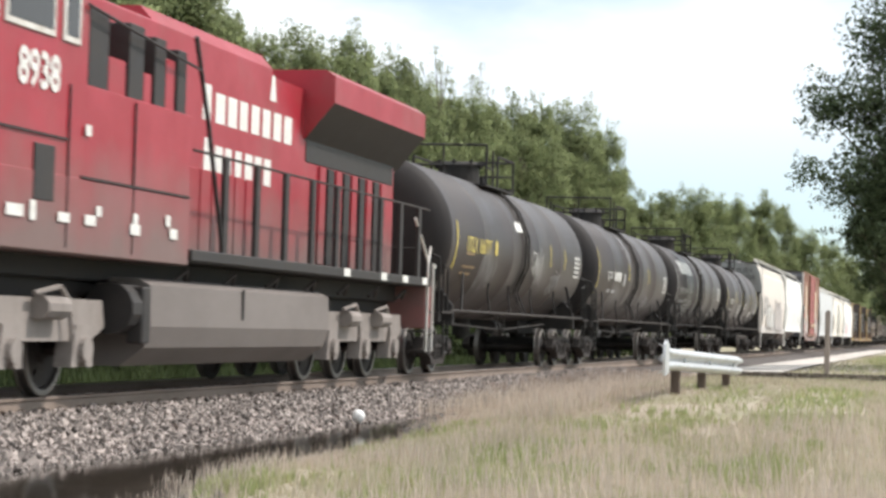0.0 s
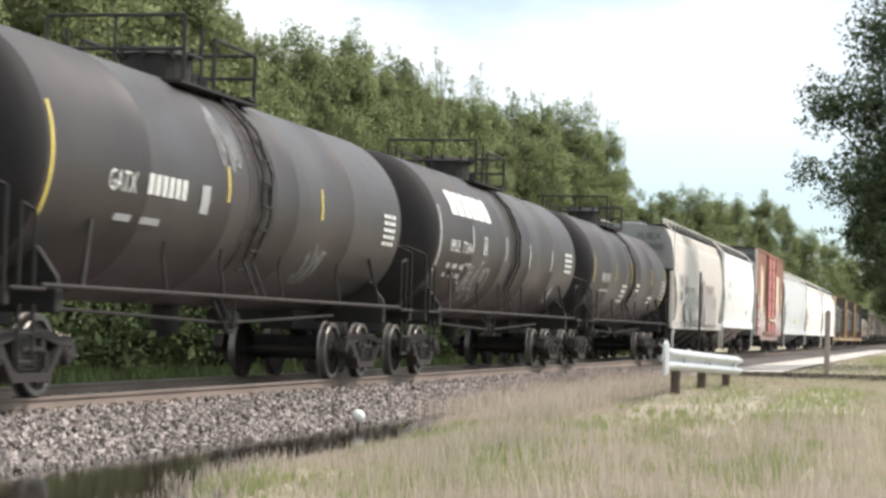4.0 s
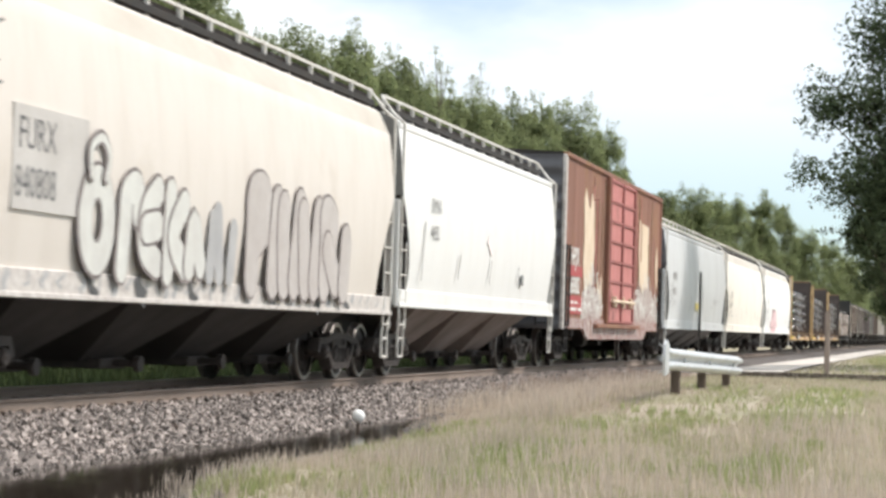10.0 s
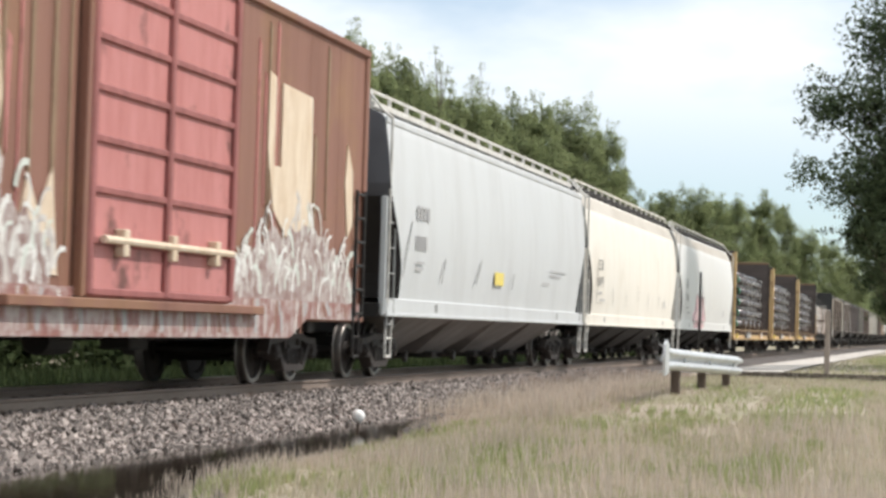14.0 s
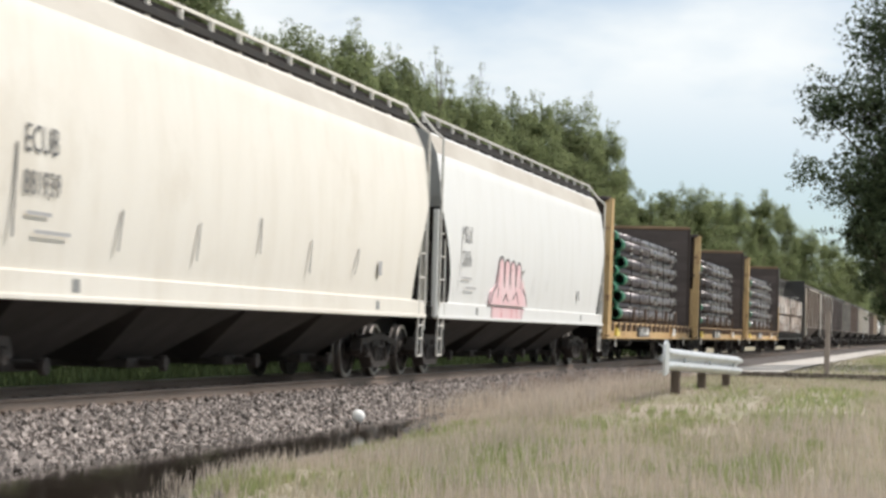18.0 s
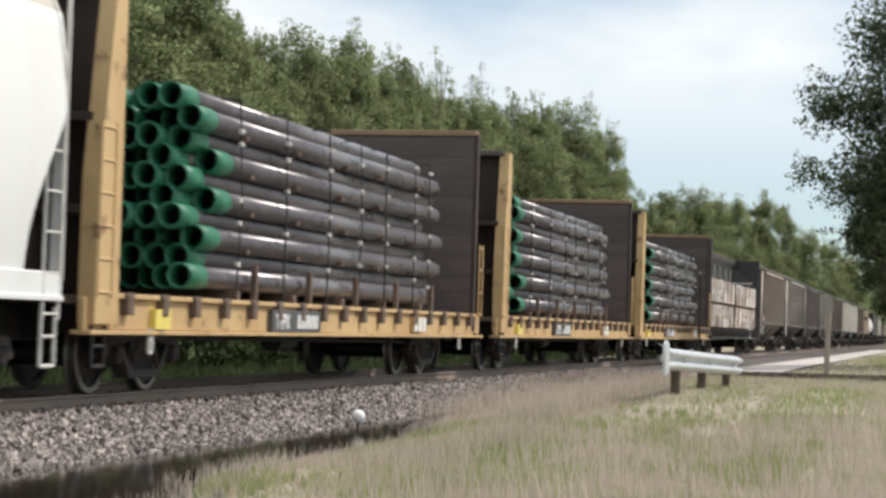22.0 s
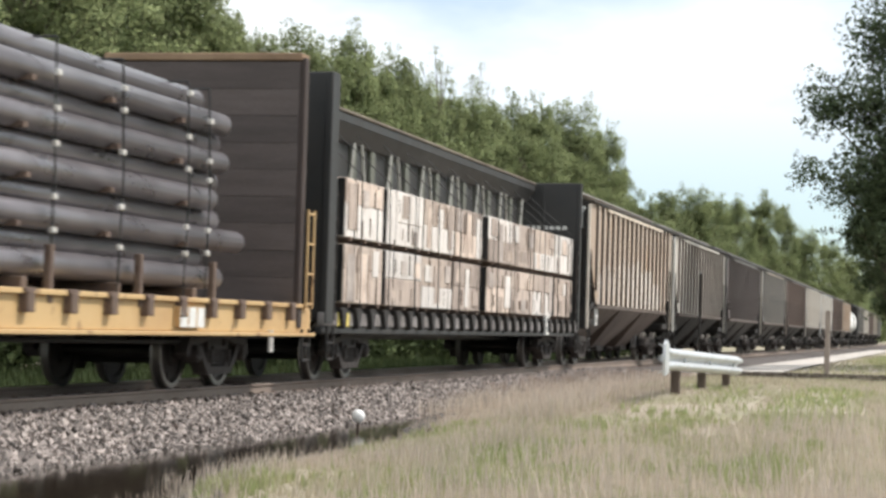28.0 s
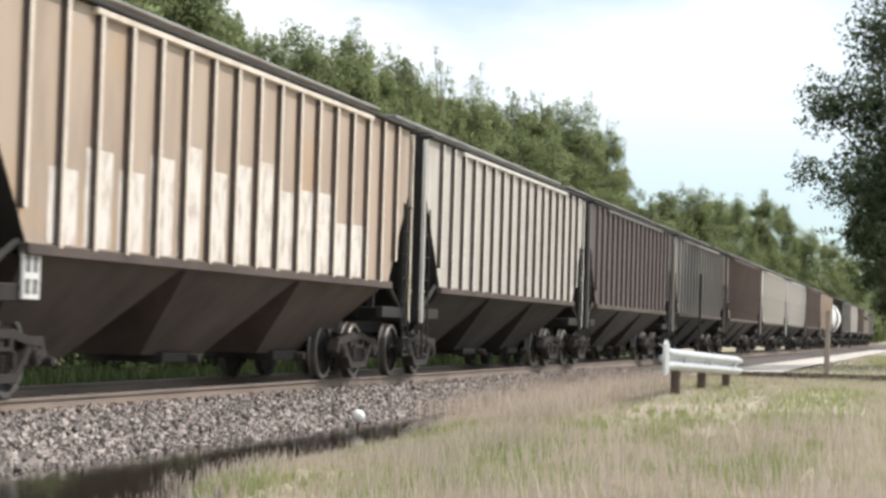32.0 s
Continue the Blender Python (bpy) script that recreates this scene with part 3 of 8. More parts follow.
for side in (1, -1):
    bm = bmesh.new()
    prism(bm, RAIL, -60, 420, "y")
    for f in bm.faces:
        if f.normal.z > 0.9 or all(v.co.z > -0.007 for v in f.verts):
            f.material_index = 1
    ob = part("rail", bm, [M["rail"], M["rail_top"]], track, at=(side * 0.755, 0, 0))

bm = bmesh.new()
box(bm, -1.28, 1.28, -0.11, 0.11, -0.36, -0.176, 0.012)
tie_mesh = mesh_of("tie", bm)
tie_mesh.materials.append(M["tie"])
for i in range(240):
    ob = new("tie", tie_mesh)
    ob.parent = track
    ob.location = (0.02 * math.sin(i * 7.1), 5 + i * 0.52, 0)
    ob.rotation_euler = (0, 0, 0.012 * math.sin(i * 3.3))
bm = bmesh.new()
for i in range(60):
    for side in (1, -1):
        y = 5 + i * 0.52
        box(bm, side * 0.755 - 0.15, side * 0.755 + 0.15, y - 0.09, y + 0.09, -0.178, -0.166)
        for e in (0.1, -0.1):
            box(bm, side * 0.755 + e - 0.012, side * 0.755 + e + 0.012, y - 0.05, y - 0.025, -0.17, -0.125)
        box(bm, side * 0.755 - 0.08, side * 0.755 + 0.085, y + 0.12, y + 0.145, -0.175, -0.12)
spikes = part("tie_plates_and_spikes", bm, M["rail"], track)
spikes["kind"] = "stuff"


# ---- railway cars: shared pieces ----
MOVING, WHEELSETS = [], []
WHEEL_R = 0.457


def lathe(bm, prof, x_of, seg=22, mi_of=None):
    """Turn (offset along x, radius) points round the x axis."""
    rings = []
    for a, r in prof:
        rings.append([bm.verts.new((x_of + a, r * math.cos(k * 2 * math.pi / seg), r * math.sin(k * 2 * math.pi / seg))) for k in range(seg)])
    for i, (p, q) in enumerate(zip(rings[:-1], rings[1:])):
        for k in range(seg):
            f = bm.faces.new((p[k], p[(k + 1) % seg], q[(k + 1) % seg], q[k]))
            f.material_index = mi_of(i) if mi_of else 0
    bm.faces.new(rings[0])
    bm.faces.new(rings[-1])


def wheelset_mesh(r, name):
    bm = bmesh.new()
    for s in (1, -1):
        prof = [(0.07 * s, 0.06), (0.07 * s, 0.15), (0.03 * s, 0.17), (0.02 * s, r - 0.10), (0.06 * s, r - 0.07), (0.062 * s, r - 0.012), (0.05 * s, r), (-0.05 * s, r + 0.004),
                (-0.066 * s, r + 0.026), (-0.078 * s, r + 0.026), (-0.08 * s, r - 0.07), (-0.05 * s, r - 0.1), (-0.05 * s, 0.16), (-0.09 * s, 0.14), (-0.09 * s, 0.06)]
        lathe(bm, prof, 0.755 * s, mi_of=lambda i: 1 if 4 <= i <= 7 else 0)
        for k in range(3):      # lightening marks on the plate, so that the turn can be seen
            a = k * 2.094
            cyl(bm, (0.755 * s + 0.03 * s, 0.3 * math.cos(a), 0.3 * math.sin(a)), (0.755 * s + 0.045 * s, 0.3 * math.cos(a), 0.3 * math.sin(a)), 0.035, seg=8)
    cyl(bm, (-1.1, 0, 0), (1.1, 0, 0), 0.075, seg=12)
    me = mesh_of(name, bm)
    me.materials.append(M["wheel"])
    me.materials.append(M["tread"])
    return me


WHEELS = {0.457: wheelset_mesh(0.457, "wheelset"), 0.53: wheelset_mesh(0.53, "wheelset_large")}


def side_frame_mesh():
    """A cast side frame: an arched top chord, a tension chord that dips under the springs, two columns, pedestal jaws, open windows."""
    bm = bmesh.new()
    r = WHEEL_R

    def bar(pts, t, x0, x1):
        for (ya, za), (yb, zb) in zip(pts[:-1], pts[1:]):
            d = Vector((yb - ya, zb - za))
            n = Vector((-d.y, d.x)).normalized() * t / 2
            e = d.normalized() * t * 0.35
            prism(bm, [(ya - e.x + n.x, za - e.y + n.y), (yb + e.x + n.x, zb + e.y + n.y), (yb + e.x - n.x, zb + e.y - n.y), (ya - e.x - n.x, za - e.y - n.y)], x0, x1)
    bar([(-1.16, r + 0.02), (-1.08, r + 0.16), (-0.72, r + 0.17), (-0.36, r + 0.24), (0.36, r + 0.24), (0.72, r + 0.17), (1.08, r + 0.16), (1.16, r + 0.02)], 0.1, -0.085, 0.085)
    bar([(-0.74, r + 0.08), (-0.44, r - 0.22), (0.44, r - 0.22), (0.74, r + 0.08)], 0.095, -0.1, 0.1)
    for s in (1, -1):
        box(bm, -0.08, 0.08, s * 0.34 - 0.055, s * 0.34 + 0.055, r - 0.22, r + 0.22, 0.015)
        box(bm, -0.07, 0.07, s * 0.75 - 0.05, s * 0.75 + 0.05, r - 0.1, r + 0.13, 0.015)
        box(bm, 0.07, 0.12, s * 0.34 - 0.03, s * 0.34 + 0.03, r - 0.12, r + 0.06, 0.01)
    return mesh_of("side_frame", bm)


def springs_mesh():
    bm = bmesh.new()
    for y in (-0.16, 0.0, 0.16):
        for k in range(6):
            z = WHEEL_R - 0.19 + k * 0.045
            cyl(bm, (0, y, z), (0, y, z + 0.026), 0.072, seg=10)
        cyl(bm, (0, y, WHEEL_R - 0.2), (0, y, WHEEL_R + 0.08), 0.045, seg=8)
    box(bm, -0.09, 0.09, -0.26, 0.26, WHEEL_R + 0.06, WHEEL_R + 0.1)
    return mesh_of("spring_nest", bm)


def bearing_mesh():
    bm = bmesh.new()
    cyl(bm, (-0.1, 0, 0), (0.1, 0, 0), 0.105, seg=14)
    cyl(bm, (0.1, 0, 0), (0.125, 0, 0), 0.085, seg=14)
    cyl(bm, (0.125, 0, 0), (0.14, 0, 0), 0.03, seg=6)
    return mesh_of("bearing", bm)


SIDE_FRAME, SPRINGS, BEARING = side_frame_mesh(), springs_mesh(), bearing_mesh()
for me_ in (SIDE_FRAME, BEARING):
    me_.materials.append(M["truck"])
SPRINGS.materials.append(M["truck"])
bm = bmesh.new()
box(bm, -1.1, 1.1, -0.22, 0.22, WHEEL_R + 0.02, WHEEL_R + 0.24, 0.03)
cyl(bm, (0, 0, WHEEL_R + 0.2), (0, 0, WHEEL_R + 0.36), 0.2, seg=14)
for s in (1, -1):      # brake beams
    box(bm, -0.8, 0.8, s * 0.36 - 0.03, s * 0.36 + 0.03, 0.3, 0.38)
    for e in (1, -1):
        box(bm, e * 0.755 - 0.05, e * 0.755 + 0.05, s * 0.40 - 0.03, s * 0.40 + 0.03, 0.26, 0.56)
BOLSTER = mesh_of("bolster", bm)
BOLSTER.materials.append(M["black_part"])


def truck(parent, y):
    """A four-wheel truck with its own parts: two side frames, springs, bearings and two turning wheelsets."""
    t = link_mesh("truck", BOLSTER, [], parent, "grimy four-wheel freight truck")
    t.location = (0, y, 0)
    for s in (1, -1):
        link_mesh("side_frame", SIDE_FRAME, [], t).location = (s * 1.04, 0, 0)
        link_mesh("spring_nest", SPRINGS, [], t).location = (s * 1.06, 0, 0)
        for e in (1, -1):
            ob = link_mesh("bearing", BEARING, [], t)
            ob.location = (s * 1.06, e * 0.89, WHEEL_R)
            if s < 0:
                ob.rotation_euler = (0, 0, math.pi)
    for e in (1, -1):
        w = link_mesh("wheelset", WHEELS[0.457], [], t)
        WHEELSETS.append((w, (0, e * 0.89, WHEEL_R), 0.457))
    return t


def coupler_mesh():
    bm = bmesh.new()
    box(bm, -0.08, 0.08, -0.1, 0.45, -0.09, 0.09, 0.02)
    prism(bm, [(-0.18, 0.42), (0.16, 0.42), (0.2, 0.56), (0.08, 0.68), (-0.02, 0.6), (-0.12, 0.66), (-0.2, 0.6)], -0.14, 0.14, "z")
    rods(bm, [(0.3, 0.0, -0.05), (0.33, 0.25, -0.3), (0.3, 0.55, -0.42), (0.2, 0.72, -0.35)], 0.025)
    return mesh_of("coupler", bm)


COUPLER = coupler_mesh()
COUPLER.materials.append(M["truck"])


def couplers(parent, half, z=0.86):
    for s in (1, -1):
        ob = link_mesh("coupler", COUPLER, [], parent)
        ob.location = (0, s * half, z)
        if s < 0:
            ob.rotation_euler = (0, 0, math.pi)


def ladder(parent, x, y, z0, z1, width=0.4, mat="black_part", face="side", rungs=None, r=0.02, name="ladder"):
    """Two stiles and rungs, on a side (rungs along y) or on an end (rungs along x)."""
    bm = bmesh.new()
    n = rungs or max(2, int((z1 - z0) / 0.36))
    if face == "side":
        for e in (0, width):
            cyl(bm, (x, y + e, z0), (x, y + e, z1), r, seg=6)
        for k in range(n):
            z = z0 + 0.06 + (z1 - z0 - 0.12) * k / (n - 1)
            cyl(bm, (x, y, z), (x, y + width, z), r * 0.8, seg=6)
    else:
        for e in (0, width):
            cyl(bm, (x + e, y, z0), (x + e, y, z1), r, seg=6)
        for k in range(n):
            z = z0 + 0.06 + (z1 - z0 - 0.12) * k / (n - 1)
            cyl(bm, (x, y, z), (x + width, y, z), r * 0.8, seg=6)
    return part(name, bm, M[mat], parent)


def stirrup(parent, x, y, z0=0.42, z1=1.0, width=0.34, mat="black_part"):
    bm = bmesh.new()
    rods(bm, [(x, y, z1), (x, y, z0), (x, y + width, z0), (x, y + width, z1)], 0.022)
    cyl(bm, (x, y, (z0 + z1) / 2), (x, y + width, (z0 + z1) / 2), 0.018, seg=6)
    return part("stirrup_step", bm, M[mat], parent)


def car(name, label, category, q, group="freight cars"):
    ob = thing(name, label, category, group)
    MOVING.append((ob, q))
    return ob


# ---- tank cars ----
M["stain"] = material("brown_spill_stain", (0.075, 0.058, 0.048), (0.05, 0.04, 0.035), 0.6, 0, 3.0, grain=0.1, bump=0.02)
TANK_R, TANK_Z = 1.5, 2.58


def tank_car(q0, q1, label, style):
    """q0, q1: where the straight barrel of the tank begins and ends."""
    q, body = (q0 + q1) / 2, (q1 - q0) / 2
    half = body + 0.95
    c = car("tank_car", label, "tank car", q)
    bm = bmesh.new()
    seg = 48
    prof = [(-body - 0.5 * math.cos(k / 7 * math.pi / 2), max(0.02, TANK_R * math.sin(k / 7 * math.pi / 2) ** 0.8)) for k in range(8)]
    for f in (0.2, 0.4, 0.6, 0.8):     # weld seams
        y = -body + 2 * body * f
        prof += [(y - 0.03, TANK_R), (y - 0.02, TANK_R + 0.006), (y + 0.02, TANK_R + 0.006), (y + 0.03, TANK_R)]
    prof += [(-a, r) for a, r in prof[7::-1]]
    rings = [[bm.verts.new((r * math.cos(k * 2 * math.pi / seg), y, TANK_Z + r * math.sin(k * 2 * math.pi / seg))) for k in range(seg)] for y, r in prof]
    for p, n in zip(rings[:-1], rings[1:]):
        for k in range(seg):
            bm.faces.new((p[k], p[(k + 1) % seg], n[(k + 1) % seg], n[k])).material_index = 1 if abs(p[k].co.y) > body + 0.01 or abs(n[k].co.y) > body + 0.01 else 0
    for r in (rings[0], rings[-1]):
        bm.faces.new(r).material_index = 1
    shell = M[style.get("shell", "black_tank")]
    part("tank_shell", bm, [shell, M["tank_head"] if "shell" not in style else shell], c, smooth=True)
    # stub sills, side pipe, saddles
    for s in (1, -1):
        bm = bmesh.new()
        box(bm, -0.28, 0.28, s * (half - 2.9), s * half, 0.78, 1.16, 0.02)
        part("stub_sill", bm, M["black_part"], c)
        bm = bmesh.new()
        box(bm, -1.5, 1.5, s * (half - 0.1) - 0.06, s * (half - 0.1) + 0.06, 0.98, 1.16, 0.015)
        part("end_beam", bm, M["black_part"], c)
        bm = bmesh.new()
        box(bm, -1.42, 1.42, s * (body - 0.6) - 0.09, s * (body - 0.6) + 0.09, 0.92, 1.18, 0.015)
        part("body_bolster", bm, M["black_part"], c)
        for e in (1, -1):
            bm = bmesh.new()
            y = s * (body - 0.6)
            prism(bm, [(0.7 * e, 1.18), (1.42 * e, 1.18), (1.4 * e, 1.3), (1.16 * e, 1.62), (0.9 * e, 1.4)], y - 0.05, y + 0.05, "y")
            part("saddle", bm, M["black_part"], c)
            bm = bmesh.new()
            rods(bm, [(1.46 * e, y - s * 0.5, 1.2), (1.37 * e, y - s * 0.9, 1.95)], 0.03)
            part("strut", bm, M["black_part"], c)
        bm = bmesh.new()
        box(bm, 1.16, 1.55, s * (half - 0.5) - 0.42, s * (half - 0.5) + 0.42, 1.14, 1.18, 0.008)
        part("step_board", bm, M["galv"] if style.get("light_steps") else M["truck"], c)
        bm = bmesh.new()
        yy = s * (half - 0.05)
        rods(bm, [(1.48, yy, 1.16), (1.48, yy, 2.15), (1.1, yy, 2.3), (-1.1, yy, 2.3), (-1.48, yy, 2.15), (-1.48, yy, 1.16)], 0.022)
        cyl(bm, (1.48, s * (half - 0.75), 1.16), (1.48, s * (half - 0.75), 1.95), 0.02, seg=6)
        rods(bm, [(1.48, s * (half - 0.75), 1.95), (1.48, s * (half - 0.4), 2.02), (1.48, s * (half - 0.4), 1.16)], 0.02)
        part("end_rail", bm, M["black_part"], c)
        stirrup(c, 1.5, s * (half - 0.55) - 0.17, 0.42, 1.0)
        truck(c, s * (body - 0.6))
    for e in (1, -1):
        bm = bmesh.new()
        cyl(bm, (e * 1.5, -half + 0.9, 1.2), (e * 1.5, half - 0.9, 1.2), 0.028, seg=8)
        part("side_rail", bm, M["truck"], c)
        for y in (-half * 0.45, -half * 0.2, half * 0.1, half * 0.45):
            bm = bmesh.new()
            rods(bm, [(e * 1.5, y, 1.2), (e * 1.42, y, 1.62), (e * 1.44, y, 1.8)], 0.02)
            part("rail_bracket", bm, M["black_part"], c)
    rng = random.Random(int(q0 * 10))
    for k in range(7):      # runs of spilled product down the middle
        y = -0.75 + k * 0.2 + rng.uniform(-0.06, 0.06)
        zt, zb = rng.uniform(3.7, 4.0), rng.uniform(1.35, 2.4)
        wd = rng.uniform(0.03, 0.1)
        bm = bmesh.new()
        bars(bm, [(y - wd, y + wd, (zt + zb) / 2, zt), (y - wd * 0.6, y + wd * 0.7, zb, (zt + zb) / 2)], wrap=(TANK_R - 0.006, TANK_Z))
        part("spill_stain", bm, M["black_part"] if k % 2 else M["stain"], c)
    # brake gear hung under the belly
    bm = bmesh.new()
    rods(bm, [(0.9, -half + 2.2, 0.98), (0.9, 0.2, 0.86), (0.9, half - 2.8, 1.02)], 0.022)
    rods(bm, [(0.95, -0.5, 1.15), (0.95, 0.1, 0.75), (0.95, 0.35, 0.75), (0.95, 0.35, 1.15)], 0.022)
    rods(bm, [(0.95, 0.35, 0.8), (0.95, -0.2, 1.18)], 0.018)
    cyl(bm, (0.5, 0.9, 0.92), (0.5, 1.5, 0.92), 0.16, seg=12)
    part("brake_gear", bm, M["black_part"], c)
    bm = bmesh.new()
    cyl(bm, (0, 0.25, 1.12), (0, 0.25, 0.72), 0.2, seg=14)
    cyl(bm, (0, 0.25, 0.74), (0, 0.25, 0.64), 0.12, seg=12)
    part("bottom_outlet", bm, M["black_part"], c)
    # top platform, manway, guard rails
    top = TANK_Z + TANK_R
    bm = bmesh.new()
    for e in (1, -1):
        box(bm, e * 0.72 - 0.24, e * 0.72 + 0.24, -2.0, 1.05, top - 0.19, top - 0.15)
    box(bm, -0.96, 0.96, 0.7, 1.05, top - 0.12, top - 0.08)
    part("platform", bm, M["black_part"], c)
    bm = bmesh.new()
    cyl(bm, (0, -0.4, top - 0.1), (0, -0.4, top + 0.33), 0.46, seg=20)
    cyl(bm, (0, -0.4, top + 0.33), (0, -0.4, top + 0.42), 0.52, 0.4, seg=20)
    for k in range(8):
        a = k * 0.785
        box(bm, 0.5 * math.cos(a) - 0.03, 0.5 * math.cos(a) + 0.03, -0.4 + 0.5 * math.sin(a) - 0.03, -0.4 + 0.5 * math.sin(a) + 0.03, top + 0.28, top + 0.45)
    part("manway", bm, M["black_part"], c)
    bm = bmesh.new()
    cyl(bm, (0, 0.8, top - 0.1), (0, 0.8, top + 0.25), 0.13, seg=12)
    cyl(bm, (0.3, 0.6, top - 0.15), (0.3, 0.6, top + 0.15), 0.08, seg=10)
    part("valve", bm, M["black_part"], c)
    for e in (1, -1):
        bm = bmesh.new()
        for y, h in ((-1.9, 0.68), (-1.25, 0.6), (-0.75, 0.52), (0.95, 0.52)):
            cyl(bm, (e * 0.94, y, top - 0.17), (e * 0.94, y, top + h), 0.028, seg=6)
        rods(bm, [(e * 0.94, -1.9, top + 0.2), (e * 0.94, -1.25, top + 0.2)], 0.024)
        rods(bm, [(e * 0.94, -0.75, top + 0.52), (e * 0.94, 0.95, top + 0.52)], 0.028)
        part("guard_rail", bm, M["black_part"], c)
    for y, zs in ((-1.9, (0.68, 0.25)), (0.95, (0.52, 0.2))):
        bm = bmesh.new()
        for z in zs:
            cyl(bm, (-0.94, y, top + z), (0.94, y, top + z), 0.026, seg=6)
        cyl(bm, (0, y, top - 0.05), (0, y, top + zs[0]), 0.024, seg=6)
        part("guard_rail", bm, M["black_part"], c)
    for y in (-0.32, 0.06):      # side ladder up to the platform
        bm = bmesh.new()
        pts = [(1.5, y, 1.2)] + [((TANK_R + 0.06) * math.cos(a), y, TANK_Z + (TANK_R + 0.06) * math.sin(a)) for a in (-0.6, -0.2, 0.2, 0.6, 0.95)] + [(0.94, y, top - 0.1)]
        rods(bm, pts, 0.02)
        part("ladder_stile", bm, M["black_part"], c)
    for k in range(9):
        bm = bmesh.new()
        a = -0.7 + k * 0.2
        cyl(bm, ((TANK_R + 0.06) * math.cos(a), -0.32, TANK_Z + (TANK_R + 0.06) * math.sin(a)), ((TANK_R + 0.06) * math.cos(a), 0.06, TANK_Z + (TANK_R + 0.06) * math.sin(a)), 0.016, seg=6)
        part("ladder_rung", bm, M["black_part"], c)
    couplers(c, half)
    wrap = (TANK_R, TANK_Z)
    for y, z0, z1 in style.get("ticks", ()):
        bm = bmesh.new()
        bars(bm, [(y - 0.035, y + 0.035, z0, z1)], wrap=wrap)
        part("reflector", bm, M["yellow_mark"] if style.get("yellow", True) else M["white_paint"], c)
    for text, y, z, size, mat in style.get("text", ()):
        words("lettering", text, size, M[mat], c, y, z, 0, wrap=wrap, squeeze=0.9)
    for rects, mat in style.get("bars", ()):
        for rect in rects:
            bm = bmesh.new()
            bars(bm, [rect], wrap=wrap)
            part("marking", bm, M[mat], c)
    for y, z, w, h, seed in style.get("scrawl", ()):
        rng = random.Random(seed)
        for k in range(8):
            bm = bmesh.new()
            cy, cz = y + w * (k + 0.5) / 8, z + h * rng.uniform(0.35, 0.65)
            ry, rz, turn, sweep = w * rng.uniform(0.05, 0.12), h * rng.uniform(0.25, 0.5), rng.uniform(0, 6.28), rng.uniform(3.0, 6.0)
            pts = [(cy + ry * math.cos(turn + sweep * j / 9) + 0.12 * rz * (j / 9 - 0.5), cz + rz * math.sin(turn + sweep * j / 9)) for j in range(10)]
            ribbon(bm, pts, 0.026, 0)
            for v in bm.verts:
                a = math.asin(max(-0.99, min(0.99, (v.co.z - TANK_Z) / TANK_R)))
                v.co.x = (TANK_R + 0.014) * math.cos(a)
            part("scrawl_stroke", bm, M["spray_grey"] if seed % 2 else M["white_paint"], c)
    return c


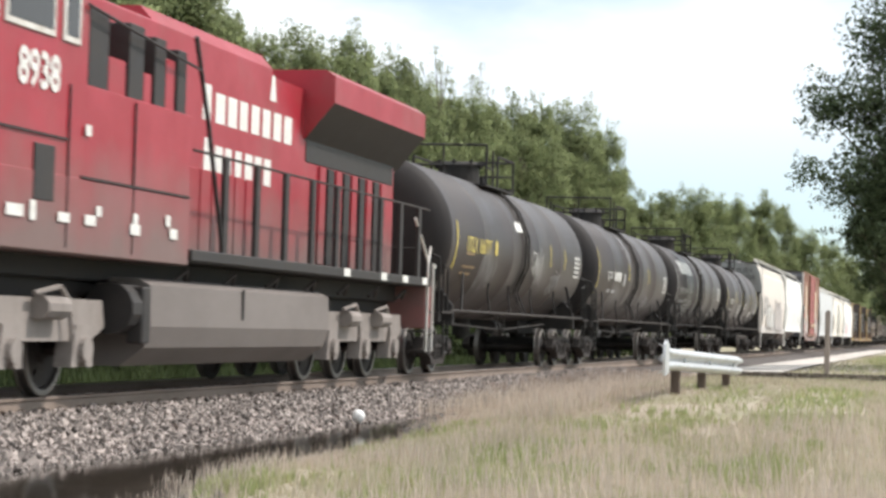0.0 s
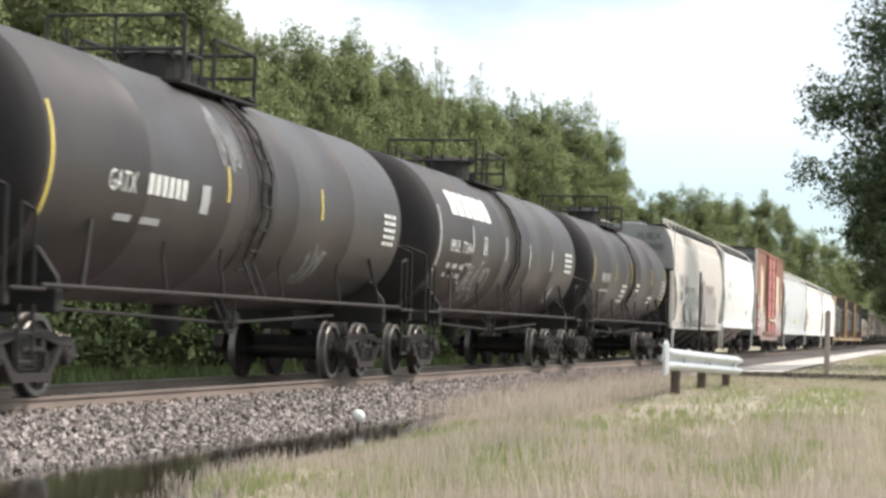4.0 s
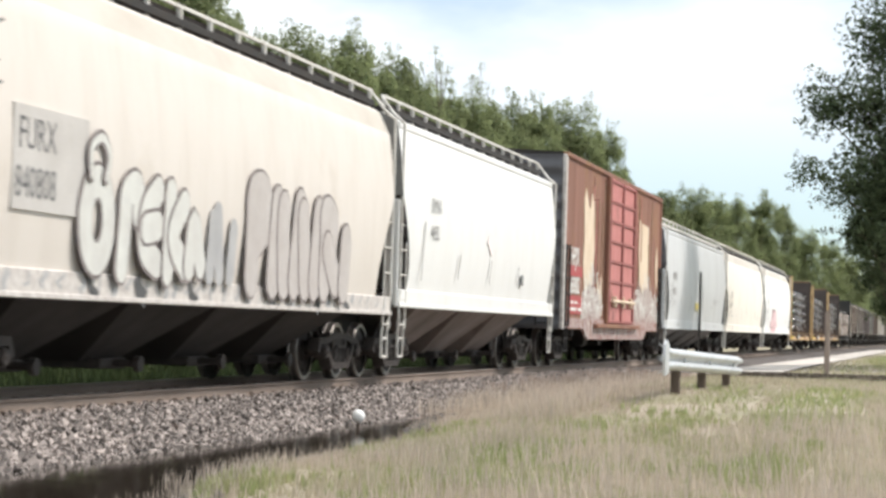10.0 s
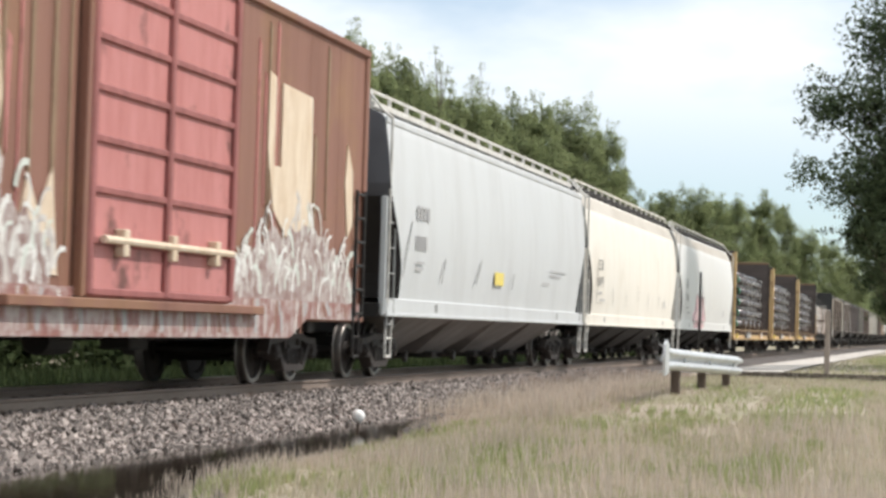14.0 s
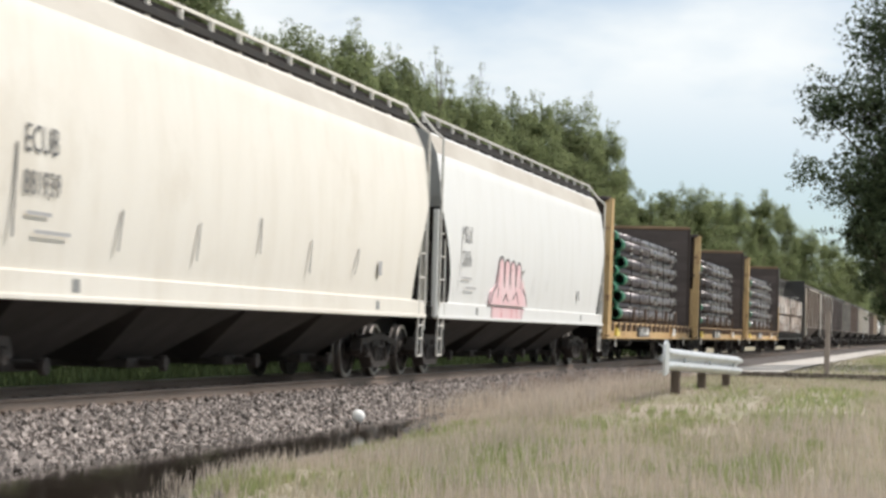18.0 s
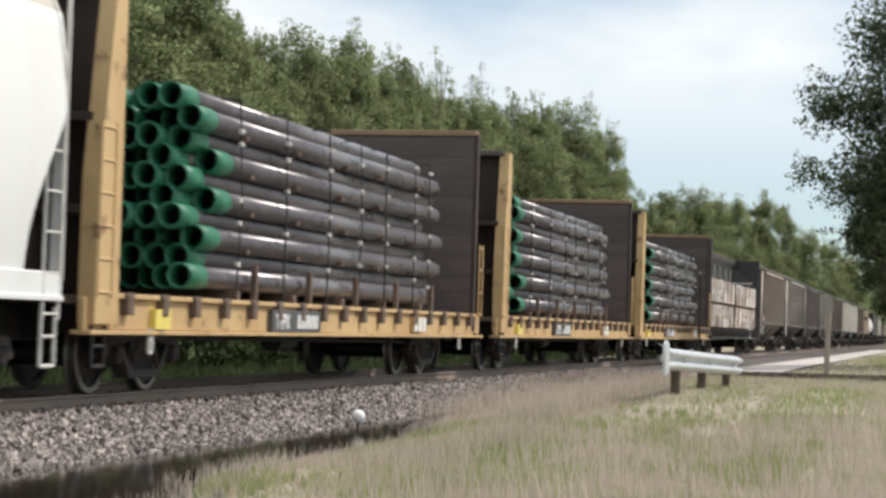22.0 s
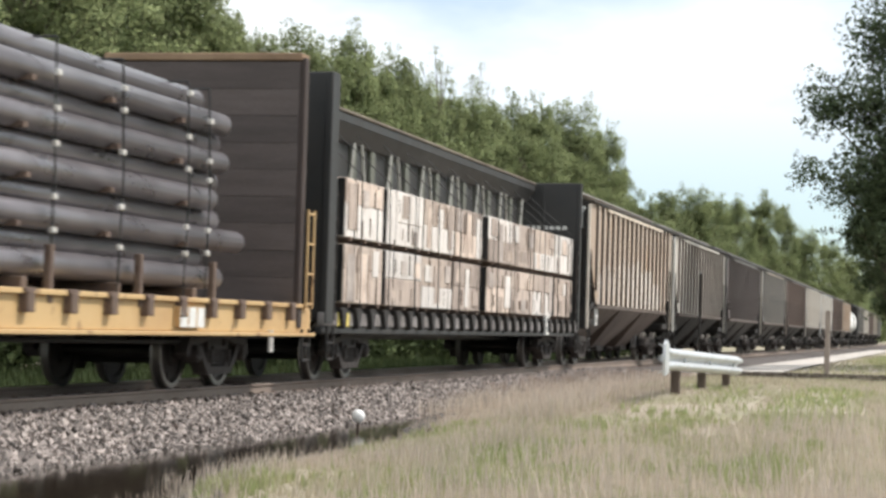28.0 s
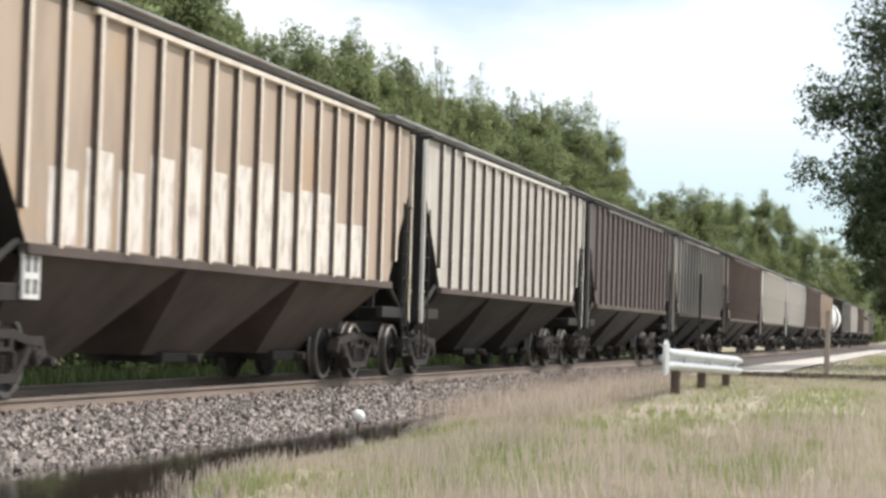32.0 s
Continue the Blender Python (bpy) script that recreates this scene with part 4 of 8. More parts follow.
# ---- smooth-sided covered hoppers ----
def curved_hopper(q0, q1, label, mat, eave=4.25, roof=4.55, low=1.08, sill_h=0.28, bays=4, mat_end="hopper_end", rail_posts=15, side=1.6, mat_sill=None, inset=1.15, bay_mat="hopper_bin", crease=0.0):
    q, half = (q0 + q1) / 2, (q1 - q0) / 2
    c = car("covered_hopper", label, "hopper car", q)
    top_sill = low + sill_h
    side_top = crease or eave      # a sloped shoulder above the crease, or sides up to the eave
    prof = []
    for k in range(15):
        f = k / 14
        z = top_sill + (side_top - top_sill) * f
        prof.append((side - 0.10 + 0.13 * math.sin(math.pi * (0.12 + 0.80 * f)) - 0.06 * f * f, z))
    if crease:
        prof += [(prof[14][0] - 0.012, crease + 0.02), (1.3, eave + 0.12)]
    edge_x, edge_z = prof[-1]
    for k in range(1, 6):
        f = k / 5
        prof.append((edge_x * math.cos(f * math.pi / 2) ** 0.9 if k < 5 else 0.0, edge_z + (roof - edge_z) * math.sin(f * math.pi / 2)))

    def y_end(z):
        f = max(0.0, min(1.0, (3.15 - z) / (3.15 - top_sill)))
        return half - 0.05 - inset * 0.78 * math.sin(math.pi / 2 * min(1.0, f / 0.9)) ** 1.3

    bm = bmesh.new()
    full = prof + [(-x, z) for x, z in prof[-2::-1]]
    rows = [[bm.verts.new((x, f * y_end(z), z)) for x, z in full] for f in (-1, -0.6, -0.2, 0.2, 0.6, 1)]
    for a, b in zip(rows[:-1], rows[1:]):
        for i in range(len(full) - 1):
            bm.faces.new((a[i], a[i + 1], b[i + 1], b[i]))
    for f in bm.faces:
        f.smooth = True
        if crease and min(v.co.z for v in f.verts) > crease + 0.01 and max(v.co.z for v in f.verts) < eave + 0.13:
            f.smooth, f.material_index = False, 3
    n = len(full)
    for r in [[bm.verts.new(v.co) for v in row] for row in (rows[0], rows[-1])]:      # ends, with edges of their own
        for i in range(n // 2):
            j = n - 1 - i
            vs = [r[i], r[i + 1], r[j - 1], r[j]] if i + 1 != j - 1 else [r[i], r[i + 1], r[j]]
            face = bm.faces.new(vs)
            # low end faces near black: the recess's shade is in their colour
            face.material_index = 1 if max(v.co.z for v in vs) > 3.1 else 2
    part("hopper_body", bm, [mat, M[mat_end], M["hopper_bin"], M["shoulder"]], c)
    for e in (1, -1):       # side sill
        bm = bmesh.new()
        xs_ = sorted((e * (side - 0.14), e * (side - 0.02)))
        box(bm, xs_[0], xs_[1], -half + 0.05, half - 0.05, low, top_sill, 0.015)
        box(bm, min(e * (side - 0.3), e * (side + 0.0)), max(e * (side - 0.3), e * (side + 0.0)), -half + 0.05, half - 0.05, low - 0.02, low + 0.04, 0.008)
        part("side_sill", bm, mat_sill or mat, c)
        if not crease:
            bm = bmesh.new()     # eave strip
            box(bm, min(e * 1.4, e * 1.5), max(e * 1.4, e * 1.5), -half + 0.06, half - 0.06, eave - 0.06, eave + 0.06, 0.02)
            part("eave_angle", bm, mat, c)
    for s in (1, -1):
        bm = bmesh.new()     # end platform and posts
        box(bm, -1.5, 1.5, min(s * (half - 0.02), s * (half - 0.14)), max(s * (half - 0.02), s * (half - 0.14)), low - 0.04, low + 0.2, 0.015)
        box(bm, -0.3, 0.3, min(s * half, s * (half - 3.2)), max(s * half, s * (half - 3.2)), 0.74, 1.06, 0.02)
        for x in (-0.75, 0.75):
            box(bm, x - 0.06, x + 0.06, s * (half - 0.3) - 0.06, s * (half - 0.3) + 0.06, low + 0.1, 2.95, 0.01)
        part("end_frame", bm, M["black_part"], c)
        for e in (1, -1):
            bm = bmesh.new()  # corner post
            box(bm, e * 1.5 - 0.05, e * 1.5 + 0.05, s * (half - 0.07) - 0.05, s * (half - 0.07) + 0.05, low, 3.0, 0.012)
            part("corner_post", bm, mat, c)
        ladder(c, 1.57, s * (half - 0.32) - 0.2, 0.85, 3.05, 0.4, "hopper_end" if mat is M["hopper_grey"] else "ladder_white", "side", 6)
        ladder(c, -1.3, s * (half + 0.03), 1.2, eave - 0.1, 0.42, "black_part", "end", 9)
        stirrup(c, 1.55, s * (half - 0.32) - 0.17, 0.38, 0.98, mat="ladder_white")
        bm = bmesh.new()     # rail that bends over the corner onto the roof
        rods(bm, [(1.58, s * (half - 0.1), low + 0.2), (1.58, s * (half - 0.1), eave + 0.02), (1.4, s * (half - 0.11), eave + 0.17), (1.16, s * (half - 0.12), roof + 0.17)], 0.024)
        part("corner_rail", bm, M["ladder_white"], c)
        truck(c, s * (half - 1.4))
    # bays
    span = 2 * half - 4.0
    for k in range(bays):
        y0 = -span / 2 + span * k / bays
        y1 = y0 + span / bays
        ym = (y0 + y1) / 2
        bm = bmesh.new()
        hb = max(0.35, (y1 - y0) / 2 - 0.95)
        lo = [bm.verts.new((x, y, 0.36)) for x, y in ((-0.4, ym - hb), (0.4, ym - hb), (0.4, ym + hb), (-0.4, ym + hb))]
        mid = [bm.verts.new((x, y, low + 0.02)) for x, y in ((-1.42, y0 + 0.03), (1.42, y0 + 0.03), (1.42, y1 - 0.03), (-1.42, y1 - 0.03))]
        for i in range(4):
            bm.faces.new((lo[i], lo[(i + 1) % 4], mid[(i + 1) % 4], mid[i]))
        bm.faces.new(lo), bm.faces.new(mid)
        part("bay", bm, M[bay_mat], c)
        bm = bmesh.new()
        box(bm, -0.62, 0.62, ym - 0.42, ym + 0.42, 0.27, 0.40, 0.015)
        cyl(bm, (-0.95, ym, 0.34), (0.95, ym, 0.34), 0.045, seg=8)
        cyl(bm, (0.9, ym, 0.34), (0.97, ym, 0.34), 0.1, seg=10)
        part("outlet_gate", bm, M["truck"], c)
    # roof: running boards, hatch cover, rails on posts
    bm = bmesh.new()
    box(bm, -0.32, 0.32, -half + 0.7, half - 0.7, roof + 0.02, roof + 0.11, 0.02)
    part("trough_hatch", bm, M[mat_end], c)
    for k in range(int(half * 2 / 1.6)):
        bm = bmesh.new()
        y = -half + 1.2 + k * 1.6
        box(bm, -0.42, 0.42, y - 0.05, y + 0.05, roof + 0.08, roof + 0.17, 0.01)
        part("hatch_clamp", bm, M["black_part"], c)
    for e in (1, -1):
        bm = bmesh.new()
        box(bm, e * 0.98 - 0.26, e * 0.98 + 0.26, -half + 0.2, half - 0.2, roof - 0.07, roof + 0.02, 0.005)
        # dark strip added for the running board and shade seen below the rail
        if mat_end != "end_dark":
            gap_bm = bmesh.new()
            box(gap_bm, e * 1.1 - 0.012, e * 1.1 + 0.012, -half + 0.2, half - 0.2, roof - 0.04, roof + 0.13)
            part("toe_board", gap_bm, M["bulk_dark"], c)
        part("running_board", bm, M["ladder_white" if mat_end == "end_dark" else "black_part"], c)
        bm = bmesh.new()
        box(bm, e * 1.16 - 0.022, e * 1.16 + 0.022, -half + 0.15, half - 0.15, roof + 0.165, roof + 0.215, 0.006)
        part("roof_rail", bm, M["ladder_white"] if mat is not M["hopper_cream"] else M["hopper_cream"], c)
        post_me = None
        for k in range(rail_posts):
            y = -half + 0.25 + (2 * half - 0.5) * k / (rail_posts - 1)
            if post_me is None:
                bm = bmesh.new()
                box(bm, -0.03, 0.03, -0.03, 0.03, -0.28, 0.18, 0.006)
                post_me = mesh_of("rail_post", bm)
                post_me.materials.append(M["ladder_white"] if mat is not M["hopper_cream"] else M["hopper_cream"])
            link_mesh("rail_post", post_me, [], c).location = (e * 1.16, y, roof)
    couplers(c, half)
    return c


M["ladder_white"] = material("white_painted_rungs", (0.68, 0.67, 0.64), (0.45, 0.42, 0.38), 0.6, 0, 5.0, grain=0.08, bump=0.05)


# ---- ribbed covered hoppers ----
def ribbed_hopper(q0, q1, label, mat, rib_mat, web_mat, ribs=17, bay_mat="hopper_bin"):
    q, half = (q0 + q1) / 2, (q1 - q0) / 2
    c = car("covered_hopper", label, "hopper car", q)
    low, eave, roof, side = 1.55, 4.2, 4.5, 1.52
    cut = 1.5

    def y_end(z):
        f = max(0.0, min(1.0, (3.1 - z) / (3.1 - low)))
        return half - 0.3 - (cut - 0.3) * f ** 0.8

    prof = [(side, low), (side, 3.1), (side, eave), (1.1, eave + 0.14), (0.5, roof), (0, roof + 0.02)]
    full = prof + [(-x, z) for x, z in prof[-2::-1]]
    bm = bmesh.new()
    a, b = [[bm.verts.new((x, s * y_end(z), z)) for x, z in full] for s in (-1, 1)]
    for i in range(len(full) - 1):
        bm.faces.new((a[i], a[i + 1], b[i + 1], b[i]))
    n = len(full)
    for r in (a, b):
        for i in range(n // 2):
            j = n - 1 - i
            vs = [r[i], r[i + 1], r[j - 1], r[j]] if i + 1 != j - 1 else [r[i], r[i + 1], r[j]]
            bm.faces.new(vs).material_index = 1
    part("hopper_body", bm, [mat, M["hopper_bin"]], c)
    for e in (1, -1):
        bm = bmesh.new()
        box(bm, min(e * 1.5, e * 1.6), max(e * 1.5, e * 1.6), -half + 2.9, half - 2.9, eave - 0.09, eave - 0.01, 0.012)
        part("top_chord", bm, rib_mat, c)
        bm = bmesh.new()
        box(bm, min(e * 1.42, e * 1.62), max(e * 1.42, e * 1.62), -half + 0.27, half - 0.27, eave - 0.005, eave + 0.05, 0.012)
        part("roof_edge", bm, M["black_part"], c)
        bm = bmesh.new()
        box(bm, min(e * 1.46, e * 1.58), max(e * 1.46, e * 1.58), -half + cut - 0.1, half - cut + 0.1, low - 0.06, low + 0.06, 0.012)
        part("side_sill", bm, M["bay_brown"], c)
        meshes = {}
        for k in range(ribs):
            y = -half + 1.25 + (2 * half - 2.5) * k / (ribs - 1)
            z0 = max(low + 0.03, min(3.1, 3.1 - max(0.0, (half - 0.3 - abs(y)) / (cut - 0.3)) ** 1.25 * (3.1 - low)))
            key = round(z0, 2)
            if key not in meshes:
                bm = bmesh.new()
                box(bm, -0.04, 0.04, -0.055, 0.055, z0, eave - 0.02, 0.01)
                bm.normal_update()
                for f in bm.faces:      # webs coloured darker than the worn flange, as the rib's shade
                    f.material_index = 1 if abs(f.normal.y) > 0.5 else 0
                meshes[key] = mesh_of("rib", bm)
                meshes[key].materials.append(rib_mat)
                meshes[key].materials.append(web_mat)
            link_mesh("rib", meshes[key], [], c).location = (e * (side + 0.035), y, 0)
    for s in (1, -1):
        bm = bmesh.new()
        ya, yb = sorted((s * (half - 0.02), s * (half - 0.16)))
        box(bm, -1.5, 1.5, ya, yb, 0.95, 1.2, 0.015)
        ya, yb = sorted((s * half, s * (half - 3.4)))
        box(bm, -0.3, 0.3, ya, yb, 0.74, 1.06, 0.02)
        for x in (-1.42, -0.6, 0.6, 1.42):
            box(bm, x - 0.06, x + 0.06, s * (half - 0.12) - 0.06, s * (half - 0.12) + 0.06, 1.0, eave - 0.2, 0.01)
        ya, yb = sorted((s * (half - 0.06), s * (half - 1.6)))
        for e in (1, -1):
            box(bm, min(e * 1.36, e * 1.48), max(e * 1.36, e * 1.48), ya, yb, 1.02, 1.2, 0.012)
        part("end_frame", bm, M["black_part"], c)
        for e in (1, -1):
            bm = bmesh.new()
            rods(bm, [(e * 1.45, s * (half - 0.3), 1.15), (e * 1.45, s * (half - 1.45), low + 0.1)], 0.04)
            part("diagonal_brace", bm, M["black_part"], c)
        for e in (1, -1):
            bm = bmesh.new()
            box(bm, e * 1.52 - 0.035, e * 1.52 + 0.035, s * (half - 0.1) - 0.035, s * (half - 0.1) + 0.035, 0.95, eave - 0.05, 0.008)
            part("corner_post", bm, rib_mat, c)
        ladder(c, 1.53, s * (half - 0.34) - 0.22, 0.85, 2.95, 0.42, "black_part", "side", 6, r=0.017)
        stirrup(c, 1.54, s * (half - 0.32) - 0.17, 0.4, 0.98)
        truck(c, s * (half - 1.75))
    span = 2 * half - 2 * cut
    for k in range(3):
        y0 = -span / 2 + span * k / 3
        y1 = y0 + span / 3
        ym = (y0 + y1) / 2
        bm = bmesh.new()
        lo = [bm.verts.new((x, y, 0.42)) for x, y in ((-0.45, ym - 1.15), (0.45, ym - 1.15), (0.45, ym + 1.15), (-0.45, ym + 1.15))]
        mid = [bm.verts.new((x, y, low - 0.05)) for x, y in ((-1.45, y0 + 0.1), (1.45, y0 + 0.1), (1.45, y1 - 0.1), (-1.45, y1 - 0.1))]
        for i in range(4):
            bm.faces.new((lo[i], lo[(i + 1) % 4], mid[(i + 1) % 4], mid[i]))
        bm.faces.new(lo), bm.faces.new(mid)
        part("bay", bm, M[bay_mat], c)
        bm = bmesh.new()
        box(bm, -0.55, 0.55, ym - 0.6, ym + 0.6, 0.32, 0.46, 0.015)
        cyl(bm, (0.8, ym - 0.3, 0.39), (0.95, ym - 0.3, 0.39), 0.06, seg=8)
        part("outlet_gate", bm, M["truck"], c)
    bm = bmesh.new()
    box(bm, -0.95, 0.95, -half + 0.15, half - 0.15, roof + 0.06, roof + 0.1, 0.006)
    part("running_board", bm, M["hopper_end"], c)
    bm = bmesh.new()
    box(bm, -0.28, 0.28, -half + 1.2, half - 1.2, roof + 0.1, roof + 0.17, 0.01)
    part("trough_hatch", bm, mat, c)
    couplers(c, half)
    return c


# ---- boxcar ----
def boxcar(q0, q1, label):
    q, half = (q0 + q1) / 2, (q1 - q0) / 2
    c = car("boxcar", label, "boxcar", q)
    low, top, w = 0.92, 5.1, 1.56
    bm = bmesh.new()
    box(bm, -w, w, -half + 0.1, half - 0.1, low, top, 0.02)
    part("car_body", bm, M["box_rust"], c)
    for e in (1, -1):
        bm = bmesh.new()
        box(bm, min(e * 1.5, e * 1.62), max(e * 1.5, e * 1.62), -half + 0.06, half - 0.06, top - 0.05, top + 0.06, 0.015)
        part("roof_rail", bm, M["box_rust"], c)
        bm = bmesh.new()
        prism(bm, [(-half + 0.06, 0.95), (-half + 0.06, 1.2), (half - 0.06, 1.2), (half - 0.06, 0.95), (half - 3.0, 0.95), (half - 3.8, 0.68), (-half + 3.8, 0.68), (-half + 3.0, 0.95)],
              min(e * 1.52, e * 1.59), max(e * 1.52, e * 1.59))
        part("side_sill", bm, M["sill_mottled"], c)
        for k in range(4):      # side posts
            for s in (1, -1):
                bm = bmesh.new()
                y = s * (2.8 + k * 1.52)
                if abs(y) > half - 0.2:
                    bm.free()
                    continue
                box(bm, min(e * 1.55, e * 1.564), max(e * 1.55, e * 1.564), y - 0.03, y + 0.03, 1.2, top - 0.05, 0.002)
                part("side_post", bm, M["box_rust"], c)
        for s in (1, -1):
            bm = bmesh.new()
            ya, yb = sorted((s * (half - 0.02), s * (half - 0.2)))
            box(bm, min(e * 1.5, e * 1.6), max(e * 1.5, e * 1.6), ya, yb, low, top, 0.02)
            part("corner_post", bm, M["overspray"] if s < 0 else M["box_rust"], c)
    dy0, dy1 = 145.75 - q, 150.45 - q       # sliding door
    for e in (1, -1):
        bm = bmesh.new()
        box(bm, min(e * 1.56, e * 1.64), max(e * 1.56, e * 1.64), dy0, dy1, 1.1, top - 0.06, 0.015)
        d = part("door", bm, M["box_door"], c, "faded pink-red sliding door with raised ribs")
        for k in range(3):
            bm = bmesh.new()
            y = dy0 + 0.06 + (dy1 - dy0 - 0.12) * (0, 0.5, 1)[k]
            box(bm, min(e * 1.64, e * 1.70), max(e * 1.64, e * 1.70), y - 0.07, y + 0.07, 1.12, top - 0.08, 0.02)
            part("door_rib", bm, M["door_rib"], d)
        for k in range(8):
            bm = bmesh.new()
            z = 1.16 + (top - 1.3) * k / 7
            box(bm, min(e * 1.64, e * 1.68), max(e * 1.64, e * 1.68), dy0 + 0.05, dy1 - 0.05, z - 0.045, z + 0.045, 0.016)
            part("door_rib", bm, M["door_rib"], d)
        bm = bmesh.new()
        cyl(bm, (e * 1.73, dy0 + 0.3, 1.72), (e * 1.73, dy1 - 0.2, 1.72), 0.045, seg=8)
        for y in (dy0 + 0.9, dy0 + 2.4, dy0 + 3.9):
            box(bm, min(e * 1.64, e * 1.76), max(e * 1.64, e * 1.76), y - 0.08, y + 0.08, 1.55, 1.85, 0.01)
        part("door_latch_bar", bm, M["peel"], d)
        bm = bmesh.new()
        box(bm, min(e * 1.58, e * 1.72), max(e * 1.58, e * 1.72), dy0 - 2.0, dy1 + 1.2, 0.98, 1.09, 0.012)
        part("door_track", bm, M["box_rust"], c)
        bm = bmesh.new()
        box(bm, min(e * 1.57, e * 1.68), max(e * 1.57, e * 1.68), dy0 - 0.14, dy0 - 0.02, 1.1, top - 0.05, 0.012)
        part("door_stop", bm, M["box_rust"], c)
    for s in (1, -1):       # corrugated ends
        bm = bmesh.new()
        n = 60
        rows = []
        for k in range(n + 1):
            z = low + (top - low) * k / n
            b = 0.11 * (0.5 + 0.5 * math.sin(k * math.pi * 2 * 10 / n)) ** 1.5
            rows.append([bm.verts.new((x, s * (half - 0.08 + b * (1 if abs(x) < 1.4 else 0.15)), z)) for x in (-1.5, -1.38, -0.5, 0.5, 1.38, 1.5)])
        for a, b in zip(rows[:-1], rows[1:]):
            for i in range(5):
                bm.faces.new((a[i], a[i + 1], b[i + 1], b[i]))
        # darker than the rusty sides, with the end's shade in the colour
        part("corrugated_end", bm, M["end_dark"], c, "corrugated steel end coloured dark for its shade", smooth=True)
        ladder(c, 0.95, s * (half + 0.06), 1.0, 3.0, 0.4, "black_part", "end", 5)
        ladder(c, 1.62, s * (half - 0.42) - 0.22, 1.0, 2.95, 0.44, "black_part", "side", 6, r=0.03)
        stirrup(c, 1.6, s * (half - 0.42) - 0.2, 0.4, 1.0)
        bm = bmesh.new()
        ya, yb = sorted((s * half, s * (half - 3.4)))
        box(bm, -0.32, 0.32, ya, yb, 0.72, 0.95, 0.02)
        box(bm, -1.45, 1.45, s * (half - 2.3) - 0.15, s * (half - 2.3) + 0.15, 0.75, 0.95, 0.02)
        part("end_sill", bm, M["black_part"], c)
        truck(c, s * (half - 2.1))
    bm = bmesh.new()
    box(bm, -0.3, 0.3, -half + 3, half - 3, 0.6, 0.95, 0.02)
    part("centre_sill", bm, M["black_part"], c)
    for k in range(9):
        bm = bmesh.new()
        y = -4.4 + k * 1.1
        box(bm, -1.5, 1.5, y - 0.05, y + 0.05, 0.72, 0.95)
        part("crossbearer", bm, M["black_part"], c)
    bm = bmesh.new()
    cyl(bm, (0.7, -1.4, 0.62), (0.7, -0.7, 0.62), 0.17, seg=12)
    part("brake_cylinder", bm, M["black_part"], c)
    bm = bmesh.new()
    box(bm, 0.5, 0.9, 0.9, 1.5, 0.5, 0.8, 0.02)
    part("air_reservoir", bm, M["black_part"], c)
    bm = bmesh.new()
    n = 14
    for k in range(n):
        y0 = -half + 0.1 + (2 * half - 0.2) * k / n
        y1 = y0 + (2 * half - 0.2) / n
        prism(bm, [(-1.6, top + 0.0), (1.6, top + 0.0), (1.55, top + 0.06), (0, top + 0.13), (-1.55, top + 0.06)], y0 + 0.01, y1 - 0.05, "y")
        prism(bm, [(-1.6, top), (1.6, top), (1.58, top + 0.08), (0, top + 0.17), (-1.58, top + 0.08)], y1 - 0.05, y1 + 0.01, "y")
    part("roof", bm, M["hopper_bin"], c)
    # markings: peeled cream patches, sprayed pale foliage-like strokes, red panels and white letters
    x = 1.582
    def local(pts):
        return [(y - q, z) for y, z in pts]
    for pts in ([(142.0, 4.15), (142.25, 4.5), (142.75, 4.05), (143.0, 4.0), (143.25, 4.42), (143.55, 4.2), (143.75, 3.0), (143.6, 2.2), (143.3, 1.85), (142.3, 1.9), (142.05, 2.6), (142.15, 3.3)],
                [(152.0, 4.25), (152.3, 4.2), (152.3, 3.0), (152.6, 3.0), (152.6, 4.15), (154.0, 4.1), (154.1, 2.2), (153.2, 1.9), (152.3, 2.4), (152.0, 3.2)],
                [(155.9, 3.6), (156.2, 3.2), (156.25, 2.4), (156.0, 2.2), (155.8, 3.0)],
                [(144.1, 1.4), (144.4, 2.3), (144.7, 1.9), (145.0, 2.4), (145.2, 1.3)]):
        bm = bmesh.new()
        prism(bm, local(pts), x - 0.02, x)
        part("peeled_patch", bm, M["peel"], c)
    rng = random.Random(11)
    for k in range(16):      # orange-brown rust runs
        y = rng.choice((rng.uniform(143.6, 145.4), rng.uniform(151.2, 152.4), rng.uniform(154.2, 156.4))) - q
        zt, zb, wd = rng.uniform(3.6, 4.95), rng.uniform(1.3, 2.6), rng.uniform(0.02, 0.075)
        bm = bmesh.new()
        prism(bm, [(y - wd, zt), (y + wd, zt - 0.08), (y + wd * 0.6, (zt + zb) / 2), (y + wd * 0.2, zb), (y - wd * 0.3, zb + 0.05), (y - wd * 0.8, (zt + zb) / 2)], x - 0.02, x - 0.006 + 0.0001 * k)
        part("rust_run", bm, M["cap_rust"] if k % 3 else M["box_door"], c)
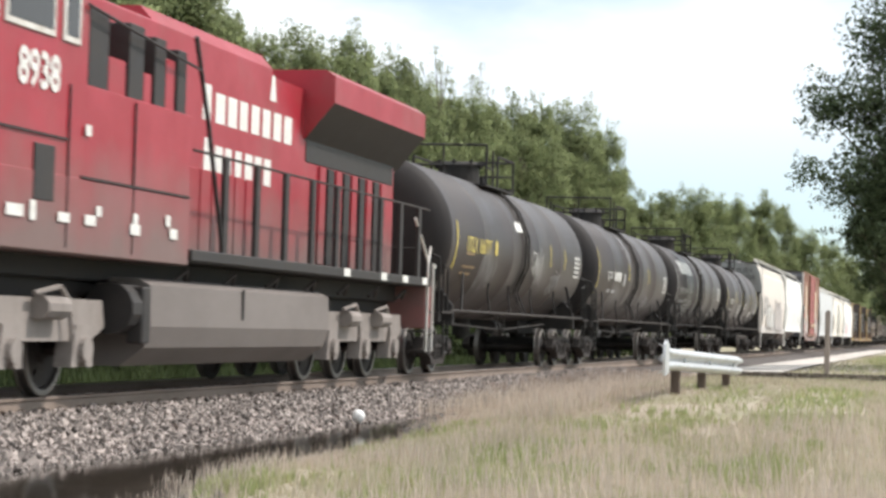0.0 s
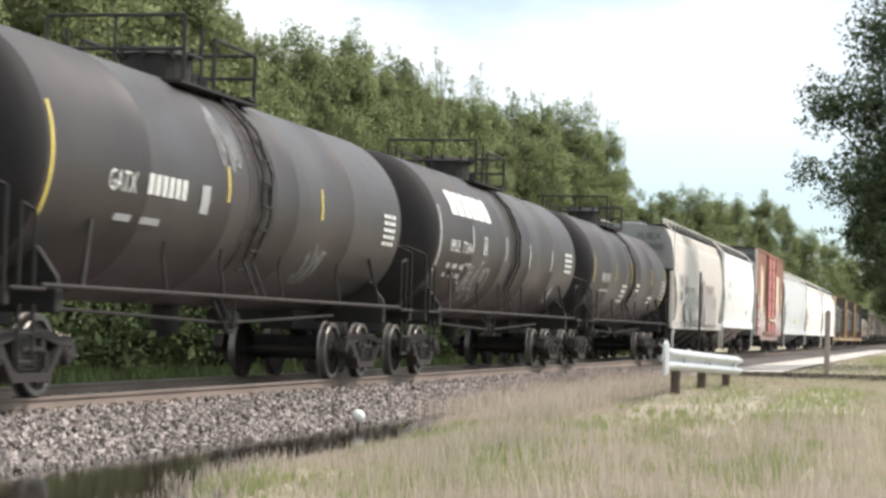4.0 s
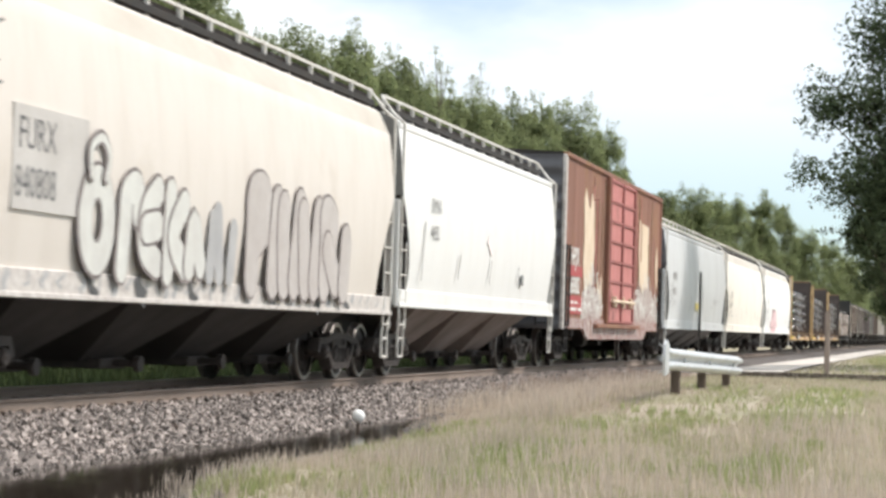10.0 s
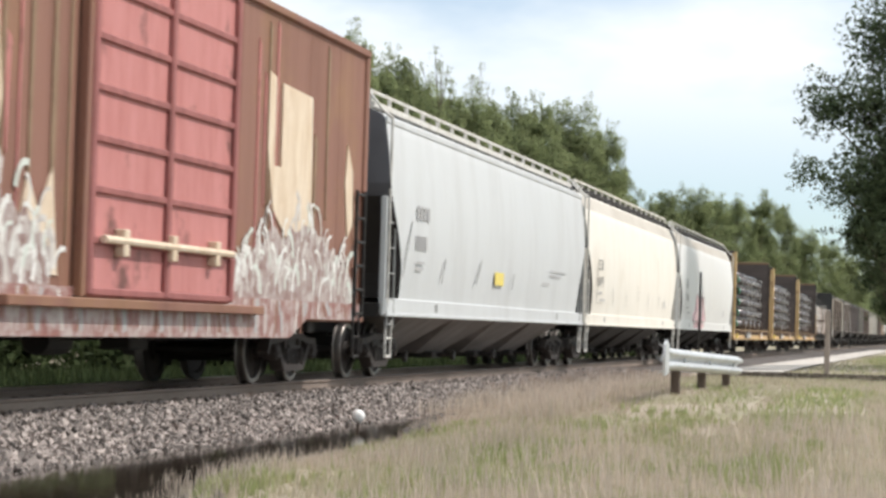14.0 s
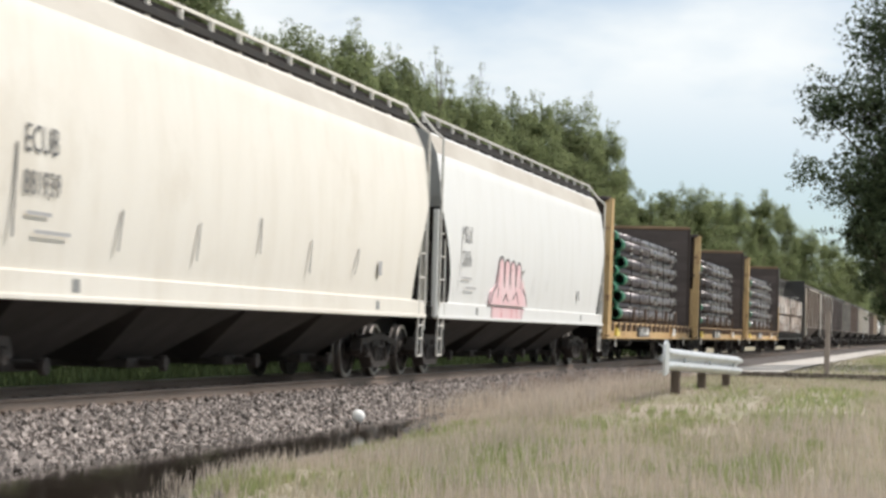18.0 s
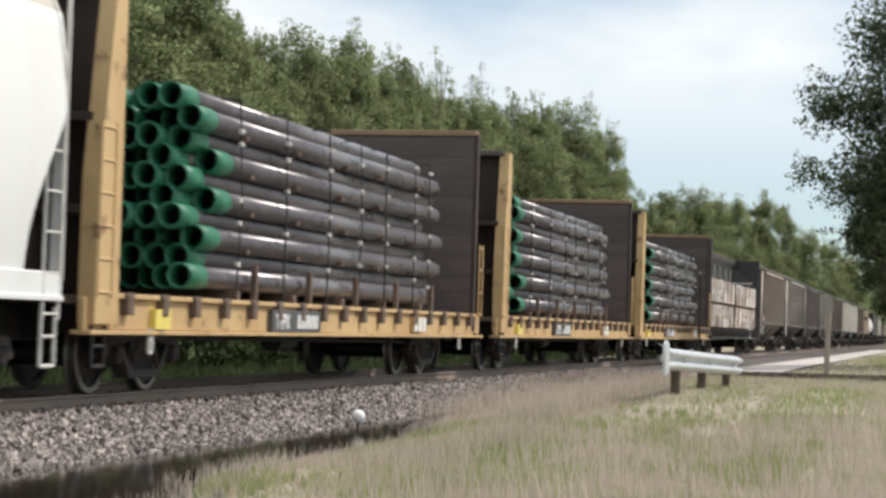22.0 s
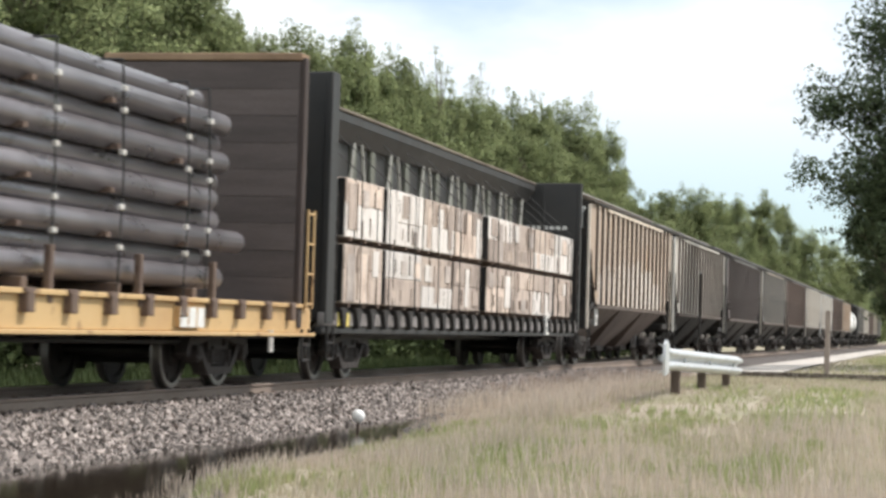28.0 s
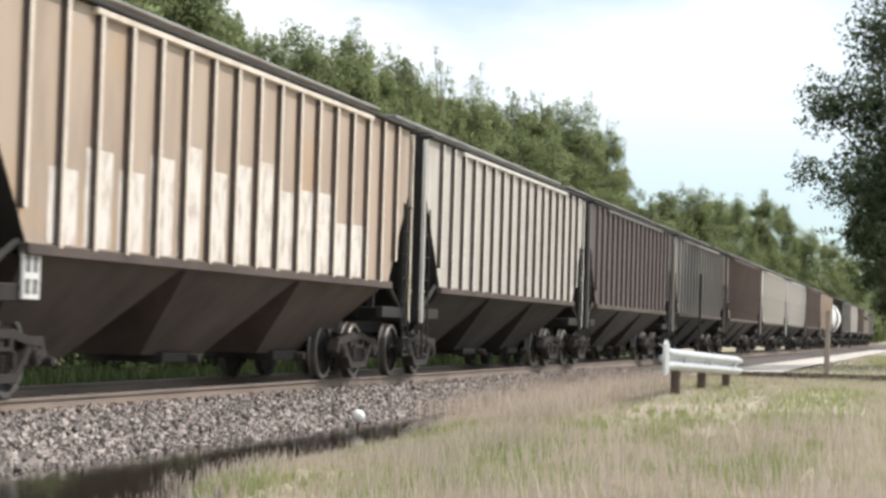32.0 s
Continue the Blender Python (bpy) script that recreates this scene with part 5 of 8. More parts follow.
    for ya, yb, n in ((141.9, 145.1, 62), (150.7, 156.4, 84)):      # sprayed curls, tallest in the middle of each bush
        for k in range(n):
            y = ya + (yb - ya) * (k + rng.random()) / n
            mid = 1 - abs((y - (ya + yb) / 2) / ((yb - ya) / 2)) ** 2
            zb = 1.16 + rng.random() * (0.25 + 0.95 * mid)
            size, way, turn0 = rng.uniform(0.28, 0.6), rng.choice((1, -1)), rng.uniform(-0.4, 0.5)
            pts = []
            for j in range(7):
                f = j / 6
                ang = 1.57 + way * (turn0 - 1.5 * f * f)
                pts.append((y - q, zb) if not j else (pts[-1][0] + size / 6 * math.cos(ang), pts[-1][1] + size / 6 * math.sin(ang)))
            bm = bmesh.new()
            ribbon(bm, pts, rng.uniform(0.035, 0.1), x + 0.002 + 0.00006 * k)
            part("sprayed_stroke", bm, M[("overspray", "white_paint", "tag_leaf", "white_paint", "overspray")[k % 5]], c)
    for ya, yb, zt in ((141.9, 145.0, 2.2), (150.8, 156.3, 2.25)):      # the pale ground under the curls
        pts = [(ya - q, 1.15)]
        for j in range(25):
            f = j / 24
            pts.append((ya + (yb - ya) * f - q, 1.2 + (zt - 1.2) * math.sin(math.pi * (0.08 + 0.84 * f)) ** 0.6 * rng.uniform(0.72, 1.05)))
        pts.append((yb - q, 1.15))
        bm = bmesh.new()
        prism(bm, pts, x - 0.02, x + 0.0012)
        part("sprayed_ground", bm, M["spray_mottled"], c, "mottled grey and white sprayed paint")
    for k in range(60):      # pale curls along the sill
        y = -half + 0.3 + (2 * half - 0.6) * (k + rng.random() * 0.8) / 60
        zb = 0.97 if abs(y) > half - 3.2 else 0.72
        lean = rng.uniform(-0.2, 0.2)
        bm = bmesh.new()
        ribbon(bm, [(y, zb + 0.02), (y + lean * 0.3, (zb + 1.19) / 2), (y + lean, 1.18)], rng.uniform(0.03, 0.12), 1.594)
        part("sprayed_stroke", bm, M[("overspray", "box_rust", "spray_grey", "sill_mottled")[k % 4]], c)
    for z0, z1, yb in ((2.22, 2.48, 142.0), (1.3, 1.75, 142.3)):
        bm = bmesh.new()
        box(bm, x - 0.02, x + 0.001, 140.2 - q, yb - q, z0, z1)
        part("red_panel", bm, M["box_red"], c)
    words("lettering", "HPJX", 0.62, M["white_paint"], c, 140.25 - q, 2.5, x + 0.003, squeeze=0.85, bold=0.016)
    words("lettering", "60083", 0.60, M["white_paint"], c, 140.25 - q, 1.8, x + 0.003, squeeze=0.88, bold=0.016)
    bm = bmesh.new()
    bars(bm, [(140.3 - q, 140.75 - q, 1.55, 1.62), (140.9 - q, 141.3 - q, 1.55, 1.62), (140.3 - q, 141.2 - q, 1.38, 1.46), (141.4 - q, 141.9 - q, 1.38, 1.46)], x + 0.004)
    part("marking", bm, M["white_paint"], c)
    couplers(c, half)
    return c


# ---- bulkhead flat cars and their pipe loads ----
def pipe_mesh(length, green):
    bm = bmesh.new()
    r, seg = 0.148, 14
    ys_ = [-length / 2, -length / 2 + 0.62, length / 2]
    for i, (a, b) in enumerate(zip(ys_[:-1], ys_[1:])):
        k = 1.12 if i == 0 and green else 1.0
        ring = [[bm.verts.new((k * rr * math.cos(j * 2 * math.pi / seg), y, k * rr * math.sin(j * 2 * math.pi / seg))) for j in range(seg)] for y in (a, b) for rr in (r, r * 0.86)]
        for j in range(seg):
            n = (j + 1) % seg
            f = [bm.faces.new((ring[0][j], ring[0][n], ring[2][n], ring[2][j]))]
            if i == 0 or True:
                f.append(bm.faces.new((ring[1][j], ring[1][n], ring[3][n], ring[3][j])))
                f.append(bm.faces.new((ring[0][j], ring[0][n], ring[1][n], ring[1][j])))
                f.append(bm.faces.new((ring[2][j], ring[2][n], ring[3][n], ring[3][j])))
            for g in f:
                g.material_index = 1 if (i == 0 and green) else 0
                g.smooth = True
    me = mesh_of("pipe", bm)
    me.materials.append(M["pipe_black"])
    me.materials.append(M["pipe_green"])
    return me


PIPES = [pipe_mesh(12.6, True), pipe_mesh(12.3, True), pipe_mesh(12.9, True)]


def bulkhead_flat(q0, q1, label, seed, shift):
    q, half = (q0 + q1) / 2, (q1 - q0) / 2
    c = car("bulkhead_flat_car", label, "flat car", q)
    deck, tall = 1.12, 4.52
    bm = bmesh.new()
    box(bm, -1.42, 1.42, -half + 0.1, half - 0.1, deck - 0.09, deck, 0.0)
    for k in range(24):
        y = -half + 0.5 + (2 * half - 1.0) * k / 23
        box(bm, -1.42, 1.42, y - 0.14, y + 0.14, deck, deck + 0.012)
    part("deck", bm, M["deck_wood"], c)
    for e in (1, -1):
        bm = bmesh.new()
        box(bm, min(e * 1.44, e * 1.52), max(e * 1.44, e * 1.52), -half, half, 0.75, deck - 0.02, 0.012)
        part("side_sill", bm, M["flat_yellow"], c)
        bm = bmesh.new()
        box(bm, min(e * 1.36, e * 1.6), max(e * 1.36, e * 1.6), -half, half, 0.70, 0.75, 0.008)
        part("sill_flange", bm, M["flat_yellow"], c)
        bm = bmesh.new()
        box(bm, min(e * 1.36, e * 1.58), max(e * 1.36, e * 1.58), -half + 0.3, half - 0.3, deck - 0.02, deck + 0.04, 0.008)
        part("deck_edge", bm, M["flat_yellow"], c)
        pocket = None
        for k in range(17):
            y = -half + 1.1 + (2 * half - 2.2) * k / 16
            if pocket is None:
                bm = bmesh.new()
                box(bm, -0.06, 0.06, -0.09, 0.09, deck - 0.2, deck + 0.02, 0.012)
                box(bm, -0.05, 0.05, -0.13, 0.13, deck + 0.0, deck + 0.05, 0.01)
                pocket = mesh_of("stake_pocket", bm)
                pocket.materials.append(M["deck_wood"])
            link_mesh("stake_pocket", pocket, [], c).location = (e * 1.56, y, 0)
    bm = bmesh.new()
    box(bm, -0.4, 0.4, -half + 0.3, half - 0.3, 0.6, deck - 0.1, 0.02)
    for k in range(12):
        y = -half + 1.0 + (2 * half - 2) * k / 11
        prism(bm, [(-1.42, deck - 0.1), (1.42, deck - 0.1), (1.42, 0.8), (0.4, 0.62), (-0.4, 0.62), (-1.42, 0.8)], y - 0.04, y + 0.04, "y")
    rods(bm, [(1.0, -half + 3, 0.66), (1.0, half - 2.2, 0.60)], 0.025)
    cyl(bm, (0.75, -1.0, 0.62), (0.75, -0.2, 0.62), 0.17, seg=12)
    part("underframe", bm, M["black_part"], c)
    for s in (1, -1):
        inner, outer = half - 0.72, half - 0.08
        tall = 4.66 if s > 0 else 4.52
        bm = bmesh.new()
        ya, yb = sorted((s * (inner + 0.06), s * (inner + 0.14)))
        box(bm, -1.46, 1.46, ya, yb, deck + 0.02, tall - 0.06, 0.01)
        b = part("bulkhead", bm, M["bulk_dark"], c, "tall steel end bulkhead")
        for k in range(9):      # horizontal facing sheets, each with a slight step
            bm = bmesh.new()
            z = deck + 0.02 + (tall - deck - 0.1) * k / 9
            ya, yb = sorted((s * (inner + 0.003 * (k % 2)), s * (inner + 0.058)))
            box(bm, -1.47, 1.47, ya, yb, z, z + (tall - deck - 0.1) / 9 - 0.003, 0.003)
            part("plank", bm, M["bulk_plank"], b)
        for x in (-1.5, -0.75, 0.0, 0.75, 1.5):
            bm = bmesh.new()
            edge = abs(x) > 1.4
            d0, d1 = (inner - 0.02, outer) if edge else (inner + 0.12, outer - 0.06)
            ya, yb = sorted((s * d0, s * d1))
            t = 0.1 if edge else 0.06
            if edge and s > 0:
                ya, yb = sorted((s * (inner + 0.02), s * (inner + 0.2)))
                box(bm, x - 0.05, x + 0.05, ya, yb, deck - 0.3, tall - 0.02, 0.012)
            elif edge:     # tapered side post
                prism(bm, [(s * d0, deck - 0.3), (s * d1, deck - 0.3), (s * (d1 - 0.02), 2.4), (s * (d0 + 0.3), tall), (s * d0, tall)], x - t, x + t)
            else:
                box(bm, x - t, x + t, ya, yb, deck - 0.1, tall - 0.04, 0.012)
            part("bulkhead_post", bm, M["flat_yellow"] if edge and s < 0 else M["bulk_dark"], b)
        bm = bmesh.new()
        ya, yb = sorted((s * inner, s * (inner + 0.36)))
        box(bm, -1.5, 1.5, ya, yb, tall - 0.06, tall + 0.05, 0.015)
        part("bulkhead_cap", bm, M["cap_rust"] if s > 0 else M["bulk_plank"], b)
        for z in (2.0, 3.0):
            bm = bmesh.new()
            ya, yb = sorted((s * (inner + 0.12), s * (outer - 0.1)))
            box(bm, -1.45, 1.45, ya, yb, z, z + 0.1, 0.01)
            part("bulkhead_girt", bm, M["bulk_dark"], b)
        ladder(c, 1.6, s * (half - 0.32) - 0.2, 1.1, 2.5 if s > 0 else 3.0, 0.4 if s < 0 else 0.3, "flat_yellow", "side", 4 if s > 0 else 6, r=0.022)
        stirrup(c, 1.56, s * (half - 0.32) - 0.2, 0.36, 0.8)
        stirrup(c, 1.56, s * (half - 1.9) - 0.1, 0.5, 0.78, 0.1, "ladder_white")
        truck(c, s * (half - 2.8))
    x = 1.606
    bm = bmesh.new()
    box(bm, 1.5, x - 0.006, -half + 6.3, -half + 8.55, 0.76, 1.06)
    part("number_panel", bm, M["spray_dark"], c)
    bm = bmesh.new()
    box(bm, 1.5, x - 0.004, -half + 1.9, -half + 2.4, 0.77, 1.0)
    part("yellow_sticker", bm, M["yellow_mark"], c)
    words("lettering", "TTPX", 0.27, M["white_paint"], c, -half + 6.42, 0.81, x + 0.002, squeeze=0.95, bold=0.012)
    bm = bmesh.new()
    bars(bm, [(-half + 7.42 + k * 0.17, -half + 7.55 + k * 0.17, 0.81, 1.0) for k in range(6)], x)
    part("marking", bm, M["white_paint"], c)
    bm = bmesh.new()
    box(bm, 1.5, x - 0.004, half - 5.6, half - 4.75, 0.8, 1.05)
    for f in bm.faces:
        f.material_index = 0
    part("logo_panel", bm, M["flat_yellow"], c)
    bm = bmesh.new()
    bars(bm, [(half - 5.6 + k * 0.3, half - 5.36 + k * 0.3, 0.8, 1.04) for k in range(3)], x)
    part("logo_mark", bm, M["white_paint"], c)
    couplers(c, half)
    # the load: six layers of pipes with timber between, in a stack of its own
    rng = random.Random(seed)
    load = thing("pipe_stack", "dark steel pipes with green ends strapped on a flat car", "pipe load", "pipe loads")
    MOVING.append((load, q))
    y_mid = shift
    z = deck + 0.16
    for layer in range(10):      # nested layers, every other one set in by half a pipe
        inset = 0.15 * (layer % 2)
        for k in range(9 - layer % 2):
            ob = link_mesh("pipe", PIPES[rng.randrange(3)], [], load)
            ob.location = (-1.24 + inset + 0.31 * k, y_mid + rng.uniform(-0.42, 0.42) + (-0.3 if layer % 2 else 0.14), z + 0.15)
            ob.rotation_euler = (0, rng.uniform(0, 6.2), 0)
        if layer and layer % 2 == 0:
            for k in range(5):
                bm = bmesh.new()
                y = y_mid - 4.6 + k * 2.3 + rng.uniform(-0.2, 0.2)
                box(bm, 1.2, 1.42, y - 0.05, y + 0.05, z + 0.0, z + 0.06, 0.0)
                part("spacer", bm, M["deck_wood"], load)
        z += 0.248
    top = z
    for y in (-5.2, -3.0, -1.1, 0.6, 2.4, 4.4, 5.2):
        bm = bmesh.new()
        yy = y_mid + y + rng.uniform(-0.15, 0.15)
        for e in (1, -1):
            rods(bm, [(e * 1.46, yy, deck + 0.05), (e * 1.46 + e * 0.02, yy + rng.uniform(-0.08, 0.08), (deck + top) / 2), (e * 1.44, yy, top + 0.01)], 0.014, 4)
        rods(bm, [(1.44, yy, top + 0.01), (-1.44, yy, top + 0.01)], 0.014, 4)
        part("strap", bm, M["strap"], load)
        for k in range(5):
            bm = bmesh.new()
            zc = deck + 0.35 + (top - deck - 0.4) * (k + rng.uniform(0.1, 0.9)) / 5
            box(bm, 1.44, 1.5, yy - 0.035, yy + 0.045, zc - 0.03, zc + 0.035, 0.008)
            part("strap_clip", bm, M["ladder_white"], load)
    for k in range(5):
        bm = bmesh.new()
        y = y_mid - 5 + k * 2.5
        box(bm, -1.44, 1.44, y - 0.07, y + 0.07, deck + 0.012, deck + 0.16, 0.01)
        part("bearer", bm, M["deck_wood"], load)
        bm = bmesh.new()
        box(bm, 1.46, 1.54, y + 0.4, y + 0.5, deck - 0.1, deck + 0.5, 0.01)
        part("stake", bm, M["deck_wood"], load)
    return c


# ---- centre-beam car with lumber ----
def centerbeam(q0, q1, label):
    q, half = (q0 + q1) / 2, (q1 - q0) / 2
    c = car("centerbeam_flat_car", label, "flat car", q)
    deck, tall = 1.14, 4.5
    m = M["centre_black"]
    bm = bmesh.new()
    box(bm, -0.2, 0.2, -half + 0.2, half - 0.2, 0.62, deck - 0.12, 0.02)
    box(bm, -1.3, 1.3, -half + 0.1, half - 0.1, deck - 0.16, deck - 0.06, 0.01)
    part("underframe", bm, m, c)
    for e in (1, -1):
        bm = bmesh.new()
        box(bm, min(e * 1.34, e * 1.44), max(e * 1.34, e * 1.44), -half, half, 0.86, 1.06, 0.012)
        part("side_sill", bm, M["sill_grey"], c)
        bm = bmesh.new()
        box(bm, min(e * 1.3, e * 1.42), max(e * 1.3, e * 1.42), -half, half, 0.74, 0.85, 0.012)
        part("lower_sill", bm, m, c)
        riser = None
        for k in range(26):
            y = -half + 0.9 + (2 * half - 1.8) * k / 25
            if riser is None:
                bm = bmesh.new()
                prism(bm, [(-0.16, deck - 0.02), (0.16, deck - 0.02), (0.1, 0.86), (-0.02, 0.82)], -0.05, 0.05)
                box(bm, -0.12, 0.04, -0.2, 0.2, deck - 0.03, deck + 0.0)
                riser = mesh_of("riser", bm)
                riser.materials.append(M["black_part"])
            link_mesh("riser", riser, [], c).location = (e * 1.46, y, 0)
    # centre truss
    bm = bmesh.new()
    box(bm, -0.3, 0.3, -half + 0.3, half - 0.3, tall - 0.14, tall + 0.04, 0.02)
    prism(bm, [(-0.3, tall - 0.14), (0.3, tall - 0.14), (0.12, tall - 0.42), (-0.12, tall - 0.42)], -half + 0.4, half - 0.4, "y")
    part("top_chord", bm, m, c)
    bm = bmesh.new()
    box(bm, -0.33, 0.33, -half + 0.3, half - 0.3, tall + 0.04, tall + 0.09, 0.012)
    part("chord_cap", bm, M["chord_dusty"], c, "dusty brown cap along the top chord")
    n = 17
    for k in range(n):
        y = -half + 1.0 + (2 * half - 2.0) * k / (n - 1)
        bm = bmesh.new()
        box(bm, -0.1, 0.1, y - 0.15, y + 0.15, deck - 0.1, tall - 0.3, 0.01)
        part("truss_post", bm, M["truss_olive"], c)
        if k < n - 1:
            bm = bmesh.new()
            y2 = y + (2 * half - 2.0) / (n - 1)
            a, b = (y + 0.1, y2 - 0.25) if k % 2 else (y2 - 0.1, y + 0.25)
            rods(bm, [(0.16, a, deck + 0.1), (0.16, b, tall - 0.4)], 0.034)
            part("truss_diagonal", bm, M["brace_pale"], c)
    bm = bmesh.new()
    box(bm, -0.03, 0.03, -half + 0.6, half - 0.6, deck - 0.05, tall - 0.3)
    part("centre_web", bm, m, c)
    for s in (1, -1):
        bm = bmesh.new()
        ya, yb = sorted((s * (half - 0.08), s * (half - 0.2)))
        box(bm, -1.4, 1.4, ya, yb, deck - 0.2, tall + (0.1 if s > 0 else 0.16), 0.02)
        b = part("bulkhead", bm, m, c, "tall dark end bulkhead")
        for x in (-1.42, -0.5, 0.5, 1.42):
            bm = bmesh.new()
            ya, yb = sorted((s * (half - 0.02), s * (half - (0.22 if s > 0 else 0.42))))
            box(bm, x - 0.05, x + 0.05, ya, yb, deck - 0.25, tall + (0.1 if s > 0 else 0.16), 0.012)
            part("bulkhead_post", bm, m, b)
        ladder(c, 1.45, s * (half - 0.32) - 0.2, 0.95, 2.9, 0.4, "truck", "side", 6)
        stirrup(c, 1.46, s * (half - 0.32) - 0.2, 0.36, 0.85)
        truck(c, s * (half - 2.6))
    bm = bmesh.new()
    box(bm, 1.4, 1.452, -half + 0.75, -half + 1.35, 0.86, 1.06)
    part("yellow_plate", bm, M["yellow_mark"], c)
    bm = bmesh.new()
    box(bm, 1.4, 1.475, half - 4.6, half - 4.2, 0.78, 1.22)
    part("white_plate", bm, M["white_paint"], c)
    bm = bmesh.new()
    bars(bm, [(half - 4.53, half - 4.43, 1.05, 1.17), (half - 4.37, half - 4.27, 1.05, 1.17), (half - 4.53, half - 4.43, 0.85, 0.98), (half - 4.37, half - 4.27, 0.85, 0.98)], 1.48)
    part("marking", bm, M["spray_dark"], c)
    bm = bmesh.new()     # writing on the far bulkhead, too small to read
    for z, w in ((3.42, 1.9), (3.28, 1.3), (3.1, 1.0)):
        for k in range(int(w / 0.16)):
            bm.faces.new([bm.verts.new((a, half - 0.21, b)) for a, b in ((-0.6 + k * 0.16, z), (-0.6 + k * 0.16 + 0.12, z), (-0.6 + k * 0.16 + 0.12, z + 0.09), (-0.6 + k * 0.16, z + 0.09))])
    part("marking", bm, M["white_paint"], c)
    couplers(c, half)
    # lumber: two tiers of wrapped packs
    rng = random.Random(3)
    load = thing("lumber_stack", "beige and white wrapped lumber packs in two tiers", "lumber load")
    MOVING.append((load, q))
    edges = [281.6 - q, 284.1 - q, 286.75 - q, 289.3 - q, 291.85 - q, 292.15 - q, 294.75 - q, 297.3 - q, 299.9 - q, 302.5 - q]
    pairs = [(a, b) for a, b in zip(edges[:-1], edges[1:]) if b - a > 1]
    for side in (1, -1):
        for tier in range(2):
            for k, (a, b) in enumerate(pairs):
                z0 = deck + 0.02 + tier * 1.03
                bm = bmesh.new()
                x0, x1 = (0.16, 1.36) if side > 0 else (-1.36, -0.16)
                x1 += rng.uniform(-0.03, 0.03)
                xf = x1 + 0.012 if side > 0 else x0 - 0.012
                box(bm, x0 + 0.04, x1 - 0.04, a + 0.12, b - 0.14, z0 + 0.05, z0 + 0.98)
                pk = part("lumber_pack", bm, M["bark"], load)
                ja, jb = rng.uniform(0.0, 0.05), rng.uniform(0.0, 0.06)
                split = rng.choice((0.42, 0.5, 0.58))
                for r in range(2):      # two bundles one over the other
                    bm = bmesh.new()
                    za, zc = (z0 + 0.06, z0 + 0.06 + 0.92 * split) if r == 0 else (z0 + 0.064 + 0.92 * split, z0 + 0.98)
                    box(bm, x0, x1 + rng.uniform(-0.012, 0.012), a + 0.04 + ja, b - 0.12 - jb, za, zc, 0.012)
                    pick = rng.random()
                    mt = "wrap_white" if (tier == 1 and k < 2 and r == 0) or pick < 0.3 else ("lumber_grey" if pick < 0.55 else "lumber")
                    part("lumber_bale", bm, M[mt], pk)
                # a black sheet on the near end stands in for shade in the gap
                bm = bmesh.new()
                box(bm, x0 + 0.02, x1 - 0.03, a + 0.025 + ja, a + 0.036 + ja, z0 + 0.08, z0 + 0.97)
                part("end_wrap", bm, M["strap"], pk, "black sheet in place of the shade between packs")
                for st in range(7):     # torn strips, stains and printed patches of the wrap
                    bm = bmesh.new()
                    y = a + 0.3 + ja + (b - a - 0.7) * (st + rng.random() * 0.8) / 7
                    low_z, high_z = rng.choice(((0.07, 0.45), (0.5, 0.95), (0.07, 0.95)))
                    zs, ze = z0 + low_z + rng.uniform(0, 0.12), z0 + high_z - rng.uniform(0, 0.12)
                    wd = rng.uniform(0.008, 0.03) if st % 3 else rng.uniform(0.15, 0.3)
                    xo = xf + side * 0.0004 * st
                    box(bm, min(xo, xo - 0.02 * side), max(xo, xo - 0.02 * side), y - wd, y + wd, zs, ze)
                    narrow = ("lumber_grey", "deck_wood", "bark")[(st + k) % 3]
                    part("wrap_strip", bm, M[narrow if st % 3 else ("wrap_stain", "lumber_grey", "wrap_white", "lumber")[(st + k + tier) % 4]], pk)
                for f in (0.15, 0.5, 0.85):
                    bm = bmesh.new()
                    y = a + (b - a) * f
                    box(bm, x0, x1 + (0.01 if side > 0 else 0), y - 0.05, y + 0.05, z0, z0 + 0.06)
                    part("sticker", bm, M["deck_wood"], pk)
                for f in (0.2, 0.8):
                    bm = bmesh.new()
                    y = a + (b - a) * f + rng.uniform(-0.08, 0.08)
                    box(bm, min(xf, xf - 0.01 * side), max(xf, xf - 0.01 * side), y - 0.009, y + 0.009, z0 + 0.04, z0 + 1.0)
                    part("wrap_band", bm, M["strap"], pk)
    for k in range(12):
        bm = bmesh.new()
        y = edges[0] + 0.7 + k * (edges[-1] - edges[0] - 1.4) / 11
        rods(bm, [(1.44, y, deck - 0.1), (1.42, y, deck + 2.1), (0.3, y + 0.1, tall - 0.3)], 0.009, 4)
        part("tie_down_cable", bm, M["strap"], load)
    return c


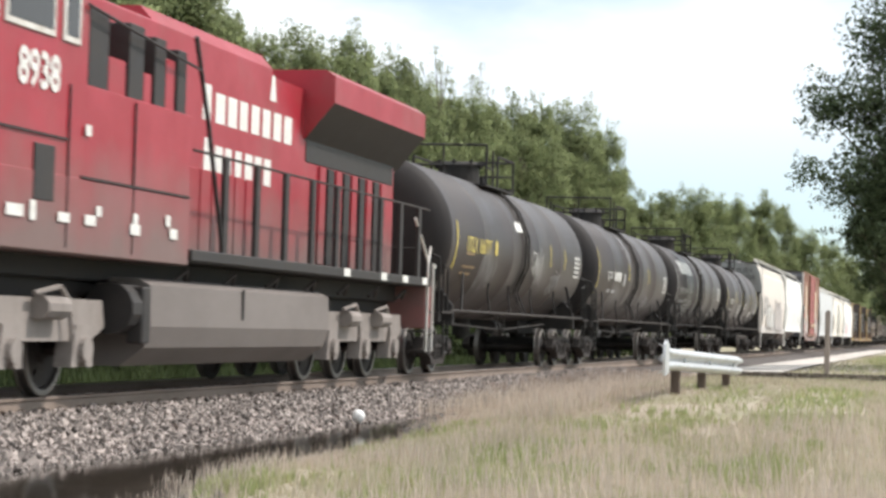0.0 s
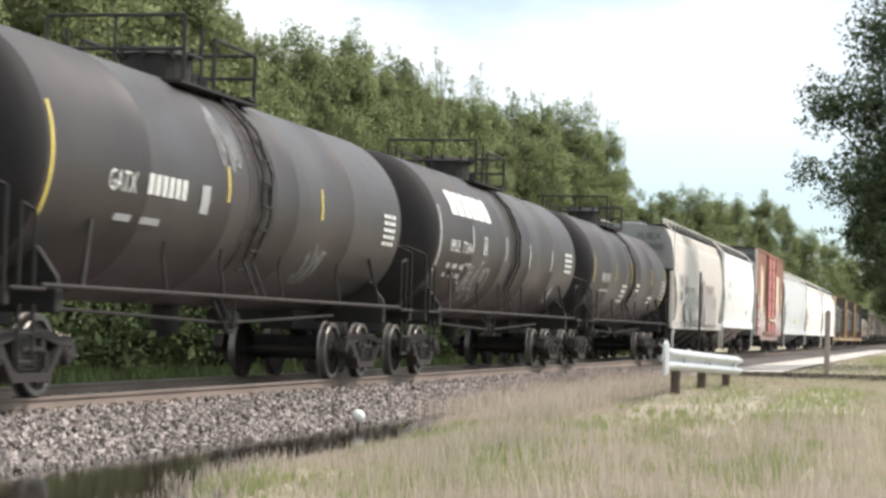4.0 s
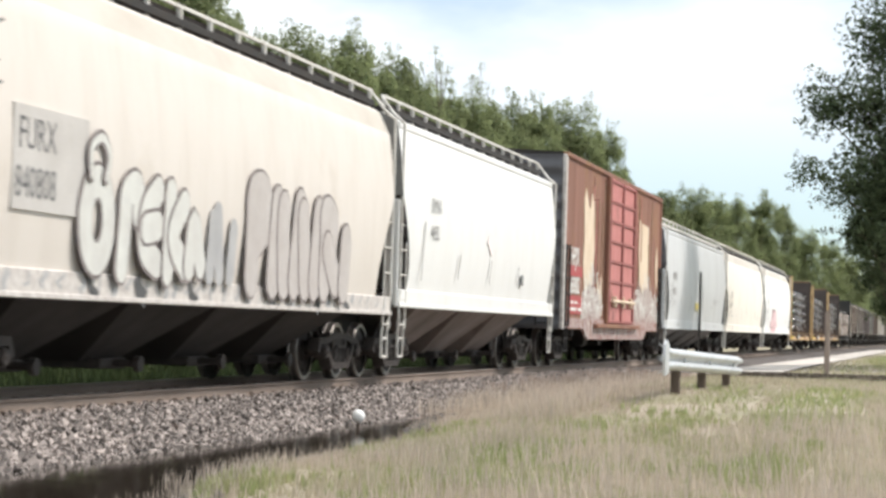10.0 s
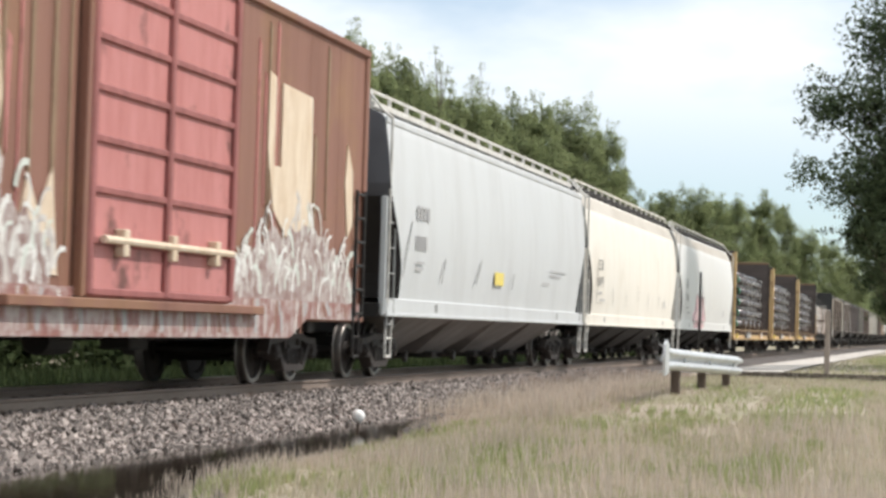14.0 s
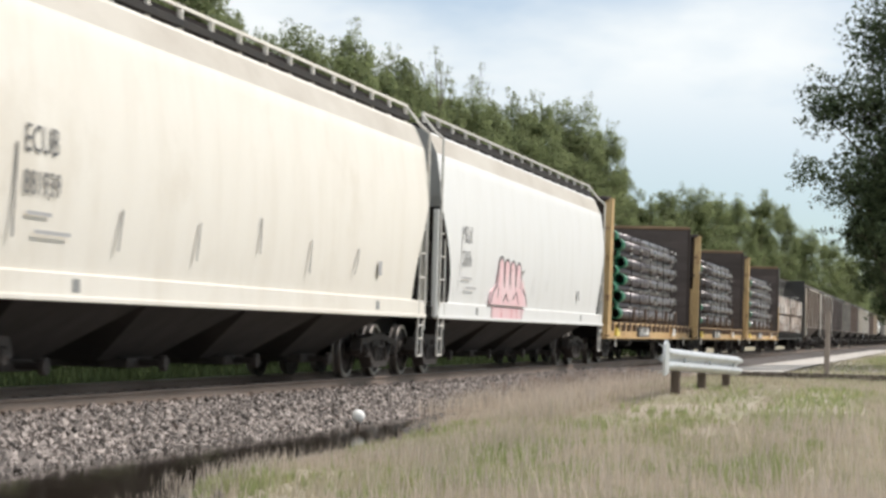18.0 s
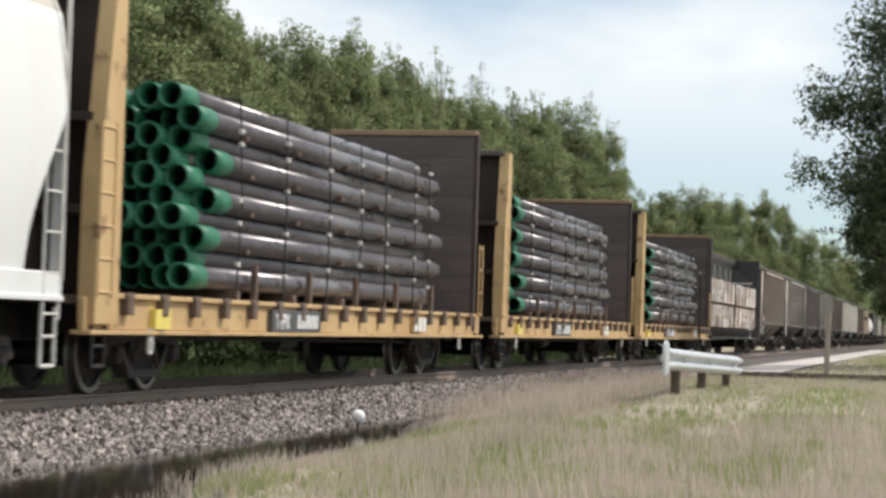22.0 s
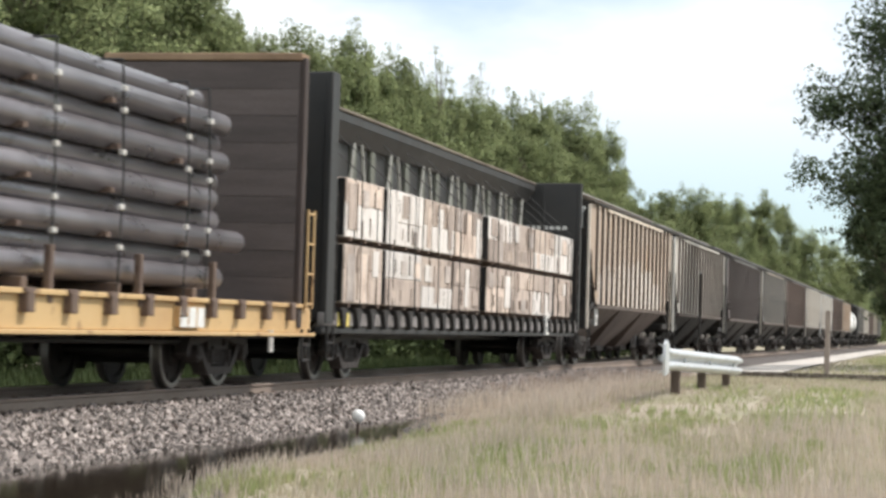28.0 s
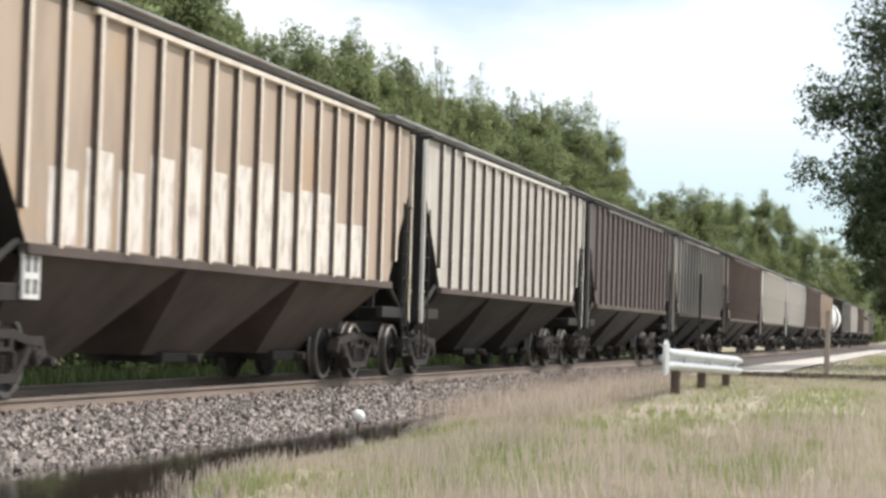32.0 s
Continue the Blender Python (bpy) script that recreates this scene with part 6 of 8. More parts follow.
# ---- locomotive ----
def locomotive(q0, q1):
    q, half = (q0 + q1) / 2, (q1 - q0) / 2
    c = thing("diesel_locomotive", "red diesel locomotive with dusty grey-brown lower body", "locomotive")
    MOVING.append((c, q))

    def Y(v):
        return v - q
    red, dust, blk = M["loco_red"], M["loco_dust"], M["loco_black"]
    bm = bmesh.new()
    box(bm, -0.95, 0.95, -half + 0.4, half - 0.3, 1.3, 1.6, 0.02)
    box(bm, -1.5, 1.5, -half + 0.8, half - 0.5, 1.585, 1.62)
    box(bm, -0.8, 0.8, -half + 0.4, half - 0.3, 1.0, 1.32, 0.02)
    part("frame", bm, M["black_part"], c)
    for e in (1, -1):     # dusty walkway edge
        bm = bmesh.new()
        box(bm, min(e * 1.5, e * 1.56), max(e * 1.5, e * 1.56), Y(24.3), half - 0.5, 1.6, 1.74, 0.012)
        part("walkway_edge", bm, M["loco_black"], c)
    # cab and the flush cabinet behind it
    bm = bmesh.new()
    prism(bm, [(Y(17.2), 1.62), (Y(21.0), 1.62), (Y(21.0), 4.55), (Y(20.6), 4.68), (Y(17.6), 4.68), (Y(17.2), 4.5)], -1.52, 1.52)
    cab = part("cab", bm, red, c, "red crew cab with side windows")
    for e in (1, -1):
        for y0, y1 in ((17.6, 18.75), (18.9, 20.1), (20.3, 20.75)):
            bm = bmesh.new()
            x0, x1 = sorted((e * 1.515, e * 1.545))
            box(bm, x0, x1, Y(y0), Y(y1), 3.72, 4.45, 0.01)
            wn_ = part("window", bm, M["ladder_white"], cab)
            bm = bmesh.new()
            x0, x1 = sorted((e * 1.53, e * 1.55))
            box(bm, x0, x1, Y(y0) + 0.07, Y(y1) - 0.07, 3.79, 4.38)
            part("window_pane", bm, M["glass"], cab)
    bm = bmesh.new()
    prism(bm, [(Y(15.2), 1.62), (Y(17.2), 1.62), (Y(17.2), 3.6), (Y(16.9), 3.75), (Y(15.5), 3.3), (Y(15.2), 3.0)], -1.15, 1.15)
    part("nose", bm, red, c)
    bm = bmesh.new()
    box(bm, -1.53, 1.53, Y(17.2), Y(24.25), 1.54, 2.35, 0.015)
    part("lower_cabinet", bm, red, c, "dust-covered lower cabinet panels")
    bm = bmesh.new()
    box(bm, -1.515, 1.515, Y(21.0), Y(24.25), 2.35, 3.35, 0.015)
    part("upper_cabinet", bm, red, c)
    bm = bmesh.new()
    box(bm, -1.05, 1.05, Y(21.0), Y(24.3), 3.35, 4.5, 0.03)
    part("equipment_hood", bm, red, c)
    for y0, y1, z0, z1 in ((21.15, 21.7, 3.32, 4.2), (22.3, 22.75, 3.3, 4.2), (23.1, 23.45, 3.25, 4.15), (23.85, 24.15, 3.2, 4.1)):
        bm = bmesh.new()
        box(bm, 1.0, 1.47, Y(y0), Y(y1), z0, z1, 0.012)
        part("grille", bm, blk, c)
    for y0, y1, z0, z1 in ((21.75, 22.25, 3.3, 3.75), (22.8, 23.05, 3.25, 3.7), (23.5, 23.8, 3.2, 3.95)):
        bm = bmesh.new()
        box(bm, 1.0, 1.45, Y(y0), Y(y1), z0, z1, 0.012)
        part("box_cover", bm, red, c)
    bm = bmesh.new()
    rods(bm, [(1.56, Y(20.9), 4.18), (1.56, Y(24.4), 3.92)], 0.02)
    rods(bm, [(1.56, Y(24.2), 4.3), (1.50, Y(24.9), 3.3), (1.5, Y(25.6), 1.7)], 0.03)
    part("grab_rail", bm, M["loco_black"], c)
    for y0, y1, z0, z1 in ((19.7, 20.2, 2.05, 2.62),):
        bm = bmesh.new()
        box(bm, 1.5, 1.54, Y(y0), Y(y1), z0, z1, 0.008)
        part("louver", bm, blk, c)
    bm = bmesh.new()
    for z, ya, yb in ((2.72, 18.6, 20.5), (2.36, 20.9, 24.2)):
        box(bm, 1.52, 1.545, Y(ya), Y(yb), z - 0.012, z + 0.012)
    for y in (20.55, 22.4):
        box(bm, 1.52, 1.54, Y(y) - 0.01, Y(y) + 0.01, 1.6, 3.3)
    part("panel_seam", bm, blk, c)
    # engine hood, radiator with its overhanging wings
    bm = bmesh.new()
    prism(bm, [(-0.98, 1.62), (0.98, 1.62), (0.98, 4.5), (0.8, 4.7), (-0.8, 4.7), (-0.98, 4.5)], Y(24.25), Y(29.0), "y")
    part("engine_hood", bm, red, c)
    bm = bmesh.new()
    prism(bm, [(-0.98, 1.62), (0.98, 1.62), (0.98, 4.4), (-0.98, 4.4)], Y(29.0), Y(36.0), "y")
    part("radiator_hood", bm, red, c)
    bm = bmesh.new()
    prism(bm, [(0.95, 3.6), (1.45, 4.2), (1.45, 4.6), (1.3, 4.7), (-1.3, 4.7), (-1.45, 4.6), (-1.45, 4.2), (-0.95, 3.6)], Y(30.6), Y(36.3), "y")
    # lower slopes coloured black, for the shade under the overhang
    for f in bm.faces:
        if 3.7 < f.calc_center_median().z < 4.0:
            f.material_index = 1
    part("radiator_wing", bm, [red, blk], c, "overhanging red radiator housing, lower slopes coloured dark for shade")
    # black panel that darkens the hood wall below the overhang
    bm = bmesh.new()
    box(bm, 0.96, 0.995, Y(30.7), Y(35.9), 3.32, 3.95, 0.01)
    part("radiator_screen", bm, blk, c, "black panel under the radiator overhang")
    for k in range(8):
        bm = bmesh.new()
        y = Y(24.7) + k * 0.46
        box(bm, 0.97, 1.0, y, y + 0.4, 1.75, 2.85, 0.01)
        part("hood_door", bm, red, c)
    for k in range(9):       # tall grilles of the radiator compartment
        bm = bmesh.new()
        y = Y(31.4) + k * 0.46
        box(bm, 0.97, 1.02, y, y + 0.32, 1.8, 3.3, 0.01)
        part("radiator_grille", bm, blk if k % 2 else red, c)
    for e in (1, -1):        # walkway hand rails
        for k in range(9):
            bm = bmesh.new()
            y = Y(25.6) + k * 1.28
            box(bm, e * 1.5 - 0.03, e * 1.5 + 0.03, y - 0.085, y + 0.085, 1.6, 2.95, 0.008)
            part("railing_post", bm, M["loco_black"], c)
        bm = bmesh.new()
        cyl(bm, (e * 1.5, Y(24.4), 2.95), (e * 1.5, Y(36.6), 2.95), 0.018, seg=6)
        part("hand_rail", bm, M["truck"], c)
    # end steps with white grab irons
    bm = bmesh.new()
    box(bm, -1.5, 1.5, Y(36.5), Y(36.95), 0.85, 1.62, 0.02)
    part("rear_platform", bm, dust, c)
    for e in (1, -1):
        bm = bmesh.new()
        x = e * 1.52
        for y in (36.55, 36.95):
            rods(bm, [(x, Y(y), 0.45), (x, Y(y), 2.0), (x, Y(y) + 0.15, 2.3 if y < 36.7 else 1.95)], 0.026)
        part("grab_iron", bm, M["ladder_white"], c)
        for z in (0.45, 0.8, 1.15):
            bm = bmesh.new()
            box(bm, min(x, x - e * 0.35), max(x, x - e * 0.35), Y(36.55), Y(36.95), z - 0.02, z + 0.02)
            part("step", bm, M["truck"], c)
        bm = bmesh.new()
        rods(bm, [(x - e * 0.02, Y(35.6), 2.75), (x - e * 0.02, Y(36.6), 2.05)], 0.024)
        part("stair_rail", bm, M["ladder_white"], c)
    # fuel tank
    bm = bmesh.new()
    prism(bm, [(-1.3, 1.36), (1.3, 1.36), (1.46, 1.28), (1.48, 0.8), (1.4, 0.55), (1.1, 0.33), (-1.1, 0.33), (-1.4, 0.55), (-1.48, 0.8), (-1.46, 1.28)], Y(23.2), Y(30.55), "y")
    part("fuel_tank", bm, M["tank_grey"], c, "dusty grey fuel tank")
    bm = bmesh.new()
    cyl(bm, (1.2, Y(22.6), 1.0), (1.2, Y(23.15), 1.0), 0.3, seg=14)
    box(bm, 1.3, 1.5, Y(22.9), Y(23.15), 0.6, 1.25, 0.02)
    part("air_filter", bm, blk, c)
    bm = bmesh.new()
    box(bm, 1.475, 1.49, Y(26.5), Y(26.56), 0.9, 1.3)
    part("fuel_gauge", bm, blk, c)
    for k in range(7):
        bm = bmesh.new()
        y = Y(24.4) + k * 1.8
        rods(bm, [(1.3, y, 1.35), (1.42, y + 0.15, 1.5), (1.3, y + 0.4, 1.36)], 0.03)
        part("air_hose", bm, M["truck"], c)
    # six-wheel trucks
    r = 0.53
    for yc in (19.9, 33.4):
        bm = bmesh.new()
        for e in (1, -1):
            x0, x1 = sorted((e * 1.0, e * 1.2))
            prism(bm, [(Y(yc) - 2.6, 0.78), (Y(yc) - 2.5, 1.08), (Y(yc) + 2.5, 1.08), (Y(yc) + 2.6, 0.78), (Y(yc) + 2.2, 0.62), (Y(yc) - 2.2, 0.62)], x0, x1)
        box(bm, -1.0, 1.0, Y(yc) - 1.4, Y(yc) - 0.9, 0.7, 1.05, 0.02)
        box(bm, -1.0, 1.0, Y(yc) + 0.9, Y(yc) + 1.4, 0.7, 1.05, 0.02)
        t = part("truck", bm, M["loco_grey"], c, "dusty grey six-wheel truck")
        for e in (1, -1):
            for dy in (-1.85, 0.0, 1.85):
                bm = bmesh.new()
                x0, x1 = sorted((e * 1.05, e * 1.26))
                y = Y(yc) + dy
                prism(bm, [(y - 0.30, 0.34), (y - 0.2, 0.8), (y + 0.2, 0.8), (y + 0.30, 0.34), (y + 0.12, 0.34), (y + 0.09, 0.4), (y - 0.09, 0.4), (y - 0.12, 0.34)], x0, x1)
                cyl(bm, (e * 1.26, y, r), (e * 1.33, y, r), 0.14, seg=12)
                part("journal_box", bm, M["loco_grey"], t)
            for dy in (-0.95, 0.95):
                bm = bmesh.new()
                y = Y(yc) + dy
                cyl(bm, (e * 1.28, y - 0.35, 0.98), (e * 1.28, y + 0.25, 0.98), 0.13, seg=10)
                rods(bm, [(e * 1.3, y - 0.5, 1.12), (e * 1.36, y, 1.2), (e * 1.3, y + 0.4, 1.05), (e * 1.3, y + 0.5, 0.7)], 0.03)
                part("brake_cylinder", bm, M["loco_grey"], t)
        for dy in (-1.85, 0.0, 1.85):
            w = link_mesh("wheelset", WHEELS[0.53], [], t)
            WHEELSETS.append((w, (0, Y(yc) + dy, r), 0.53))
    # white squares along the sill, lettering shapes, number
    for a, b, z0, z1 in ((19.05, 19.45, 1.86, 1.98), (19.6, 19.75, 1.84, 2.04), (20.3, 20.6, 1.86, 1.96), (21.0, 21.3, 1.86, 1.97), (21.3, 21.45, 1.97, 2.08),
                                                       (22.3, 22.6, 1.82, 1.94), (22.38, 22.52, 1.94, 2.06), (23.4, 23.55, 1.97, 2.1), (23.55, 23.8, 1.83, 1.95), (20.95, 21.1, 2.8, 2.92)):
        bm = bmesh.new()
        bars(bm, [(Y(a), Y(b), z0, z1)], 1.55)
        part("reflector", bm, M["white_paint"], c)
    for y in (31.0, 33.2, 34.6, 36.0):
        bm = bmesh.new()
        bars(bm, [(Y(y), Y(y) + 0.35, 1.62, 1.74)], 1.566)
        part("reflector", bm, M["white_paint"], c)
    words("lettering", "8938", 0.52, M["white_paint"], c, Y(19.25), 3.18, 1.535, squeeze=0.98, bold=0.014)

    def block_letters(n, y0, z0, wide, high, seed):
        """Plain upright blocks in place of a painted name."""
        rg = random.Random(seed)
        for k in range(n):
            bm = bmesh.new()
            h = high * (1.18 if k == 0 else 1.0)
            y = y0 + k * wide
            bars(bm, [(y, y + wide * rg.uniform(0.62, 0.8), z0, z0 + h)], 0.984)
            part("painted_block", bm, M["white_paint"], c)
    block_letters(8, Y(26.1), 3.5, 0.5, 0.4, 1)
    block_letters(7, Y(26.2), 2.82, 0.42, 0.38, 2)
    bm = bmesh.new()
    bm.faces.new([bm.verts.new((0.984, Y(28.9) + a, b)) for a, b in ((0, 4.05), (0.3, 4.05), (0.2, 4.42), (0.08, 4.42))])
    part("painted_block", bm, M["white_paint"], c)
    couplers(c, half)
    return c


M["tag_mauve"] = material("faded_silver_spray_paint", (0.74, 0.69, 0.64), (0.46, 0.39, 0.34), 0.55, 0, 3.2, (1, 1.8, 0.9), 0.47, 0.66, 0.1, 40, 0.04)
M["stain_tan"] = material("faded_orange_stencil", (0.35, 0.24, 0.12), (0.2, 0.14, 0.08), 0.6, 0, 6.0, grain=0.1, bump=0.03)

# ---- the train, front to back (places along the track at the start) ----
locomotive(14.9, 37.1)
tank_car(38.5, 53.1, "black tank car with yellow lettering and pale scratches", dict(
    ticks=[(-6.9, 2.0, 2.9), (2.9, 2.35, 2.85), (4.8, 2.35, 2.85)],
    text=[("UTLX", 39.75 - 45.8, 2.36, 0.42, "yellow_mark"), ("666707", 40.88 - 45.8, 2.36, 0.42, "yellow_mark")],
    bars=[([(42.4 - 45.8, 42.6 - 45.8, 2.38, 2.66)], "yellow_mark"), ([(39.8 - 45.8, 40.5 - 45.8, 2.3, 2.34), (39.7 - 45.8, 40.8 - 45.8, 2.05, 2.09), (39.7 - 45.8, 40.6 - 45.8, 1.92, 1.96)], "stain_tan"), ([(-1.05, -0.25, 2.98, 3.18)], "white_paint"), ([(6.15 + 0.25 * j, 6.35 + 0.25 * j, 2.2 + 0.11 * k, 2.26 + 0.11 * k) for j in range(3) for k in range(5)], "white_paint")],
    scrawl=[(-4.4, 1.75, 1.3, 0.7, 1), (0.75, 1.95, 1.3, 0.75, 2), (3.3, 1.75, 1.1, 0.5, 3)]))
tank_car(55.8, 70.3, "black tank car with a yellow end stripe and white marks", dict(
    ticks=[(-7.15, 1.9, 3.1), (-1.6, 2.4, 2.85), (2.6, 2.4, 2.85)],
    text=[("GATX", -5.6, 2.3, 0.34, "white_paint")],
    bars=[([(-4.4 + k * 0.22, -4.24 + k * 0.22, 2.32, 2.56) for k in range(6)], "white_paint"), ([(-5.2, -4.7, 1.98, 2.06), (-4.4, -3.8, 1.98, 2.06)], "spray_grey"), ([(-2.6, -2.3, 2.2, 2.55)], "spray_grey"), ([(6.15 + 0.25 * j, 6.35 + 0.25 * j, 2.2 + 0.11 * k, 2.26 + 0.11 * k) for j in range(3) for k in range(5)], "white_paint")],
    scrawl=[(2.4, 1.5, 0.9, 0.5, 3), (-1.8, 2.9, 0.7, 0.7, 1)]))
c3 = (73.15 + 87.75) / 2
tank_car(73.15, 87.75, "black tank car with bold white block lettering and scratched tags", dict(yellow=False,
    ticks=[(-7.2, 1.9, 3.1), (-4.45, 2.35, 2.85), (-1.2, 2.3, 2.8), (1.4, 2.25, 2.75), (4.1, 2.25, 2.75)],
    text=[("PROX", 74.12 - c3, 2.3, 0.33, "white_paint"), ("77104", 75.12 - c3, 2.3, 0.33, "white_paint")],
    bars=[([(74.35 + k * 0.6 - c3, 74.86 + k * 0.6 - c3, 3.0, 3.45) for k in range(6)], "white_paint"),
          ([(74.1 - c3, 74.4 - c3, 2.0, 2.09), (74.6 - c3, 75.0 - c3, 2.0, 2.09), (75.2 - c3, 75.5 - c3, 2.0, 2.09), (74.1 - c3, 74.35 - c3, 1.83, 1.91), (74.6 - c3, 74.95 - c3, 1.83, 1.91), (75.15 - c3, 75.5 - c3, 1.83, 1.91)], "spray_grey"),
          ([(77.0 - c3, 77.04 - c3, 2.35, 2.68), (77.26 - c3, 77.3 - c3, 2.35, 2.68), (77.0 - c3, 77.3 - c3, 2.35, 2.38), (77.0 - c3, 77.3 - c3, 2.66, 2.69), (77.1 - c3, 77.2 - c3, 2.42, 2.6)], "white_paint"),
          ([(86.3 - c3 + 0.32 * j, 86.56 - c3 + 0.32 * j, 2.28 + 0.13 * k, 2.35 + 0.13 * k) for j in range(3) for k in range(4)], "white_paint")],
    scrawl=[(75.6 - c3, 1.45, 2.3, 0.75, 2), (85.3 - c3, 1.5, 0.4, 0.4, 4)]))
c4 = (90.7 + 105.5) / 2
tank_car(90.7, 105.5, "black tank car with yellow upright stripes and white numbers", dict(
    ticks=[(-7.2, 2.2, 2.9), (-3.4, 2.3, 2.85), (-0.4, 2.3, 2.85), (3.9, 2.3, 2.85), (7.3, 1.75, 3.0)],
    text=[("BRCX 5340", 92.2 - c4, 2.25, 0.32, "white_paint")],
    bars=[([(92.3 - c4 + k * 0.4, 92.6 - c4 + k * 0.4, 1.98, 2.05) for k in range(4)], "spray_grey"), ([(102.0 - c4, 102.8 - c4, 1.95, 2.02), (102.0 - c4, 102.6 - c4, 1.82, 1.88), (98.9 - c4, 99.5 - c4, 2.25, 2.33), (98.9 - c4, 99.4 - c4, 2.1, 2.18)], "white_paint"),
          ([(104.45 - c4 + 0.36 * j, 104.75 - c4 + 0.36 * j, 1.98 + 0.13 * k, 2.05 + 0.13 * k) for j in range(3) for k in range(5)], "spray_grey"), ([(96.1 - c4 + 0.3 * j, 96.36 - c4 + 0.3 * j, 1.75 + 0.14 * k, 1.82 + 0.14 * k) for j in range(3) for k in range(4)], "white_paint")],
    scrawl=[(97.5 - c4, 2.9, 0.5, 0.9, 3)]))

# hopper with the large tags
h1 = curved_hopper(106.95, 123.1, "cream covered hopper with large grey and black painted tags", M["hopper_beige"], mat_sill=M["overspray"], crease=4.02)
q1_ = (106.95 + 123.1) / 2
bm = bmesh.new()
box(bm, 1.58, 1.628, 108.25 - q1_, 110.1 - q1_, 1.92, 2.95)
part("paint_patch", bm, M["patch_grey"], h1)
words("lettering", "FURX", 0.46, M["grey_letter"], h1, 108.35 - q1_, 2.52, 1.632, squeeze=0.8)
words("lettering", "840808", 0.46, M["grey_letter"], h1, 108.3 - q1_, 2.04, 1.632, squeeze=0.72)
words("lettering", "FURX", 0.35, M["spray_dark"], h1, -8.05, 4.02, 0.3, face="end", squeeze=0.95)
words("lettering", "840808", 0.35, M["spray_dark"], h1, -8.05, 3.68, 0.2, face="end", squeeze=0.95)


def painted_strokes(c, q, y0, z0, strokes, wide, fill, line, rim=0.1, x=1.64):
    """Fat sprayed strokes: for each a dark outline and, over it, a paler body with rounded ends."""
    for k, pts in enumerate(strokes):
        p = [Vector((y0 - q + a, z0 + b)) for a, b in pts]
        fine = []
        for i in range(len(p) - 1):      # a smooth curve through the points
            a, b = p[i], p[i + 1]
            before, after = p[i - 1] if i else a, p[i + 2] if i + 2 < len(p) else b
            for j in range(5):
                t = j / 5
                fine.append(0.5 * (2 * a + (b - before) * t + (2 * before - 5 * a + 4 * b - after) * t * t + (3 * a - before - 3 * b + after) * t ** 3))
        fine.append(p[-1])
        for name, w, mat, dx, shift in (("tag_outline", wide + rim, line, 0.0, -0.03), ("tag_fill", wide, fill, 0.0009, 0.0)):
            bm = bmesh.new()
            ribbon(bm, [(v.x + shift, v.y) for v in fine], w, x + 0.002 * k + dx)
            for v in (fine[0], fine[-1]):
                bm.faces.new([bm.verts.new((x + 0.002 * k + dx + 0.0003, v.x + shift + w / 2 * math.cos(u * 0.6283), v.y + w / 2 * math.sin(u * 0.6283))) for u in range(10)])
            part(name, bm, mat, c)


def upright(y, lean, top, hook=0.0):
    return [(y, 0.04), (y + lean * 0.3, 0.35 * top), (y + lean * 0.7, 0.72 * top), (y + lean + hook, top)]


M["tag_mint"] = material("pale_mint_grey_spray", (0.63, 0.64, 0.61), (0.52, 0.51, 0.49), 0.6, 0, 2.2, grain=0.06, bump=0.03)
M["tag_pale"] = material("pale_warm_grey_spray", (0.50, 0.47, 0.455), (0.42, 0.385, 0.37), 0.6, 0, 2.0, grain=0.06, bump=0.03)
M["tag_line"] = material("dark_mauve_spray_line", (0.13, 0.11, 0.11), (0.3, 0.26, 0.25), 0.6, 0, 4.0, grain=0.08, bump=0.03)
ring = [(0.62 + 0.32 * math.cos(2.2 - k * 0.7), 0.52 + 0.42 * math.sin(2.2 - k * 0.7)) for k in range(10)]
painted_strokes(h1, q1_, 109.75, 1.4, [ring, upright(1.35, 0.1, 0.85) + [(1.75, 0.95), (1.8, 0.65)], [(2.4, 0.95), (2.05, 0.7), (2.0, 0.3), (2.4, 0.12)], [(2.05, 0.5), (2.4, 0.55)],
                                         upright(2.75, 0.05, 0.95), [(3.25, 0.85), (2.9, 0.45), (3.3, 0.12)], [(3.45, 0.12), (3.6, 0.65), (3.85, 0.15)]], 0.34, M["tag_mint"], M["tag_line"], 0.08)
painted_strokes(h1, q1_, 110.1, 2.38, [[(0.05, 0.0), (0.02, 0.28), (0.3, 0.42), (0.52, 0.25), (0.45, 0.0)]], 0.09, M["tag_mint"], M["tag_line"], 0.08, 1.66)
painted_strokes(h1, q1_, 113.8, 1.42, [upright(0.2, 0.1, 0.7), upright(0.55, -0.1, 0.8), upright(0.95, 0.1, 0.62)], 0.26, M["spray_grey"], M["spray_grey"], 0.04)
painted_strokes(h1, q1_, 115.3, 1.42, [upright(0.3, 0.05, 1.12) + [(0.75, 1.15), (0.85, 0.8), (0.5, 0.58)], upright(1.2, 0.15, 1.05), upright(1.68, -0.1, 1.0, 0.05), upright(2.15, 0.22, 1.08),
                                         upright(2.65, -0.12, 0.95), upright(3.1, 0.18, 1.02), upright(3.6, 0.02, 1.05) + [(4.0, 0.95), (3.9, 0.6)], [(3.75, 0.55), (4.15, 0.12)], upright(4.6, 0.1, 0.7)],
                0.52, M["tag_pale"], M["tag_line"], 0.08)
